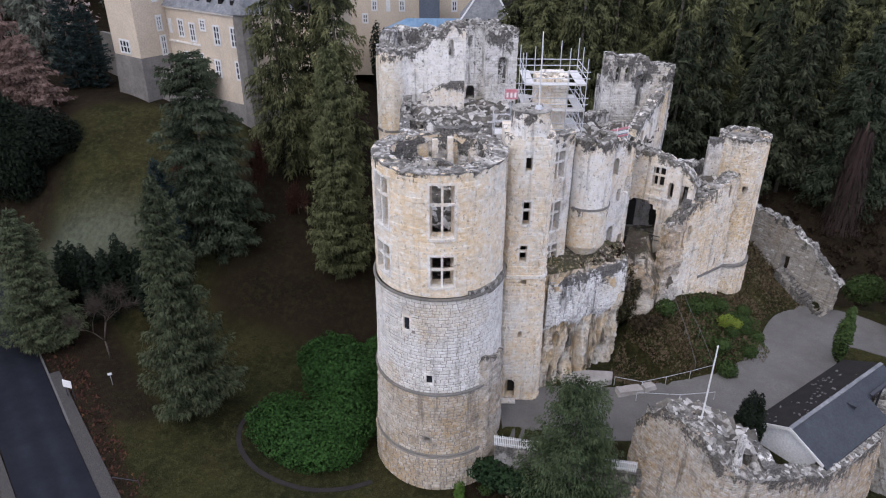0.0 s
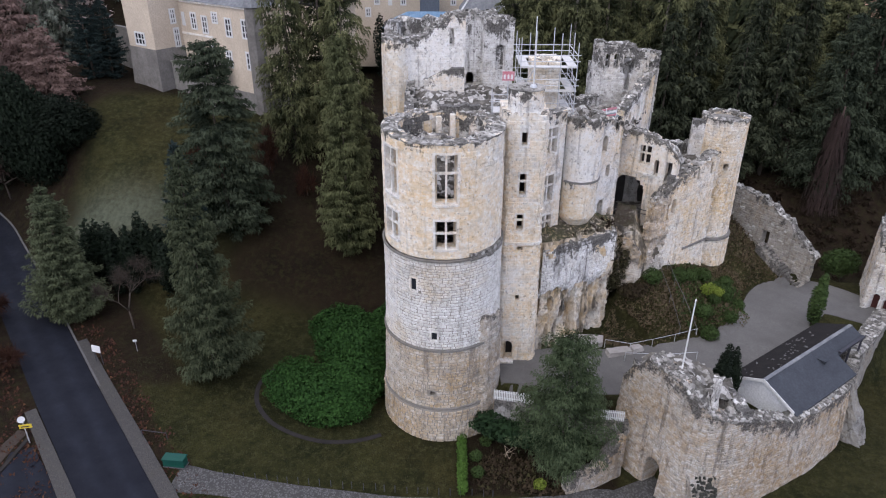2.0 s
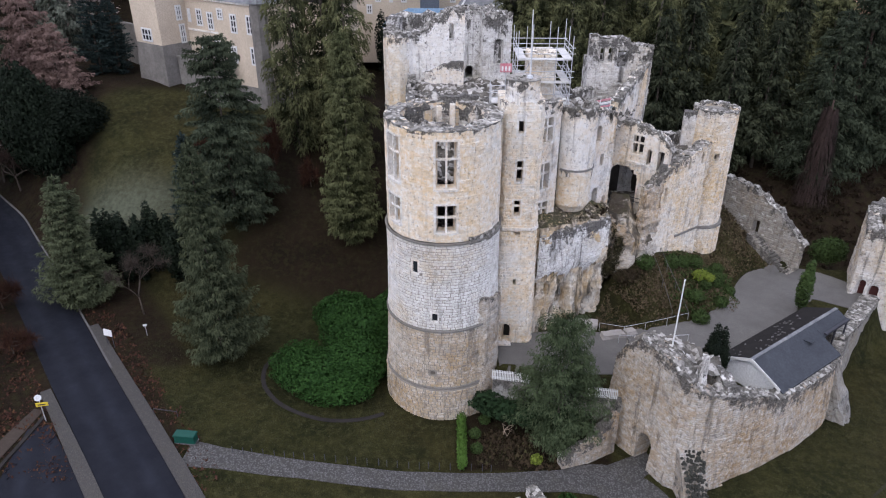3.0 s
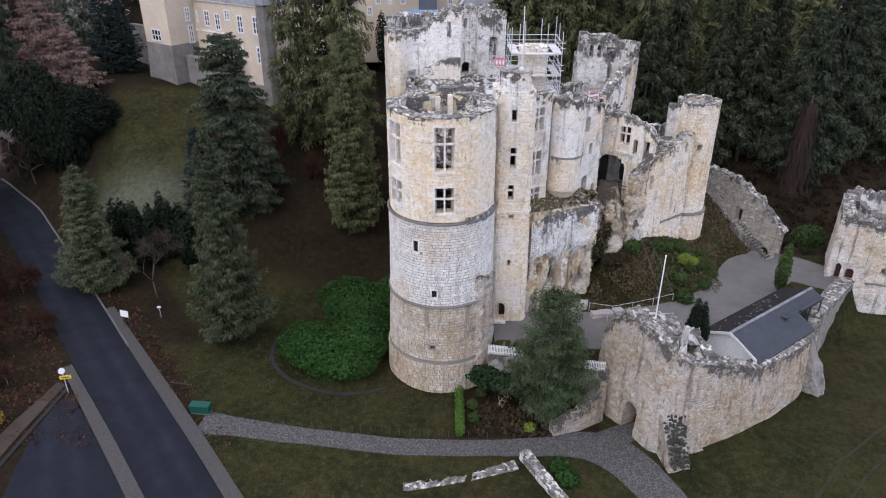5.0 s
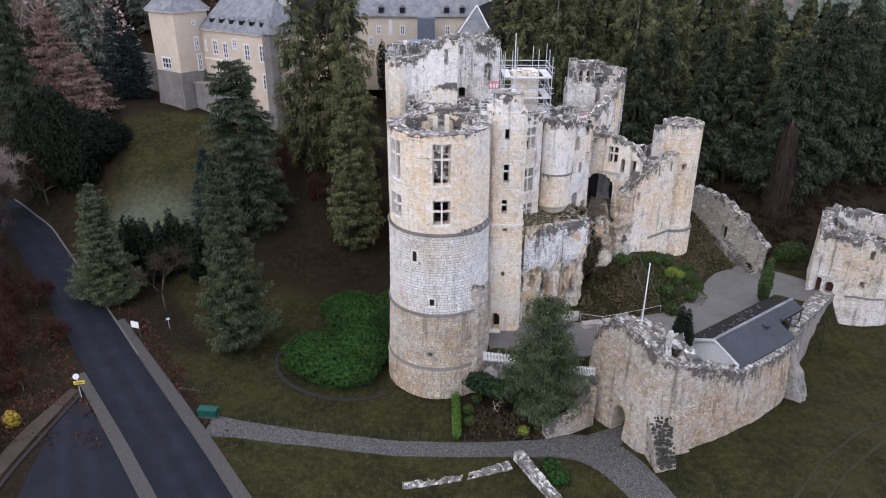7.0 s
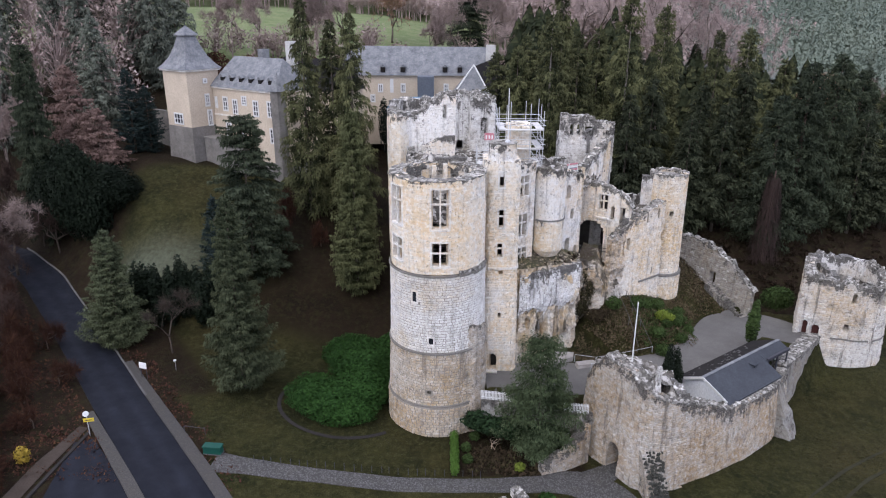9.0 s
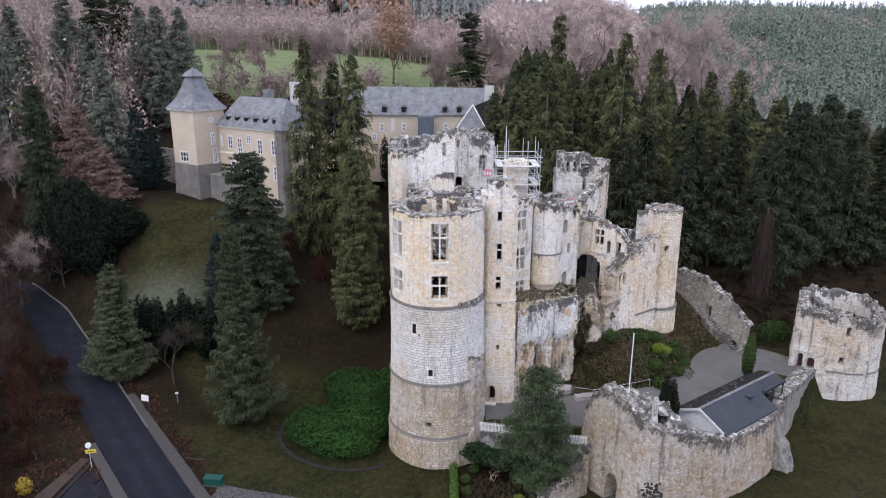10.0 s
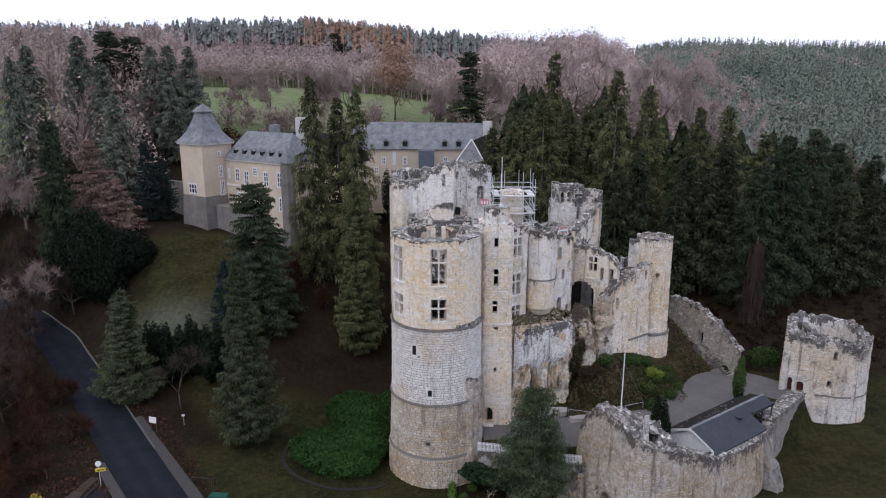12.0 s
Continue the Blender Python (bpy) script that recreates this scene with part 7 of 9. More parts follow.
# path-side wooden pegs
peg_me = None
rp = random.Random(12)
fpg = thing("wire_fence", (-10.0, 34.0, G(-10, 34.0)), "low fence of thin dark pegs beside the cobbled path", "fence")
for i in range(26):
    x = -17.5 + 0.85 * i + rp.uniform(-0.1, 0.1)
    y = 33.9 - 0.03 * (x + 17) + rp.uniform(-0.05, 0.05)
    if peg_me is None:
        peg_me = mesh_data("peg", *tube((0, 0, -0.1), (0, 0, 0.75), 0.03, None, 5), M_BAR)
    pg = new("peg", peg_me)
    pg.parent = fpg
    pg.location = Vector((x, y, G(x, y))) - ORIGIN[fpg.name]

# ---------------------------------------------------------------- the newer chateau on the hill
cha = thing("chateau", (-33.0, 92.0, 18.0), "renaissance chateau with cream roughcast walls, white cross windows and slate roofs", "chateau")
CA = radians(-34.5)
ex, ey = Vector((math.cos(CA), math.sin(CA))), Vector((-math.sin(CA), math.cos(CA)))
C0 = Vector((-39.5, 88.0))


def cp(a, b, z):
    """A point by metres along the front, metres behind it, and height."""
    p = C0 + ex * a + ey * b
    return (p.x, p.y, z)


def cbox(a0, a1, b0, b1, z0, z1):
    P = [cp(a0, b0, z0), cp(a1, b0, z0), cp(a1, b1, z0), cp(a0, b1, z0), cp(a0, b0, z1), cp(a1, b0, z1), cp(a1, b1, z1), cp(a0, b1, z1)]
    return P, [(3, 2, 1, 0), (4, 5, 6, 7), (0, 1, 5, 4), (1, 2, 6, 5), (2, 3, 7, 6), (3, 0, 4, 7)]


def sash(parent, at, along_v, out_v, w, h, nx=2, nzz=3):
    """A white framed window standing in a wall: at is its centre on the wall face."""
    at, a, o = Vector(at), Vector((*along_v, 0)), Vector((*out_v, 0))

    def bar(x0, x1, z0, z1, d0, d1):
        P = [at + a * x + o * d + Vector((0, 0, z)) for d in (d0, d1) for x, z in ((x0, z0), (x1, z0), (x1, z1), (x0, z1))]
        return [tuple(p) for p in P], [(0, 1, 2, 3), (7, 6, 5, 4), (0, 4, 5, 1), (1, 5, 6, 2), (2, 6, 7, 3), (3, 7, 4, 0)]
    win = part("window", join(bar(-w / 2, -w / 2 + 0.22, -h / 2, h / 2, 0.09, -0.1), bar(w / 2 - 0.22, w / 2, -h / 2, h / 2, 0.09, -0.1), bar(-w / 2 + 0.22, w / 2 - 0.22, -h / 2, -h / 2 + 0.22, 0.11, -0.1), bar(-w / 2 + 0.22, w / 2 - 0.22, h / 2 - 0.22, h / 2, 0.09, -0.1)), M_SILL, parent, "white cross window")
    part("pane", bar(-w / 2 + 0.1, w / 2 - 0.1, -h / 2 + 0.1, h / 2 - 0.1, 0.025, -0.05), M_GLASS, win)
    for i in range(1, nx):
        x = -w / 2 + w * i / nx
        part("glazing_bar", bar(x - 0.085, x + 0.085, -h / 2 + 0.22, h / 2 - 0.22, 0.075, -0.02), M_SILL, win)
    for i in range(1, nzz):
        z = -h / 2 + h * i / nzz
        part("glazing_bar", bar(-w / 2 + 0.22, w / 2 - 0.22, z - 0.07, z + 0.07, 0.065, -0.02), M_SILL, win)


TW = 6.0
part("plinth", (([cp(-TW - 0.4, -0.4, 15), cp(0.4, -0.4, 15), cp(0.4, TW + 0.4, 15), cp(-TW - 0.4, TW + 0.4, 15), cp(-TW, 0, 23.4), cp(0, 0, 23.4), cp(0, TW, 23.4), cp(-TW, TW, 23.4)], [(0, 1, 5, 4), (1, 2, 6, 5), (2, 3, 7, 6), (3, 0, 4, 7), (4, 5, 6, 7)])), M_RENDERGREY, cha, "battered grey rubble plinth")
part("tower_wall", cbox(-TW + 0.03, -0.03, 0.03, TW - 0.03, 23.4, 32.0), M_RENDER, cha, "cream roughcast corner tower")
part("cornice", cbox(-TW - 0.3, 0.3, -0.3, TW + 0.3, 31.95, 32.25), M_TRIM, cha)


def pyramid(a0, a1, b0, b1, levels):
    """A roof that rises in steps of (height, share of the base)."""
    V, F = [], []
    am, bm = (a0 + a1) / 2, (b0 + b1) / 2
    for z, k in levels:
        for a, b in ((a0, b0), (a1, b0), (a1, b1), (a0, b1)):
            V.append(cp(am + (a - am) * k, bm + (b - bm) * k, z))
    for i in range(len(levels) - 1):
        o = 4 * i
        F += [(o + j, o + (j + 1) % 4, o + 4 + (j + 1) % 4, o + 4 + j) for j in range(4)]
    F.append((3, 2, 1, 0))
    o = 4 * (len(levels) - 1)
    F.append((o, o + 1, o + 2, o + 3))
    return V, F


part("tower_roof", pyramid(-TW - 0.5, 0.5, -0.5, TW + 0.5, [(32.25, 1.0), (32.9, 0.82), (34.0, 0.6), (35.6, 0.41), (37.3, 0.26)]), M_SLATE, cha, "bell-cast grey slate roof")
part("lantern", pyramid(-TW - 0.5, 0.5, -0.5, TW + 0.5, [(37.2, 0.37), (37.35, 0.37), (38.7, 0.0), (38.75, 0.0)]), M_SLATE, cha, "small slate cap")
part("finial", tube(cp(-TW / 2, TW / 2, 38.4), cp(-TW / 2, TW / 2, 39.2), 0.05), M_BAR, cha)
sash(cha, cp(-TW / 2 - 0.1, 0, 24.6), ex, -ey, 2.3, 1.8, 3, 2)
for b, z, w, h, n in ((3.3, 30.4, 0.8, 0.8, 1), (3.4, 27.4, 0.9, 2.0, 2), (3.6, 24.6, 0.9, 2.6, 2)):
    sash(cha, cp(0, b, z), ey, ex, w, h, n, 3 if h > 1 else 2)
# range
RB, RL = 4.6, 14.6
part("wall", cbox(-0.1, RL, RB, RB + 8.0, 15.0, 29.3), M_RENDER, cha, "cream roughcast range")
part("plinth", cbox(-0.2, RL + 0.15, RB - 0.15, RB + 7.9, 14.9, 18.6), M_RENDERGREY, cha, "grey rubble base of the range")
part("cornice", cbox(0.0, RL + 0.3, RB - 0.25, RB + 8.2, 29.25, 29.5), M_TRIM, cha)
part("string_course", cbox(0.02, RL * 0.45, RB - 0.12, RB + 0.02, 25.0, 25.25), M_TRIM, cha)
ro = [cp(-0.4, RB - 0.4, 29.5), cp(RL + 0.4, RB - 0.4, 29.5), cp(RL + 0.4, RB + 8.4, 29.5), cp(-0.4, RB + 8.4, 29.5), cp(1.2, RB + 4, 34.0), cp(RL - 2.2, RB + 4, 34.0)]
part("roof", (ro, [(0, 1, 5, 4), (1, 2, 5), (2, 3, 4, 5), (3, 0, 4), (3, 2, 1, 0)]), M_SLATE, cha, "hipped grey slate roof")
for k in range(6):
    a = 1.6 + 2.2 * k
    dm = part("dormer", cbox(a, a + 0.7, RB + 0.5, RB + 1.7, 30.2, 31.0), M_SLATE_DARK, cha, "small dark dormer")
    part("dormer_roof", ([cp(a - 0.15, RB + 0.3, 31.0), cp(a + 0.85, RB + 0.3, 31.0), cp(a + 0.85, RB + 2.1, 31.1), cp(a - 0.15, RB + 2.1, 31.1), cp(a + 0.35, RB + 0.3, 31.5), cp(a + 0.35, RB + 2.1, 31.5)], [(0, 4, 5, 3), (4, 1, 2, 5), (0, 1, 4), (2, 3, 5), (0, 3, 2, 1)]), M_SLATE, dm)
for a, z, w, h in ((2.9, 26.9, 1.25, 2.3), (5.2, 26.6, 1.25, 2.4), (7.4, 27.7, 1.2, 1.5), (10.0, 26.7, 1.3, 2.5), (13.2, 26.8, 1.3, 2.5), (3.2, 22.9, 1.25, 2.3), (6.2, 23.0, 1.25, 2.3), (9.4, 22.6, 1.25, 2.3), (13.4, 22.8, 1.3, 2.4), (0.7, 27.0, 0.6, 1.8)):
    sash(cha, cp(a, RB, z), ex, -ey, w, h)
part("corner_turret", join(prism([cp(RL - 0.2 + 1.1 * math.cos(t), RB + 0.6 + 1.1 * math.sin(t), 0)[:2] for t in np.linspace(0, 2 * math.pi, 9)[:-1]], 16.0, 29.6)), M_RENDERGREY, cha, "grey angle turret")
part("turret_cap", (lambda q: (q + [cp(RL - 0.2, RB + 0.6, 32.4)], [(i, (i + 1) % 8, 8) for i in range(8)] + [tuple(range(8))[::-1]]))([cp(RL - 0.2 + 1.35 * math.cos(t), RB + 0.6 + 1.35 * math.sin(t), 29.6) for t in np.linspace(0, 2 * math.pi, 9)[:-1]]), M_SLATE, cha)
for a, b in ((6.8, 4.0), (10.4, 6.5)):
    part("chimney", cbox(a, a + 1.1, RB + b, RB + b + 1.4, 31.5, 36.4 if b > 5 else 35.2), M_BRICKCH if b > 5 else M_SLATE, cha, "tall whitewashed chimney" if b > 5 else "slate-clad chimney")
part("terrace_wall", cbox(0.35, 9.5, 1.8, 2.6, 15.0, 21.6), M_RENDERGREY, cha, "grey rubble terrace wall")
part("terrace_coping", cbox(0.35, 9.7, 1.65, RB + 0.1, 21.6, 21.85), M_RENDERGREY, cha)
part("garden_wall", cbox(-16.0, -TW - 0.3, 4.0, 4.6, 16.0, 24.6), M_RENDERGREY, cha, "dark garden wall")
lawn = thing("garden_terrace", cp(-10.0, 8.0, 23.0), "raised garden terrace with bright clipped lawn beside the chateau", "terrace", "", "structure")
part("lawn", cbox(-15.8, -TW - 0.6, 4.7, 13.0, 22.0, 23.9), M_CLIPPED, lawn, "bright green clipped lawn")
part("garden_path", cbox(-15.8, -TW - 0.6, 8.2, 9.4, 23.9, 23.96), M_GRAVEL, lawn, "pale gravel path")
part("rear_garden_wall", cbox(-16.0, -TW - 0.3, 13.0, 13.6, 20.0, 26.4), M_RENDERGREY, lawn, "grey garden wall")
part("rear_wing", cbox(4, RL + 4, RB + 8.1, RB + 15, 16, 29.0), M_RENDER, cha)
rw_ = [cp(3.6, RB + 8.2, 29.0), cp(RL + 4.4, RB + 8.2, 29.0), cp(RL + 4.4, RB + 15.4, 29.0), cp(3.6, RB + 15.4, 29.0), cp(4.2, RB + 11.8, 33.6), cp(RL + 4.0, RB + 11.8, 33.6)]
part("rear_roof", (rw_, [(0, 1, 5, 4), (1, 2, 5), (2, 3, 4, 5), (3, 0, 4), (3, 2, 1, 0)]), M_SLATE_DARK, cha, "dark slate roof of the rear wing")

# farm range behind the keep
far = thing("farm_range", (-2.0, 106.0, 20.0), "long cream stone range with a slate roof behind the keep", "house")
fb = [(-17.0, 103.5), (9.2, 103.5), (9.2, 111.0), (-17.0, 111.0)]
part("wall", prism(fb, 18.0, 30.2), M_RENDER, far, "worn cream stone wall")
fr = [(-17.4, 103.0, 30.2), (9.4, 103.0, 30.2), (9.4, 111.5, 30.2), (-17.4, 111.5, 30.2), (-17.4, 107.2, 35.0), (9.4, 107.2, 34.8)]
part("roof", (fr, [(0, 1, 5, 4), (2, 3, 4, 5), (1, 2, 5), (3, 0, 4), (3, 2, 1, 0)]), M_SLATE, far, "weathered grey slate roof")
for x in (-10.5, -7.0, 0.4, 3.0):
    d = part("dormer", box((x, 103.9, 31.2), (0.8, 1.2, 0.9)), M_SLATE_DARK, far)
    part("dormer_roof", ([(x - 0.55, 103.2, 31.6), (x + 0.55, 103.2, 31.6), (x + 0.55, 105.0, 31.7), (x - 0.55, 105.0, 31.7), (x, 103.2, 32.1), (x, 105.0, 32.1)], [(0, 4, 5, 3), (4, 1, 2, 5), (0, 1, 4), (2, 3, 5), (0, 3, 2, 1)]), M_SLATE, d)
for x, z, w, h in ((-11.0, 28.0, 0.9, 1.5), (-9.0, 28.4, 0.6, 2.4), (-7.0, 28.0, 0.9, 1.6), (0.6, 28.0, 0.9, 1.6), (-12.4, 26.2, 0.9, 1.4)):
    sash(far, (x, 103.5, z), (1, 0), (0, -1), w, h, 2, 2)
part("chimney", box((8.4, 104.6, 33.0), (1.6, 1.6, 4.6)), M_BRICKCH, far, "broad whitewashed chimney")
part("lift_shaft", box((-2.9, 100.6, 26.6), (2.8, 3.0, 7.4)), M_SHAFT, far, "windowless dark grey metal shaft")
blue = thing("lower_roof_building", (-3.0, 96.0, 20.0), "low building with a blue standing-seam roof", "house")
part("wall", prism([(-9.0, 94.0), (3.0, 94.0), (3.0, 101.0), (-9.0, 101.0)], 16.0, 25.2), M_RENDERGREY, blue)
part("roof", ([(-9.6, 93.6, 25.2), (3.2, 93.6, 25.2), (3.2, 101.2, 25.2), (-9.6, 101.2, 25.2), (-6.0, 97.5, 27.2), (3.2, 97.5, 27.2)], [(0, 1, 5, 4), (1, 2, 5), (2, 3, 4, 5), (3, 0, 4), (3, 2, 1, 0)]), M_TIN, blue, "blue metal roof")
for k in range(16):
    x = -5.6 + 0.55 * k
    part("seam", tube((x, 93.7, 25.3), (x, 97.4, 27.22), 0.04, None, 4), M_TIN, blue)
pav = thing("pavilion", (5.0, 97.0, 18.0), "small square pavilion with a steep pyramid slate roof", "house")
part("wall", prism([(1.9, 95.0), (7.6, 95.0), (7.6, 100.6), (1.9, 100.6)], 16.0, 27.4), M_RENDER, pav)
part("roof", ([(1.4, 94.5, 27.4), (8.1, 94.5, 27.4), (8.1, 101.1, 27.4), (1.4, 101.1, 27.4), (5.2, 97.6, 32.4)], [(0, 1, 4), (1, 2, 4), (2, 3, 4), (3, 0, 4), (3, 2, 1, 0)]), M_SLATE, pav, "steep blue-grey slate roof with pale hips")
for a in ((1.4, 94.5, 27.42), (8.1, 94.5, 27.42)):
    part("hip", tube(a, (5.2, 97.6, 32.45), 0.12, None, 5), M_SILL, pav)
part("link_roof", ([(5.4, 98.2, 32.2), (9.4, 103.0, 33.4), (12.4, 100.8, 26.6), (8.4, 95.4, 26.8), (5.4, 98.2, 25.0), (9.4, 103.0, 25.0), (12.4, 100.8, 25.0), (8.4, 95.4, 25.0)], [(0, 3, 2, 1), (4, 5, 6, 7), (0, 4, 7, 3), (3, 7, 6, 2), (2, 6, 5, 1), (1, 5, 4, 0)]), M_SLATE_DARK, pav, "dark mossy link roof")


# ---------------------------------------------------------------- trees
def tri_soup(tris):
    """Loose triangles, an array n x 3 x 3, as points and faces."""
    T = np.asarray(tris, dtype=np.float32)
    return T.reshape(-1, 3), np.arange(len(T) * 3, dtype=np.int32).reshape(-1, 3)


def conifer(h, r, seed, bare=0.06, droop=0.35, shape=0.7, whorl=0.85, per=9, leaf=0.32, dens=36.0, fringe=0.5, rise=0.1, uneven=0.45, narrow=False, belly=3.0):
    """A conifer's crown: whorls of single boughs with dark gaps between, each a drooping plate of small sprays with a hanging fringe."""
    rg = np.random.RandomState(seed)
    out, reach = [], []
    z = h * bare
    while z < h - 0.25:
        t = (z - h * bare) / (h * (1 - bare))
        prof = (1 - t) ** shape * min(1.0, 0.5 + t * belly)
        if narrow:
            prof = min(1.0, (1 - t) * 1.75) ** 0.85 * min(1.0, 0.55 + t * 2.2)
        band = 1 + 0.22 * nz(z * 0.33, seed * 3.7)
        for _ in range(int(per * (0.45 + 0.55 * prof)) + 3):
            az = rg.uniform(0, 2 * np.pi)
            lobe = 1 + 0.34 * nz(math.cos(az) * 1.5, math.sin(az) * 1.5, z * 0.22 + seed)
            L = r * prof * band * lobe * rg.uniform(1 - uneven, 1.08) + 0.22
            d = np.array([np.cos(az), np.sin(az), 0.0])
            e = np.array([-d[1], d[0], 0.0])
            n = int(dens * (0.35 + L * 0.75)) + 4
            s = rg.uniform(0.1, 1.0, n) ** 0.7
            half = (0.34 * L * (1.02 - s) ** 0.6 * np.minimum(1, s * 3) + 0.16) * (0.55 if narrow else 1.0)
            side = rg.uniform(-1, 1, n)
            dr = droop * rg.uniform(0.7, 1.3)
            zc = z + rg.uniform(-0.28, 0.28) * whorl + L * (rise * s + (0.35 * s if t > 0.8 else 0) - dr * s ** 1.8 + 0.3 * dr * s ** 5)
            low = fringe * rg.uniform(0, 1, n) ** 2 * (0.35 + 0.65 * s) * min(1.0, 0.3 + L * 0.3)
            P = d[None] * (L * s)[:, None] + e[None] * (half * side)[:, None]
            P[:, 2] = zc - low - 0.12 * half * np.abs(side)
            sz = leaf * rg.uniform(0.6, 1.35, n) * (0.7 + 0.3 * min(1.0, prof * 2))
            ax = d[None] * rg.uniform(0.4, 1.0, n)[:, None] + e[None] * (side * 0.9 + rg.normal(0, 0.35, n))[:, None]
            ax[:, 2] = -0.35 - 2.4 * low / (fringe + 0.01) + rg.normal(0, 0.3, n) + (0.7 if narrow else 0)
            ax /= np.linalg.norm(ax, axis=1)[:, None]
            w = np.cross(ax, rg.normal(size=(n, 3)) + np.array([0, 0, 1.2]))
            w /= np.linalg.norm(w, axis=1)[:, None] + 1e-6
            out.append(np.stack([P - ax * sz[:, None] * 0.45 - w * sz[:, None] * 0.24, P - ax * sz[:, None] * 0.35 + w * sz[:, None] * 0.24, P + ax * sz[:, None] * 0.95], axis=1))
            # how far out; the shaded inside and hanging fringe stay darker
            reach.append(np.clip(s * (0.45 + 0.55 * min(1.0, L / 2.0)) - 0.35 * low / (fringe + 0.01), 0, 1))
        z += whorl * rg.uniform(0.75, 1.2) * (1.0 if t < 0.75 else 0.62)
    k = 14
    a = rg.uniform(0, 2 * np.pi, k)
    zz = h - rg.uniform(0, 1.0, k)
    tip = np.stack([np.stack([0 * a, 0 * a, zz + 0.3], 1), np.stack([0.2 * np.cos(a), 0.2 * np.sin(a), zz - 0.15], 1), np.stack([0.2 * np.cos(a + 0.8), 0.2 * np.sin(a + 0.8), zz - 0.2], 1)], axis=1)
    tris = np.concatenate(out + [tip]).astype(np.float32)
    return tris, np.repeat(np.concatenate(reach + [np.full(k, 0.8)]).astype(np.float32), 3)


def blob_leaves(centres, n, size, seed, shell=0.45):
    """Leaf clumps: small triangles in and on a few ellipsoids (x, y, z, rx, ry, rz)."""
    rg = np.random.RandomState(seed)
    out = []
    vol = np.array([c[3] * c[4] * c[5] for c in centres]) ** 0.67
    for c, m in zip(centres, (n * vol / vol.sum()).astype(int)):
        v = rg.normal(size=(m, 3))
        v /= np.linalg.norm(v, axis=1)[:, None]
        rad = 1 - shell * rg.uniform(0, 1, m) ** 1.5
        bump = np.array([1 + 0.22 * nz(*(q * 2.2 + seed)) for q in v])
        P = np.array(c[:3]) + v * np.array(c[3:]) * (rad * bump)[:, None]
        A = rg.normal(size=(m, 3))
        A -= 0.5 * v * (A * v).sum(1)[:, None]
        A /= np.linalg.norm(A, axis=1)[:, None]
        B = np.cross(v + 0.5 * rg.normal(size=(m, 3)), A)
        B /= np.linalg.norm(B, axis=1)[:, None] + 1e-6
        s = (size * rg.uniform(0.6, 1.3, m))[:, None]
        T = np.stack([P + A * s * 0.6, P - A * s * 0.4 + B * s * 0.4, P - A * s * 0.3 - B * s * 0.45 - np.array([0, 0, 0.2]) * s], axis=1)
        out.append(T)
    return np.concatenate(out)


def branches(h, r, seed, depth=5, spread=0.62, trunk=0.035, up=0.35, first=0.28):
    """A bare broadleaf: trunk, limbs and twigs as tapered bars; the ends are returned for twig sprays."""
    rg = random.Random(seed)
    geo, ends = [], []

    def grow(p, d, length, rad, lvl):
        q = p + d * length
        geo.append(tube(p, q, rad, rad * 0.68, 5 if lvl < 2 else 3))
        if lvl >= depth:
            ends.append((q, d, length))
            return
        for _ in range(2 if lvl else 4 if rg.random() < 0.5 else 3):
            a = Vector((rg.gauss(0, 1), rg.gauss(0, 1), rg.gauss(0, 0.6))).normalized()
            nd = (d * (1 - spread) + a * spread + Vector((0, 0, up * 0.35))).normalized()
            grow(q, nd, length * rg.uniform(0.62, 0.84), rad * 0.62, lvl + 1)
    grow(Vector((0, 0, -0.2)), Vector((rg.uniform(-0.08, 0.08), rg.uniform(-0.08, 0.08), 1)).normalized(), h * first, h * trunk * 0.5, 0)
    return geo, ends


def twigs(ends, per, size, seed, thin=0.05):
    """Fine twig slivers round the branch ends."""
    rg = np.random.RandomState(seed)
    out = []
    for q, d, length in ends:
        for _ in range(per):
            v = np.array(d) * 0.7 + rg.normal(size=3) * 0.75
            v /= np.linalg.norm(v)
            p = np.array(q) - np.array(d) * length * rg.uniform(0, 0.9)
            w = np.cross(v, rg.normal(size=3))
            w /= np.linalg.norm(w) + 1e-6
            s = size * rg.uniform(0.5, 1.3)
            out.append((p - w * thin, p + w * thin, p + v * s))
    return np.array(out, dtype=np.float32)


TREES = {}


def plant(kind, name, make, x, y, z_top, label, category, group="", z_base=None, turn=0.0, fit_h=None):
    """Stands a tree of a kind at a place, scaled to its height; trees of a kind share their meshes."""
    zb = (G(x, y) if z_base is None else z_base) - 0.15
    if kind not in TREES:
        trunk_geo, tmat, crown, cmat, h = make()
        tm = mesh_data("trunk", trunk_geo[0], trunk_geo[1], tmat, smooth=True)
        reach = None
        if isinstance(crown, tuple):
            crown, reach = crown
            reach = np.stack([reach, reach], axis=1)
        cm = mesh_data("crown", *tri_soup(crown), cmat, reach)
        TREES[kind] = (tm, cm, h)
    tm, cm, h = TREES[kind]
    ob = thing(name, (x, y, zb), label, category, group)
    k = (z_top - zb) / h
    w = k if fit_h is None else fit_h
    for nm, me in (("trunk", tm), ("crown", cm)):
        p = new(nm, me)
        p.parent = ob
        p.scale = (w, w, k)
        p.rotation_euler = (0, 0, radians(turn))
    return ob


def conifer_kind(h, r, seed, mat, trunk_r=None, bark=None, **kw):
    def make():
        tr = trunk_r or h * 0.012
        return tube((0, 0, 0), (0, 0, h * 0.97), tr, 0.03, 8), bark or M_BARK, conifer(h, r, seed, **kw), mat, h
    return make


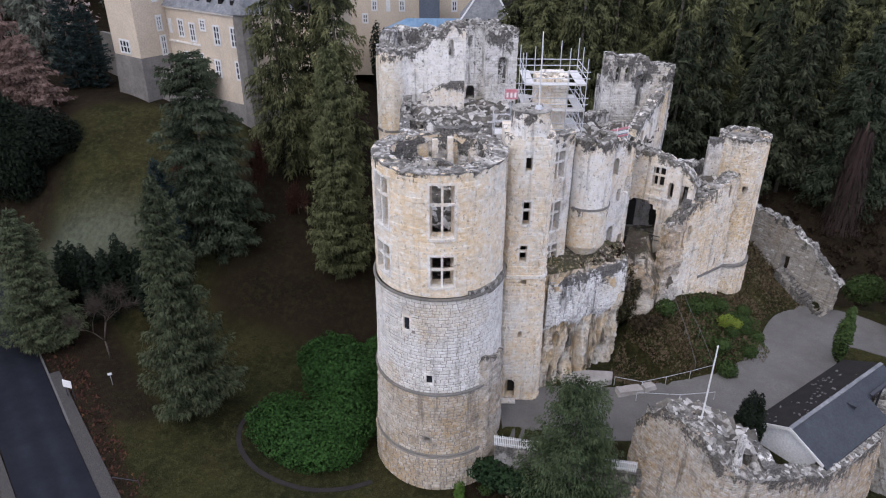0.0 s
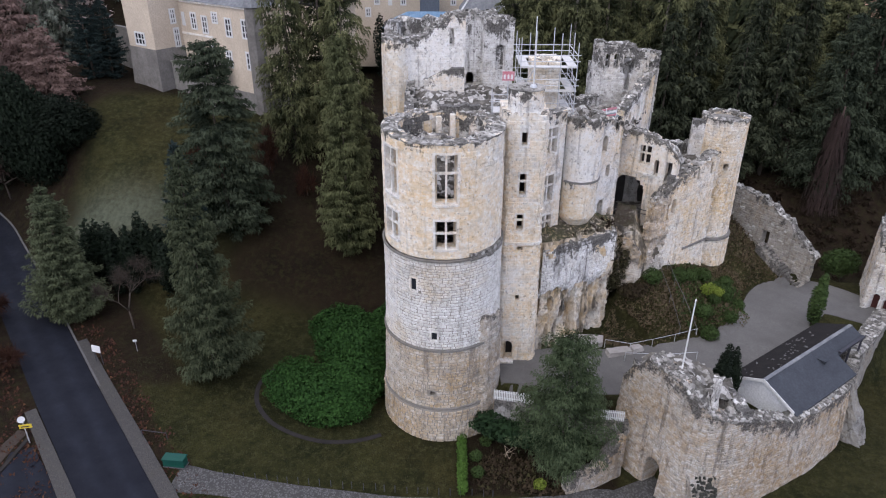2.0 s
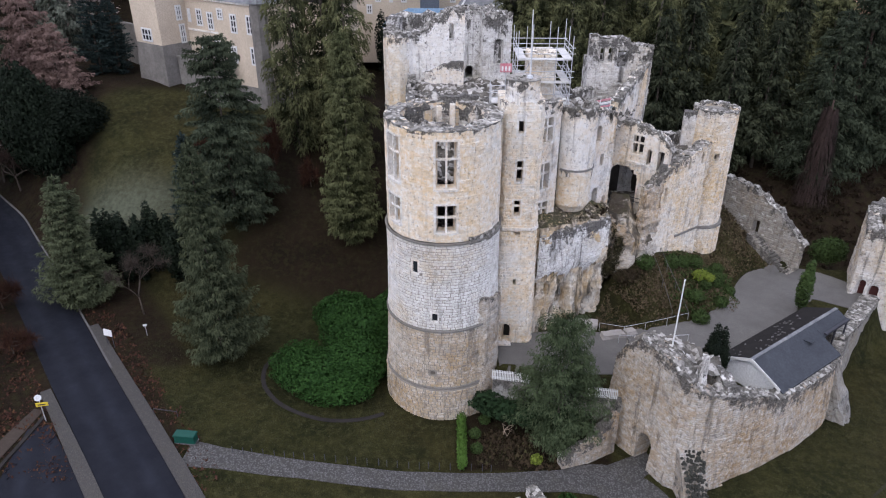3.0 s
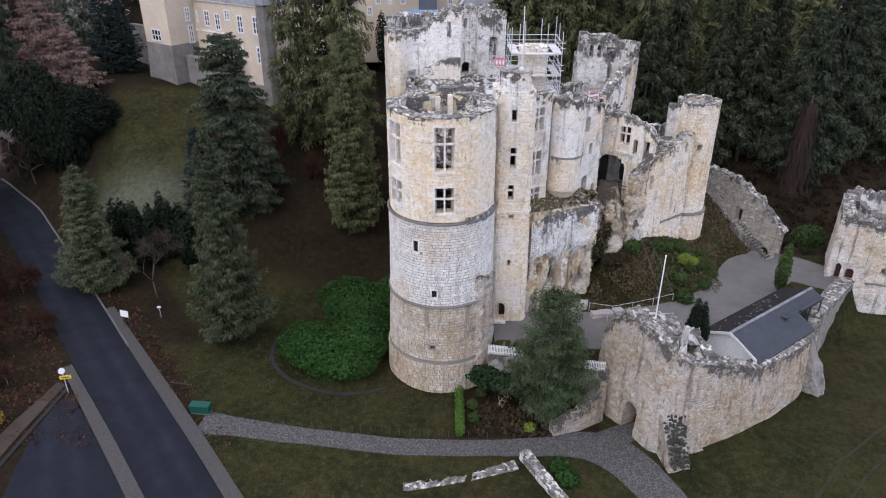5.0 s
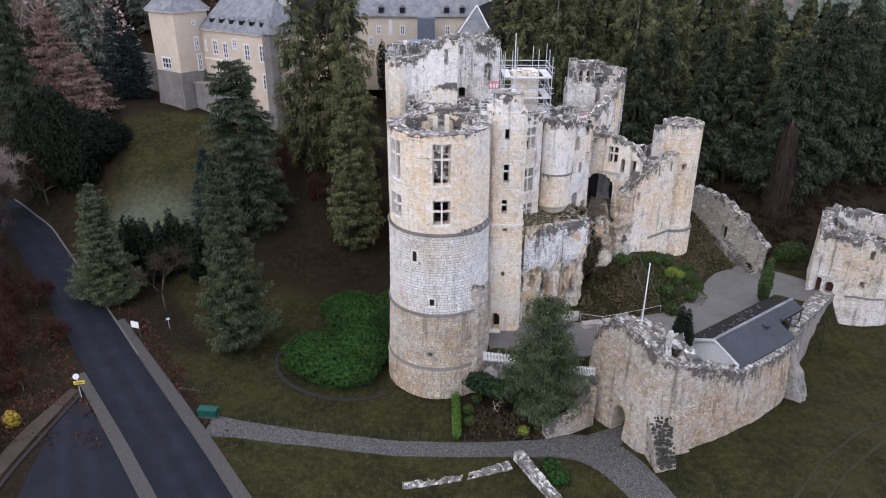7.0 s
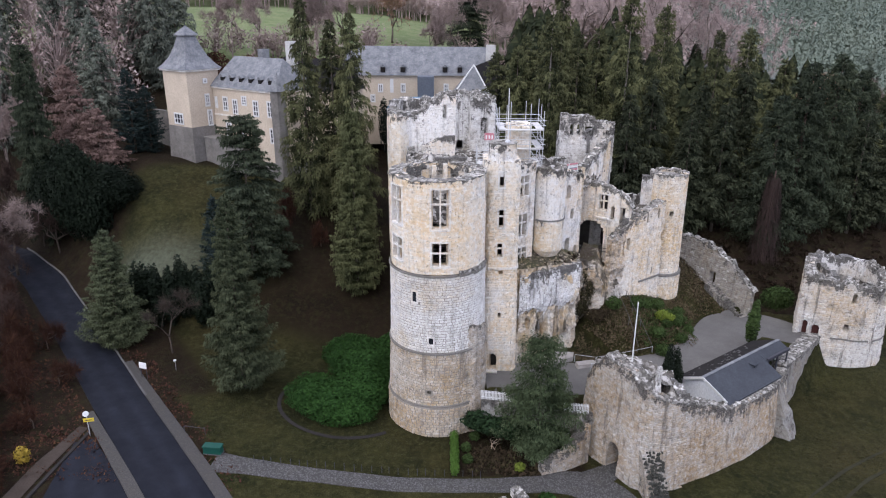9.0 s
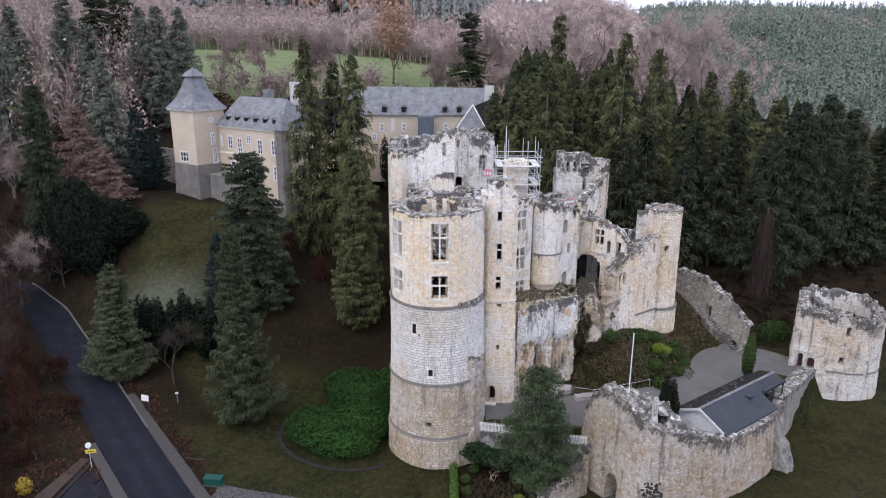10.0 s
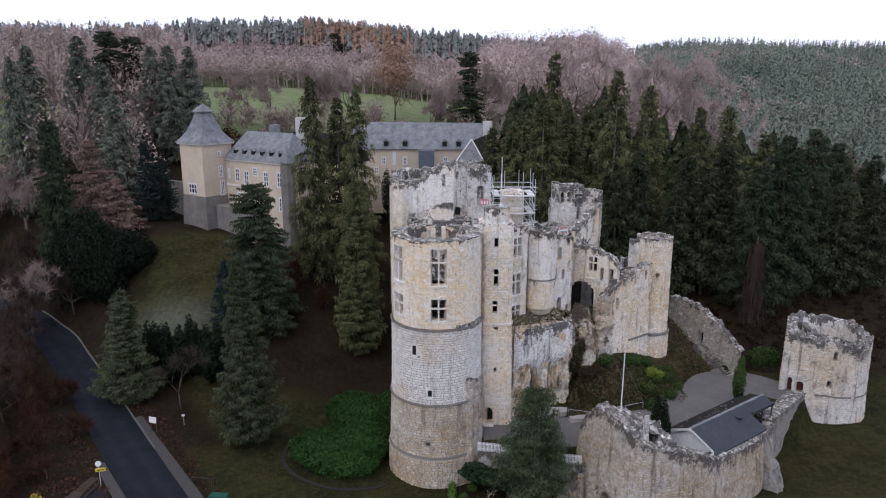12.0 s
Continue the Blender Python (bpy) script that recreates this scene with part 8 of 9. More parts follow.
K = {
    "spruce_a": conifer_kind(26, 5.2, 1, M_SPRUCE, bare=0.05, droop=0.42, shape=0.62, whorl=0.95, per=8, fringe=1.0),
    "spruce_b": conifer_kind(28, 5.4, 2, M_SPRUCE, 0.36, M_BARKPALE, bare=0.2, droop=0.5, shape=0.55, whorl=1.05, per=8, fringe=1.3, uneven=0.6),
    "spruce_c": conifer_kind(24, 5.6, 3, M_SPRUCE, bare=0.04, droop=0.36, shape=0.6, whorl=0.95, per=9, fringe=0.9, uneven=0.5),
    "spruce_d": conifer_kind(25, 5.9, 12, M_FIR, 0.5, M_BARKRED, belly=7.0, bare=0.0, droop=0.45, shape=0.5, whorl=1.0, per=10, fringe=1.2, uneven=0.5),
    "fir": conifer_kind(22, 6.3, 4, M_FIR, bare=0.0, droop=0.36, shape=0.42, whorl=0.9, per=12, fringe=0.35, rise=0.12, uneven=0.4, belly=6.0),
    "cypress": conifer_kind(20, 4.4, 5, M_CYPRESS, bare=0.01, droop=0.2, shape=0.75, whorl=0.5, per=12, fringe=0.5, rise=0.35, uneven=0.4, dens=38, leaf=0.24, belly=5.0),
    "blue": conifer_kind(14, 2.3, 6, M_BLUEFIR, bare=0.0, droop=0.1, whorl=0.5, per=10, fringe=0.3, rise=0.25, dens=26, leaf=0.28, narrow=True),
    "larch": conifer_kind(18, 6.4, 7, M_LARCH, bare=0.06, droop=0.2, shape=0.6, whorl=0.85, per=8, leaf=0.34, dens=26, fringe=0.7, uneven=0.6),
    "yewbig": lambda: (tube((0, 0, 0), (0, 0, 7), 0.4, 0.1, 7), M_BARK, blob_leaves([(0, 0, 5.0, 5.0, 4.6, 5.0), (2.6, -1.2, 3.6, 3.8, 3.4, 3.7), (-2.8, -1.0, 3.4, 3.6, 3.4, 3.5), (0.4, -2.6, 2.8, 3.8, 2.8, 2.9), (0.6, 0.4, 8.0, 2.8, 2.8, 2.8)], 30000, 0.36, 8, 0.55), M_YEW, 11.0),
}


def conifers(rows, kind, name, label, group, fit=None):
    for i, (x, y, top) in enumerate(rows):
        plant(kind, name, K[kind], x, y, top, label, "tree", group, None, 37 * i + 11 * x, fit)


conifers([(-21.8, 46.4, 23.8)], "cypress", "cypress_tree", "tall grey-green false cypress on the lawn slope", "", 1.0)
conifers([(-38.6, 54.0, 17.6)], "cypress", "cypress_tree", "short olive false cypress beside the road", "", 1.0)
K["cypress_olive"] = conifer_kind(20, 4.0, 15, M_OLIVE, bare=0.01, droop=0.2, shape=0.6, whorl=0.5, per=12, fringe=0.5, rise=0.35, uneven=0.4, dens=36, leaf=0.26, belly=4.0)
conifers([(-11.3, 65.0, 29.5)], "cypress_olive", "cypress_tree", "tall slender olive cypress beside the keep", "", 0.98)
conifers([(-25.3, 66.2, 28.8)], "fir", "fir_tree", "broad dark fir with layered drooping branches", "", 1.0)
conifers([(-19.2, 77.0, 43.0), (-12.4, 75.5, 41.0)], "spruce_a", "spruce_tree", "very tall dark spruce in front of the chateau", "tall park spruces", 0.95)
conifers([(-15.6, 79.0, 40.0)], "spruce_a", "spruce_tree", "tall dark spruce in front of the chateau", "tall park spruces", 0.95)
conifers([(-59.8, 80.0, 34.0), (-67.0, 92.0, 36.0)], "fir", "fir_tree", "dark fir beside the park road", "roadside firs", 0.62)
conifers([(-50.7, 92.0, 32.3), (-48.6, 93.5, 29.5)], "blue", "blue_fir_tree", "blue-green columnar fir below the chateau", "blue firs", 1.0)
conifers([(-28.6, 62.0, 19.5)], "blue", "blue_fir_tree", "small blue-green fir on the slope", "blue firs", 0.9)
conifers([(-57.6, 87.0, 33.2), (-53.0, 84.5, 27.0)], "larch", "larch_tree", "bare rust-pink larch with drooping twigs", "rusty larches", 0.95)
conifers([(-53.0, 76.0, 24.0), (-48.5, 77.0, 20.5), (-57.5, 79.0, 21.0)], "yewbig", "yew_tree", "broad black-green yew beside the road", "black yews", 0.85)
for rows, kind, fit in (([(19.5, 97.0, 47.6), (11.4, 87.0, 36.0), (24.6, 92.0, 39.0), (56.5, 96.0, 34.0)], "spruce_c", 1.0),
                        ([(16.0, 84.5, 40.8), (27.4, 84.5, 44.2), (33.6, 88.5, 42.0), (47.6, 90.5, 38.8), (72.0, 98.0, 30.0)], "spruce_b", 1.0),
                        ([(20.4, 86.5, 38.4), (41.4, 86.5, 38.6), (36.5, 95.0, 36.0), (13.4, 92.0, 37.6), (8.6, 92.0, 35.0)], "spruce_a", 1.0),
                        ([(53.0, 80.5, 34.4), (58.2, 82.5, 35.4), (48.4, 78.5, 30.0), (64.2, 86.5, 33.0)], "spruce_d", 1.05)):
    conifers(rows, kind, "spruce_tree", "tall dark-green spruce in the wood behind the castle", "wood spruces", fit)
back_rnd = random.Random(88)
back = []
for i in range(34):
    bx = 9.0 + 2.3 * i + back_rnd.uniform(-1.2, 1.2)
    back.append((bx, back_rnd.uniform(97.0, 116.0), back_rnd.uniform(25.5, 31.5) - 0.03 * abs(bx - 40)))
back += [(36.0, 79.0, 27.0), (41.5, 80.5, 29.5), (46.5, 87.0, 33.0), (31.0, 82.0, 32.0), (61.5, 79.0, 27.0), (67.0, 80.0, 25.5), (71.0, 85.0, 27.0), (38.5, 83.0, 31.0), (76.0, 90.0, 27.0), (27.0, 79.5, 30.0)]
K["deep_a"] = conifer_kind(26, 4.6, 21, M_SPRUCESHADE, bare=0.08, droop=0.45, shape=0.6, whorl=1.1, per=8, fringe=1.1, dens=15, leaf=0.5)
K["deep_b"] = conifer_kind(24, 4.9, 22, M_SPRUCESHADE, bare=0.12, droop=0.4, shape=0.55, whorl=1.1, per=8, fringe=1.0, dens=15, leaf=0.5, uneven=0.6)
for kind, rows in (("deep_a", back[0::2]), ("deep_b", back[1::2])):
    conifers(rows, kind, "spruce_tree", "spruce deep in the wood behind the castle, needles darkened for shade", "wood spruces", 0.95)
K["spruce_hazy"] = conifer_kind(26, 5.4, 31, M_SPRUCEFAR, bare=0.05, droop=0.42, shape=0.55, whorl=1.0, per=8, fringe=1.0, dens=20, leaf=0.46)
conifers([(-59.8, 120.0, 49.4), (-55.8, 118.0, 49.5), (-53.0, 122.0, 49.6), (-78.7, 128.0, 52.0), (-88.5, 125.0, 49.8), (-81.5, 108.0, 46.8), (-73.5, 116.0, 47.0), (-66.6, 112.0, 46.0), (-58.8, 100.0, 40.2)], "spruce_hazy", "spruce_tree", "tall spruce beyond the chateau, needles paled for haze", "park spruces beyond the chateau", 0.95)
conifers([(-78.0, 140.0, 54.0), (-73.0, 142.0, 53.0)], "fir", "fir_tree", "dark blue-green fir beyond the chateau", "park firs beyond the chateau", 1.0)
conifers([(7.0, 165.0, 51.0), (-50.0, 302.0, 66.0)], "fir", "fir_tree", "lone dark fir at the field edge", "field firs", 1.0)


# dead hanging boughs under the broad spruces
for sx, sy, sh, sr, seed in ((47.3, 75.0, 12.5, 2.7, 5), (44.0, 82.0, 8.0, 2.0, 6)):
    srg = np.random.RandomState(seed)
    n = 2600
    sa, st = srg.uniform(0, 2 * np.pi, n), srg.uniform(0, 1, n)
    sq = sr * (0.35 + 0.65 * (1 - st)) * srg.uniform(0.5, 1.0, n)
    P = np.stack([sx + sq * np.cos(sa), sy + sq * np.sin(sa), G(sx, sy) + 0.2 + sh * st], 1)
    Ln = srg.uniform(0.7, 2.2, n)[:, None]
    W = np.stack([-np.sin(sa), np.cos(sa), 0 * sa], 1) * 0.035
    D = np.stack([0.16 * np.cos(sa), 0.16 * np.sin(sa), -np.ones(n)], 1)
    Q = P + D * Ln
    Q[:, 2] = np.maximum(Q[:, 2], G(sx, sy) - 0.1)
    ds = thing("dead_spruce", (sx, sy, G(sx, sy) - 0.1), "dead brown spruce with bare hanging boughs", "tree", "dead spruces")
    part("trunk", tube((sx, sy, G(sx, sy) - 0.1), (sx, sy, G(sx, sy) + sh + 1), 0.3, 0.1, 7), M_BARKRED, ds)
    part("bough", tri_soup(np.stack([P - W, P + W, Q], axis=1)), M_DEADTWIG, ds, "brown hanging twigs")


def shrub_kind(cs, n, size, seed, mat, h):
    def make():
        return tube((0, 0, 0), (0, 0, h * 0.6), 0.08, 0.04, 6), M_BARK, blob_leaves(cs, n, size, seed), mat, h
    return make


def shrub(kind, cs, n, size, mat, x, y, z0, h, name, label, group="", w=1.0, turn=0.0):
    return plant(kind, name, shrub_kind(cs, n, size, 1000 + len(kind) + int(x * 3), mat, h), x, y, z0 + h * 1.0, label, "shrub", group, z0 + 0.15, turn, w)


# laurel thicket on the lawn
lau = [(0, 0, 1.7, 3.6, 3.0, 1.8), (2.6, 1.6, 1.9, 3.0, 2.8, 2.0), (-2.4, 1.6, 1.4, 2.4, 2.8, 1.5), (1.2, -1.2, 1.2, 3.2, 2.2, 1.4)]
shrub("laurel_a", lau, 34000, 0.18, M_LAUREL, -11.4, 43.2, G(-11.4, 43.2) - 0.2, 4.3, "laurel_thicket", "large dark green laurel thicket on the lawn", "laurels", 1.15)
lau2 = [(0, 0, 2.2, 3.4, 3.4, 2.4), (2.6, 2.4, 2.0, 2.4, 3.0, 2.2), (-1.8, 2.6, 1.8, 2.6, 2.4, 1.9)]
shrub("laurel_b", lau2, 34000, 0.19, M_LAUREL, -8.6, 50.4, G(-8.6, 50.4) - 0.2, 5.8, "laurel_thicket", "tall dark green laurel thicket beside the tower", "laurels", 1.3)
# grey-green evergreen in the moat garden
K["moat_tree"] = conifer_kind(11, 4.5, 9, M_MOAT, 0.14, None, bare=0.02, droop=0.4, shape=0.45, whorl=0.5, per=10, leaf=0.16, dens=62, fringe=0.7, rise=0.35, uneven=0.45)
plant("moat_tree", "evergreen_tree", K["moat_tree"], 9.5, 36.9, 13.0, "bushy grey-green evergreen tree below the terrace", "tree", "", 0.8, 0, 1.02)
# black yews beside the lawn
yrnd = random.Random(41)
byw = []
for i in range(15):
    bx, by = -3.6 + 0.72 * i, yrnd.uniform(-1.3, 1.3)
    bh = yrnd.uniform(3.0, 4.6) * (0.75 if i in (0, 14) else 1.0)
    byw.append((bx, by, bh * 0.92, yrnd.uniform(0.75, 1.15), yrnd.uniform(0.8, 1.2), bh))
shrub("yew_row", byw, 17000, 0.34, M_YEW, -35.0, 58.6, G(-35.0, 58.6) - 0.2, 8.0, "yew_thicket", "ragged black yew thicket on the slope", "", 1.08)
# columnar yews
for x, y, zt in ((21.6, 37.4, 11.6), (22.4, 37.9, 11.0), (21.9, 38.6, 10.0)):
    shrub("column_yew", [(0, 0, 2.8, 0.72, 0.72, 3.0), (0.05, 0, 5.4, 0.42, 0.42, 1.7), (0.3, 0.2, 3.4, 0.5, 0.5, 2.6)], 4200, 0.17, M_YEW, x, y, 4.9, zt - 4.9, "column_yew", "small dark columnar yew behind the gate tower", "column yews", 1.0, 60 * x)
TREES.pop("column_yew", None)
shrub("column_olive", [(0, 0, 2.2, 0.42, 0.42, 2.3), (0.05, 0.05, 3.9, 0.26, 0.26, 1.6)], 2400, 0.17, M_BUSH, 35.4, 50.4, 5.2, 5.4, "column_cypress", "narrow olive columnar cypress on the terrace", "", 1.75)
shrub("black_yew_keep", [(0, 0, 4.0, 0.9, 0.9, 4.2), (0.9, 0.3, 3.6, 0.7, 0.7, 3.7)], 2400, 0.28, M_YEW, -9.2, 88.0, 20.0, 9.0, "column_yew", "dark columnar yew beside the farm range", "column yews", 1.0)
# clipped and loose garden shrubs
for gi in range(3):
    hx, hy, _ = cp(-14.2 + 3.0 * gi, 6.4, 0)
    shrub("terrace_hedge", [(k * 0.6 - 0.9, 0, 0.5, 0.5, 0.45, 0.6) for k in range(4)], 900, 0.2, M_BUSH, hx, hy, 23.8, 1.1, "garden_hedge", "low clipped hedge on the garden terrace", "terrace hedges", 1.0, -34.5)
for i, (x, y, w) in enumerate(((19.6, 51.3, 1.1), (22.6, 52.5, 1.1), (23.9, 53.2, 0.9), (25.4, 54.0, 1.05), (26.6, 53.3, 0.9), (28.2, 54.1, 1.0), (24.6, 50.1, 1.0), (28.9, 52.6, 0.9), (24.8, 48.3, 1.1), (27.3, 50.2, 0.9), (26.0, 51.6, 0.8), (27.4, 52.3, 0.85), (28.6, 55.6, 0.9))):
    shrub("garden_ball", [(0, 0, 0.62, 0.85, 0.85, 0.72)], 1300, 0.16, M_BUSH, x, y, G(x, y) - 0.1, 1.35 * w, "garden_shrub", "rounded green garden shrub on the bank", "garden shrubs", w, 50 * i)
shrub("lime_bush", [(0, 0, 0.6, 0.9, 0.5, 0.7), (0.8, -0.3, 0.5, 0.6, 0.5, 0.5)], 1300, 0.16, M_LIME, 25.6, 52.2, G(25.6, 52.2), 1.3, "golden_shrub", "yellow-green shrub among the garden shrubs", "", 1.0)
shrub("lime_bush2", [(0, 0, 0.45, 0.55, 0.5, 0.5)], 700, 0.14, M_LIME, 7.5, 34.2, G(7.5, 34.2) - 0.05, 0.95, "golden_shrub", "small yellow-green shrub in the earth bed", "", 1.0)
shrub("terrace_bush", [(0, 0, 1.4, 2.0, 1.6, 1.6), (1.2, 0.6, 1.2, 1.4, 1.4, 1.4)], 3600, 0.24, M_BUSH, 43.0, 60.8, 5.0, 3.0, "garden_shrub", "large rounded green shrub beside the bastion", "", 1.0)
shrub("hedge_strip", [(0, k * 0.75 - 2.6, 0.62, 0.45, 0.6, 0.72) for k in range(8)], 4200, 0.15, M_HEDGE, 1.35, 36.2, G(1.35, 36.2) - 0.1, 1.35, "hedge", "clipped bright green hedge strip", "", 1.0)
for x, y in ((2.5, 37.0), (2.6, 35.4), (3.4, 38.6)):
    shrub("bed_bush", [(0, 0, 0.45, 0.55, 0.5, 0.5)], 700, 0.15, M_BUSH, x, y, G(x, y) - 0.05, 0.95, "garden_shrub", "small green shrub beside the hedge", "bed shrubs", 1.0)
shrub("bank_green", [(0, 0, 0.8, 2.2, 1.1, 1.0), (2.4, -0.4, 0.8, 1.8, 1.0, 1.0), (-1.8, 0.6, 0.9, 1.2, 0.9, 1.0)], 6500, 0.22, M_IVYGREEN, 6.6, 38.0, 1.6, 3.2, "ivy_thicket", "dark green ivy thicket below the fence", "", 1.5)
shrub("front_bush", [(0, 0, 0.6, 1.1, 0.9, 0.7), (-0.4, 1.4, 0.6, 0.9, 0.9, 0.6)], 2200, 0.2, M_LAUREL, 9.9, 28.6, G(9.9, 28.6) - 0.3, 1.3, "low_shrub", "low dark green shrub beside the lawn wall", "", 1.0)
shrub("road_yellow", [(0, 0, 0.8, 0.7, 0.6, 0.9)], 500, 0.22, leaf_mat("yellow_autumn_leaves", (0.25, 0.17, 0.03), (0.5, 0.36, 0.06)), -37.6, 31.8, G(-37.6, 31.8), 1.8, "autumn_shrub", "small shrub with yellow autumn leaves", "", 1.0)

# dead stump with antler branches in the bed
dg = branches(2.2, 1.0, 77, 3, 0.7, 0.06, 0.2, 0.35)[0]
dst = thing("dead_shrub", (5.0, 37.3, G(5.0, 37.3)), "bleached dead shrub with bare twisted branches", "dead shrub")
dj = join(*dg)
part("wood", ([(x + 5.0, y + 37.3, z + G(5.0, 37.3)) for x, y, z in dj[0]], dj[1]), M_DEAD, dst)


# bare broadleaved trees
def bare_kind(h, seed, mat, bark, per=9, size=1.5, depth=5, spread=0.6, thin=0.05, first=0.25):
    def make():
        geo, ends = branches(h, h * 0.4, seed, depth, spread, 0.03, 0.35, first)
        V, F = join(*geo)
        top = max(v[2] for v in V) + size * 0.5
        return (V, F), bark, twigs(ends, per, size, seed, thin), mat, top
    return make


K["bare_a"] = bare_kind(16, 11, M_TWIG, M_BARK, 22, 1.3, 7, 0.56, 0.03, 0.2)
K["bare_b"] = bare_kind(18, 14, M_TWIGMAUVE, M_BARK, 22, 1.2, 7, 0.6, 0.03)
def beech_make():
    geo, ends = branches(18, 7, 19, 6, 0.62, 0.03, 0.35, 0.2)
    V, F = join(*geo)
    cs = [(0, 0, 12, 5.6, 5.6, 4.6), (4.5, 1, 10.5, 3.6, 3.6, 3.2), (-4.6, -0.6, 10.5, 3.8, 3.8, 3.2), (0.6, 0.4, 15, 3.8, 3.8, 2.6)]
    return (V, F), M_BARK, np.concatenate([twigs(ends, 8, 0.9, 19, 0.04), blob_leaves(cs, 5200, 0.42, 19, 0.7)]), M_ORANGE, 18.0


K["bare_small"] = bare_kind(7, 17, leaf_mat("brown_fine_twigs", (0.03, 0.024, 0.02), (0.1, 0.08, 0.062)), M_BARK, 34, 0.9, 5, 0.42, 0.016, 0.3)
K["beech"] = beech_make
K["thicket"] = bare_kind(10, 31, leaf_mat("thicket_twigs", (0.032, 0.021, 0.017), (0.1, 0.066, 0.054)), M_BARK, 26, 1.0, 6, 0.66, 0.018, 0.18)
K["scrub"] = bare_kind(5, 23, M_TWIGRED, M_BARK, 60, 0.8, 4, 0.8, 0.022, 0.16)
K["scrubpale"] = bare_kind(5, 29, M_TWIGRED, M_BARK, 50, 0.8, 4, 0.8, 0.02, 0.16)


def broadleaves(rows, kind, name, label, group, fit=None):
    for i, (x, y, hh) in enumerate(rows):
        plant(kind, name, K[kind], x, y, G(x, y) + hh, label, "tree", group, None, 63 * i + 7 * x, fit)


broadleaves([(-31.8, 52.2, 8.5)], "bare_small", "bare_tree", "small leafless tree in front of black yews", "", 1.1)
broadleaves([(-60.0, 70.0, 11.0), (-66.0, 62.0, 12.0)], "bare_a", "bare_tree", "leafless brown tree overhanging the road", "roadside bare trees", 1.0)
broadleaves([(-42.5, 40.5, 4.6), (-45.5, 45.5, 5.2), (-48.5, 50.5, 5.4), (-43.5, 35.5, 4.2), (-52.5, 55.5, 6.0), (-48.0, 40.5, 5.0), (-56.0, 60.0, 6.0), (-41.5, 31.5, 3.6), (-53.0, 48.0, 5.6), (-47.0, 33.0, 4.6), (-58.0, 54.0, 6.0), (-60.0, 65.5, 6.5)], "scrub", "bare_shrub", "tangled red-brown leafless shrub beside the road", "roadside scrub", 1.35)
broadleaves([(-39.5, 36.8, 2.6), (-44.0, 38.0, 3.0), (-50.0, 45.0, 5.0), (-41.0, 44.5, 3.0), (-46.0, 51.5, 3.6)], "scrubpale", "bare_shrub", "brown leafless shrub beside the road", "roadside scrub", 1.1)
scr = random.Random(52)
more = []
while len(more) < 34:
    bx, by = scr.uniform(-62.0, -37.5), scr.uniform(26.0, 62.0)
    if -9.5 < (bx + 33.3) * 0.765 + (by - 41.6) * 0.644 + 4.0 < -1.2 or -22.0 < (bx + 33.3) * 0.765 + (by - 41.6) * 0.644 < -9.5:
        more.append((bx, by, scr.uniform(1.6, 3.4)))
broadleaves(more, "scrub", "bare_shrub", "tangled red-brown leafless shrub beside the road", "roadside scrub", 1.0)
broadleaves([(-62.0, 72.0, 10.0), (-58.0, 64.0, 9.0), (-55.0, 58.0, 8.5), (-63.0, 60.0, 9.5), (-51.0, 52.0, 7.5), (-57.0, 50.0, 8.0), (-49.5, 46.0, 6.5), (-68.0, 68.0, 11.0), (-52.0, 42.0, 7.0), (-47.0, 37.0, 6.0), (-61.0, 79.0, 9.0), (-65.0, 76.0, 10.0), (-57.0, 76.0, 8.0), (-70.0, 80.0, 11.0), (-72.0, 90.0, 12.0)], "thicket", "bare_tree", "dense leafless brown tree in the roadside thicket", "thicket trees", 0.95)
broadleaves([(-40.0, 136.0, 14.0), (-33.0, 140.0, 15.0), (-28.0, 138.0, 14.0), (-22.0, 142.0, 16.0), (-3.0, 134.0, 14.0), (3.0, 140.0, 16.0), (-46.0, 140.0, 13.0), (10.0, 150.0, 20.0), (-70.0, 98.0, 13.0), (-80.0, 104.0, 16.0)], "bare_a", "bare_tree", "leafless tree at the meadow edge", "meadow trees", 1.0)
broadleaves([(-14.0, 176.0, 22.0), (73.0, 112.0, 20.0)], "beech", "beech_tree", "round beech with orange-brown leaves", "autumn beeches", 1.25)
broadleaves([(50.0, 124.0, 34.0), (42.0, 126.0, 30.0), (58.0, 122.0, 30.0), (30.0, 132.0, 27.0), (22.0, 138.0, 26.0)], "bare_b", "bare_tree", "large leafless mauve-brown beech behind the spruces", "bare beeches", 1.5)
broadleaves([(80.0, 92.0, 22.0), (90.0, 100.0, 24.0), (76.0, 104.0, 20.0)], "bare_a", "bare_tree", "pale leafless tree at the wood edge", "wood edge trees", 1.2)
broadleaves([(-22.0, 74.0, 6.0), (-27.5, 72.5, 5.0), (-22.5, 69.0, 4.0), (-31.0, 74.0, 3.5), (-17.0, 71.0, 4.0)], "scrub", "bare_shrub", "leafless brown shrub on the slope", "slope scrub", 1.0)


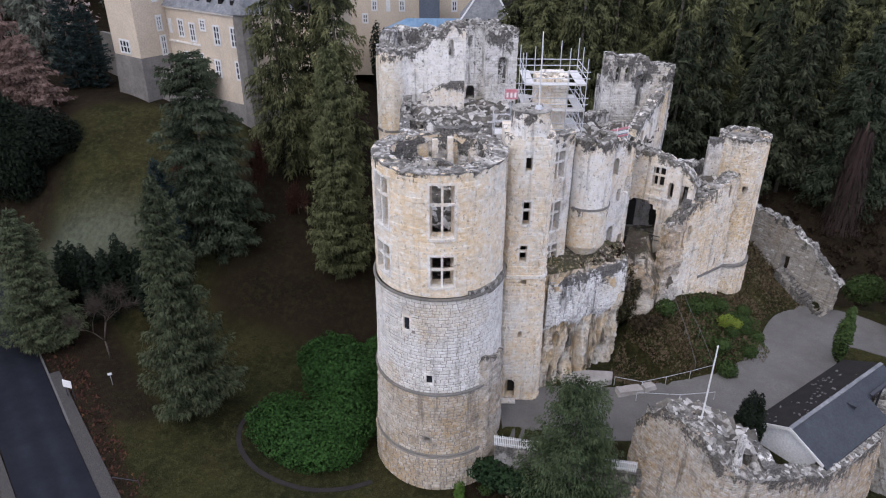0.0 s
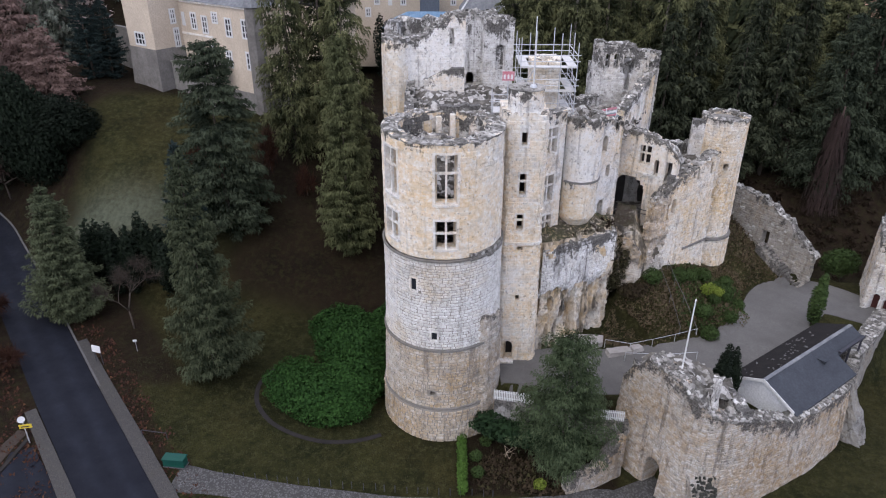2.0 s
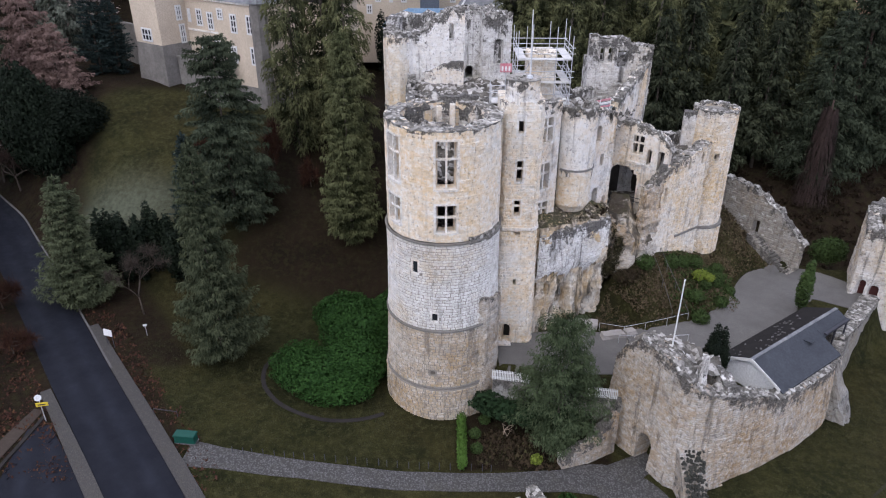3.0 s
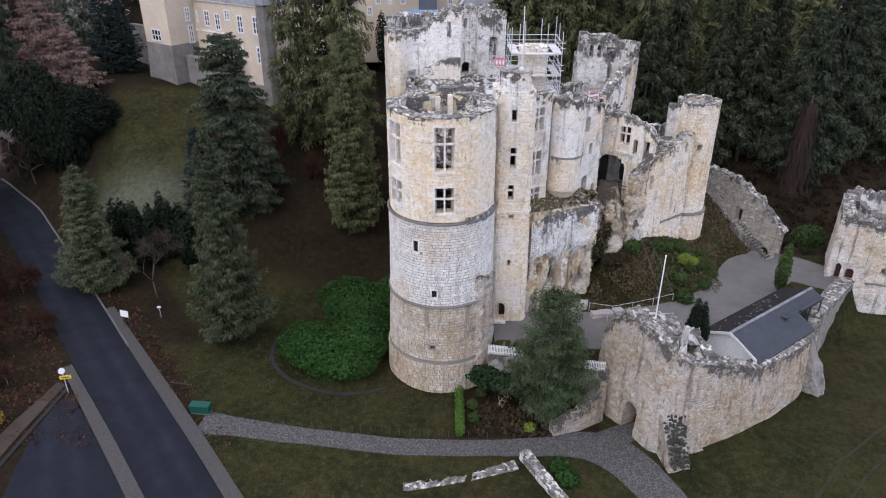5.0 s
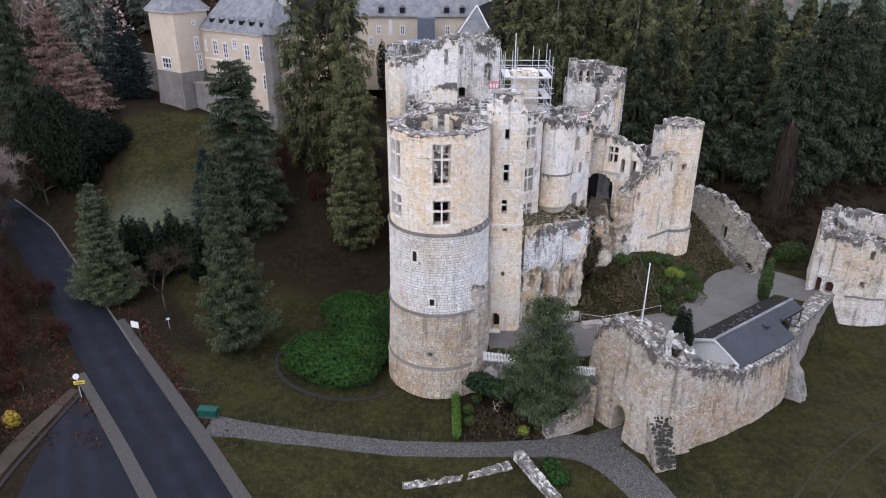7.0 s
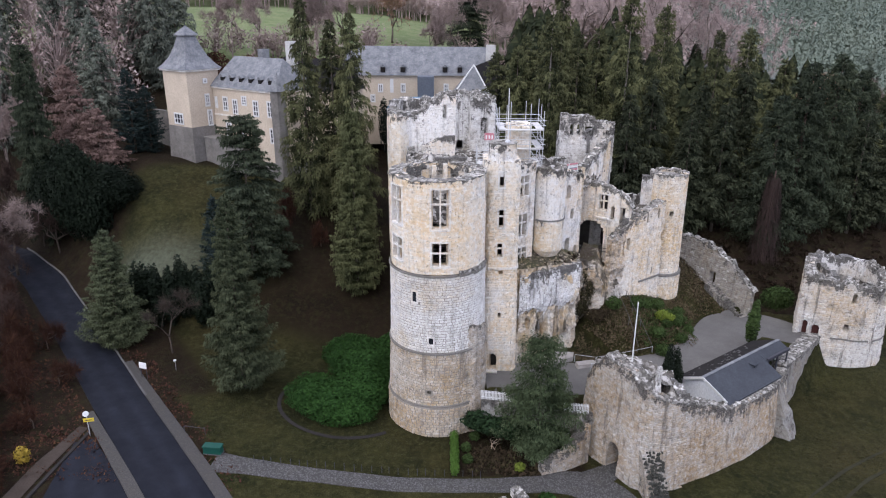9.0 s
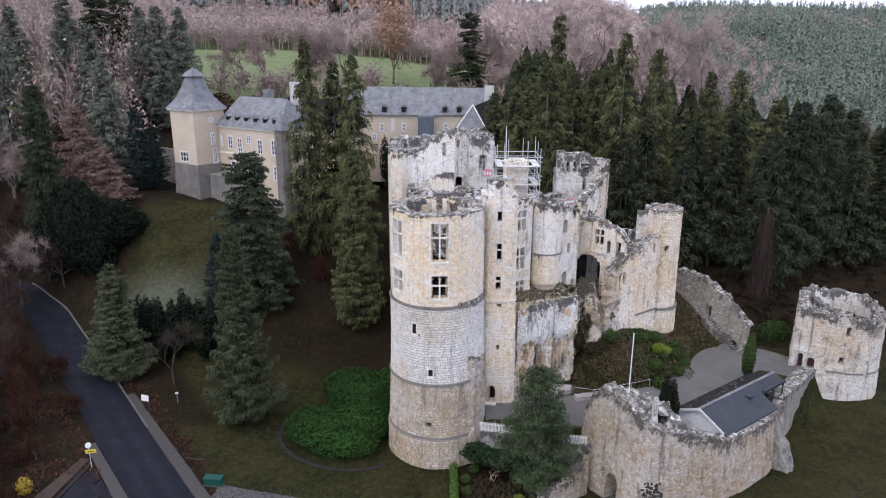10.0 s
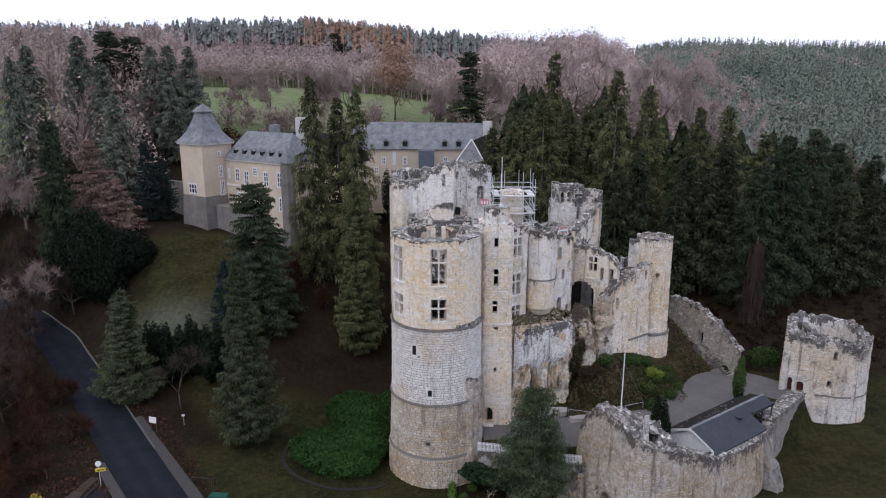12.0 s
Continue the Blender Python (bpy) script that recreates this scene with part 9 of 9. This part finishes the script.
# ---------------------------------------------------------------- ground cover
def cover(name, mat, label, seed, count, region, size, flat=0.6, ok=None):
    """Small tufts scattered over a stretch of ground."""
    rg = np.random.RandomState(seed)
    out = []
    x0, x1, y0, y1 = region
    while len(out) < count * 2:
        x, y = rg.uniform(x0, x1), rg.uniform(y0, y1)
        if rg.uniform() > 0.5 + 0.9 * nz(x * 0.35, y * 0.35, seed) or (ok and not ok(x, y)):
            continue
        z = G(x, y) - 0.02
        for _ in range(2):
            a = rg.uniform(0, 2 * np.pi)
            s = size * rg.uniform(0.5, 1.4)
            d = np.array([np.cos(a), np.sin(a), 0])
            w = np.array([-d[1], d[0], 0])
            p = np.array([x, y, z]) + rg.normal(size=3) * np.array([0.08, 0.08, 0.0])
            out.append((p - w * s * 0.5, p + w * s * 0.5, p + d * s * flat + np.array([0, 0, s * rg.uniform(0.4, 0.9)])))
    solo(name, tri_soup(np.array(out)), mat, label, "ground cover", kind="stuff")


def on_lawn(x, y):
    if any(abs((x - a[0]) * (b[1] - a[1]) - (y - a[1]) * (b[0] - a[0])) / math.dist(a, b) < w and min(a[0], b[0]) - 1 < x < max(a[0], b[0]) + 1 for a, b, w in [(COBBLE[i], COBBLE[i + 1], 1.7) for i in range(len(COBBLE) - 1)]):
        return False
    rd = (x + 33.3) * 0.765 + (y - 41.6) * 0.644
    return rd > 4.6 and poly_dist(TERRACE, x, y) < -1.2 and math.hypot(x - CX, y - CY) > 5.6


def on_bank(x, y):
    return poly_dist(BANK, x, y) > 0


M_TUFT = leaf_mat("dry_grass_tufts", (0.019, 0.021, 0.008), (0.042, 0.04, 0.017), (0.058, 0.055, 0.027))
M_TUFTBROWN = leaf_mat("dead_plant_tufts", (0.022, 0.016, 0.0095), (0.082, 0.058, 0.034), (0.06, 0.062, 0.024))
M_BRACKEN = leaf_mat("dead_bracken", (0.012, 0.008, 0.005), (0.04, 0.026, 0.016))
cover("grass_tufts", M_TUFT, "patchy tufts of winter grass on the lawn", 301, 12000, (-30, 16, 20, 48), 0.12, ok=on_lawn)
cover("grass_tufts", M_TUFT, "patchy tufts of winter grass below the curtain wall", 302, 9000, (18, 58, 18, 52), 0.13, ok=on_lawn)
M_BANKDRY = leaf_mat("dry_bank_plants", (0.04, 0.03, 0.018), (0.165, 0.122, 0.076), (0.11, 0.11, 0.05))
cover("bank_plants", M_BANKDRY, "dead perennials and weeds on the planted bank", 303, 9000, (14, 36, 46, 66), 0.19, ok=on_bank)
cover("bank_greens", M_BUSH, "low green ground cover on the bank", 304, 2600, (22, 31, 49, 56), 0.2, ok=on_bank)
cover("bed_plants", M_TUFTBROWN, "cut-back dead perennials in the earth bed", 305, 700, (2.6, 9.2, 33.4, 37.5), 0.3)
cover("leaf_litter", M_TWIGRED, "fallen red-brown leaves beside the road", 306, 6000, (-60, -18, 30, 62), 0.22, 0.9, ok=lambda x, y: abs(abs((x + 33.3) * 0.765 + (y - 41.6) * 0.644) - 4.4) < 1.2 or (x + 33.3) * 0.765 + (y - 41.6) * 0.644 < -4.4)
M_IVY = leaf_mat("withered_ivy", (0.02, 0.02, 0.009), (0.075, 0.066, 0.03), (0.11, 0.085, 0.045))
ivy = [(0, 0, 1.2, 0.9, 0.5, 1.6), (0.7, 0.4, 2.6, 0.6, 0.5, 1.2), (-0.6, -0.2, 0.4, 0.9, 0.6, 0.9), (0.2, 0.8, 4.0, 0.6, 0.5, 1.1)]
shrub("rock_ivy", ivy, 2200, 0.18, M_IVY, 16.3, 51.9, 8.6, 5.0, "ivy", "ivy climbing the dark rock cleft", "rock ivy", 1.0)
shrub("rock_ivy_low", [(0, 0, 0.5, 1.4, 0.8, 0.7), (1.4, 0.6, 0.5, 1.2, 0.7, 0.6)], 1500, 0.2, M_TUFTBROWN, 17.6, 50.6, 8.2, 1.2, "weed_clump", "brown weeds at the foot of the rock", "rock ivy", 1.0)
wrg = np.random.RandomState(5)
wout = []
for _ in range(420):
    wp, wn_ = cl1.place(wrg.uniform(0.5, cl1.length - 2.0))
    q = wp - wn_ * (0.1 + 2.1 * wrg.uniform())
    s = 0.26 * wrg.uniform(0.5, 1.4)
    p = np.array([q.x, q.y, 15.35 + 0.35 * wrg.uniform()])
    d = wrg.normal(size=3)
    d[2] = abs(d[2]) + 0.6
    d /= np.linalg.norm(d)
    w = np.cross(d, wrg.normal(size=3))
    wout.append((p - w * s * 0.4, p + w * s * 0.4, p + d * s))
solo("ledge_weeds", tri_soup(np.array(wout)), M_BRACKEN, "dark weeds on the rock ledge", "ground cover", kind="stuff")


# ---------------------------------------------------------------- far woods
def far_conifer(rg, h, r, n=110):
    """A distant conifer as small drooping sprays on a rough cone."""
    t = rg.uniform(0, 1, n) ** 0.75
    a = rg.uniform(0, 2 * np.pi, n)
    q = r * (1 - t) ** 0.75 * rg.uniform(0.45, 1.0, n) + 0.15
    P = np.stack([q * np.cos(a), q * np.sin(a), h * (0.1 + 0.9 * t)], axis=1)
    s = r * (0.38 if n > 90 else 0.42) * (1.15 - 0.75 * t) * rg.uniform(0.7, 1.3, n)
    d = np.stack([np.cos(a), np.sin(a), np.zeros(n)], axis=1)
    w = np.stack([-np.sin(a), np.cos(a), np.zeros(n)], axis=1)
    s = s[:, None]
    up = np.array([0, 0, 1.0])
    return np.stack([P - d * s * 0.5 + up * s * 0.9, P + w * s * 0.75 + d * s * 0.3 - up * s * 0.5, P - w * s * 0.75 + d * s * 0.3 - up * s * 0.6], axis=1).astype(np.float32)


def far_crown(rg, h, r, n=90, s=1.0):
    v = rg.normal(size=(n, 3))
    v /= np.linalg.norm(v, axis=1)[:, None]
    P = v * np.array([r, r, h * 0.36]) * rg.uniform(0.55, 1.0, n)[:, None] + np.array([0, 0, h * 0.64])
    A, B = rg.normal(size=(n, 3)) * s, rg.normal(size=(n, 3)) * s
    return np.stack([P + A * 0.5, P - A * 0.5 + B * 0.3, P - B * 0.6], axis=1).astype(np.float32)


def far_bare(rg, h, r, n=80):
    """A leafless crown: slivers that fan up and out, and a pale trunk."""
    a = rg.uniform(0, 2 * np.pi, n)
    el = rg.uniform(0.25, 1.0, n)
    d = np.stack([np.cos(a) * (1 - el * 0.7), np.sin(a) * (1 - el * 0.7), el], axis=1)
    z0 = rg.uniform(0.25, 0.7, n) * h
    P = np.stack([d[:, 0] * r * 0.3, d[:, 1] * r * 0.3, z0], axis=1)
    L = (h * rg.uniform(0.18, 0.42, n))[:, None]
    Q = P + d * L
    Q[:, 2] = np.minimum(Q[:, 2], h * rg.uniform(0.8, 1.0, n))
    w = np.stack([-np.sin(a), np.cos(a), np.zeros(n)], axis=1) * (0.05 + 0.006 * h * rg.uniform(0.4, 1.2, n))[:, None]
    T = np.stack([P - w, P + w, Q], axis=1)
    tr = np.array([[(-0.2, 0, 0), (0.2, 0, 0), (0, 0, h * 0.85)], [(0, -0.2, 0), (0, 0.2, 0), (0, 0, h * 0.85)]])
    return np.concatenate([T, tr]).astype(np.float32)


def wood(name, mat, label, seed, count, place, make):
    rg = np.random.RandomState(seed)
    out = []
    done = 0
    while done < count:
        got = place(rg)
        if got is None:
            continue
        x, y, h, r = got
        T = make(rg, h, r)
        out.append(T + np.array([x, y, G(x, y) - 0.3], dtype=np.float32))
        done += 1
    solo(name, tri_soup(np.concatenate(out)), mat, label, "woodland", kind="stuff")


def band(x0, x1, y0, y1, h0, h1, r0, r1, ok=None):
    def f(rg):
        x, y = rg.uniform(x0, x1), y0 + (y1 - y0) * rg.uniform(0, 1) ** 1.0
        if abs(x) > 60 + 0.85 * (y + 30):
            return None
        if ok and not ok(x, y):
            return None
        return x, y, rg.uniform(h0, h1), rg.uniform(r0, r1)
    return f


def fan(a0, a1, y0, y1, h0, h1, r0, r1):
    """Places between two bearings from the park, from y0 to y1."""
    def f(rg):
        y = y0 + (y1 - y0) * rg.uniform(0, 1)
        return rg.uniform(a0, a1) * (y + 25.0), y, rg.uniform(h0, h1), rg.uniform(r0, r1)
    return f


def patchy(place, scale, seed, share=0.0):
    """Keeps the places where a slow noise is high, so that a kind stands in groves."""
    def f(rg):
        got = place(rg)
        return got if got and nz(got[0] * scale, got[1] * scale, seed) > share else None
    return f


def tall_pine(rg, h, r):
    """A forest pine: a long bare stem and a crown in its upper half."""
    T = far_conifer(rg, h * 0.6, r)
    T[:, :, 2] += h * 0.4
    return T


def pine_stems(name, mat, label, seed, count, place):
    def make(rg, h, r):
        return np.array([[(-0.3, 0, 0), (0.3, 0, 0), (0.05, 0, h)], [(0, -0.3, 0), (0, 0.3, 0), (0, 0.05, h)]], dtype=np.float32)
    wood(name, mat, label, seed, count, place, make)


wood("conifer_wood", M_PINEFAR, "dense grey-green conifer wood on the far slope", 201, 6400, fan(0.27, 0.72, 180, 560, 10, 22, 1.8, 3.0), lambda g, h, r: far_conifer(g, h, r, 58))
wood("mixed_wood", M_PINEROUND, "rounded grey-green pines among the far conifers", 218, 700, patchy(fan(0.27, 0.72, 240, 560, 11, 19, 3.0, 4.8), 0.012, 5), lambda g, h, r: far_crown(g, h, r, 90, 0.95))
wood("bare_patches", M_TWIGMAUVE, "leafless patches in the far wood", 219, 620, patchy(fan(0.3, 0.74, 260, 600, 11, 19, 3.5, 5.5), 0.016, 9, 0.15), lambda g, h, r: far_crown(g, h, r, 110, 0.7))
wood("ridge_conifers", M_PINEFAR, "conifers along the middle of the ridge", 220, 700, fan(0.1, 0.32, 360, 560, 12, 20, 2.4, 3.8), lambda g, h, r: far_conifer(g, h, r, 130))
wood("valley_conifers", M_FARHAZE, "dark conifers in the valley behind the castle", 211, 420, fan(0.36, 0.9, 125, 200, 15, 24, 3.2, 4.6), lambda g, h, r: far_conifer(g, h, r, 130))
wood("mauve_wood", M_TWIGMAUVE, "leafless mauve-brown beech wood beyond the spruces", 202, 520, fan(0.06, 0.33, 160, 330, 17, 25, 4.5, 6.5), lambda g, h, r: np.concatenate([far_bare(g, h, r, 70), far_crown(g, h, r, 260, 0.45)]))
wood("meadow_scrub", M_TWIGMAUVE, "leafless mauve scrub along the top of the meadow", 203, 420, fan(-0.42, 0.1, 252, 300, 8, 15, 3.0, 5.0), lambda g, h, r: np.concatenate([far_bare(g, h, r, 50), far_crown(g, h, r, 170, 0.45)]))
pine_stems("pine_stems", M_TWIGMAUVE, "pale bare pine stems along the ridge", 212, 420, fan(-0.36, 0.12, 300, 320, 15, 19, 1, 1))
wood("ridge_pines", M_FARHAZE, "tall dark pines along the ridge", 204, 520, fan(-0.36, 0.2, 304, 345, 15, 20, 2.2, 3.2), tall_pine)
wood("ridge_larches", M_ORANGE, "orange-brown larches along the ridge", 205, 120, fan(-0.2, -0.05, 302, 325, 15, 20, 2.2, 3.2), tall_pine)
wood("far_ridge", M_FARHAZE, "distant wood on the western ridge", 213, 900, fan(-0.95, -0.1, 400, 640, 17, 24, 3.5, 5.0), far_conifer)
wood("far_ridge_bare", M_TWIGMAUVE, "distant leafless wood on the western ridge", 214, 700, fan(-0.95, 0.3, 330, 560, 15, 21, 4.0, 6.0), lambda g, h, r: far_crown(g, h, r, 110, 0.8))
wood("left_bare", M_TWIG, "brown leafless trees of the western wood", 207, 330, fan(-0.95, -0.4, 100, 330, 12, 20, 3.5, 5.5), lambda g, h, r: np.concatenate([far_bare(g, h, r, 80), far_crown(g, h, r, 220, 0.4)]))
wood("right_conifers", M_SPRUCE, "dark spruce wood behind the castle", 208, 80, fan(0.1, 0.62, 100, 130, 15, 22, 3.4, 4.8), lambda g, h, r: far_conifer(g, h, r, 420))
wood("meadow_hedge", M_TWIGRED, "brown hedge along the meadow's edge", 209, 130, fan(-0.45, 0.1, 116, 126, 2.0, 4.5, 1.5, 2.4), lambda g, h, r: far_crown(g, h, r, 110, 0.4))
wood("meadow_trees", M_TWIG, "leafless brown trees and bushes in front of the meadow", 215, 46, fan(-0.44, 0.1, 120, 136, 4, 9, 2.0, 3.5), lambda g, h, r: np.concatenate([far_bare(g, h, r, 90), far_crown(g, h, r, 260, 0.3)]))
wood("wood_floor_brambles", M_BRACKEN, "dead brambles under the spruces", 217, 900, band(8, 75, 66, 96, 0.4, 1.2, 0.5, 1.0, lambda x, y: y > 70 + 0.0 * x or x > 30), lambda g, h, r: far_crown(g, h, r, 40, 0.25))
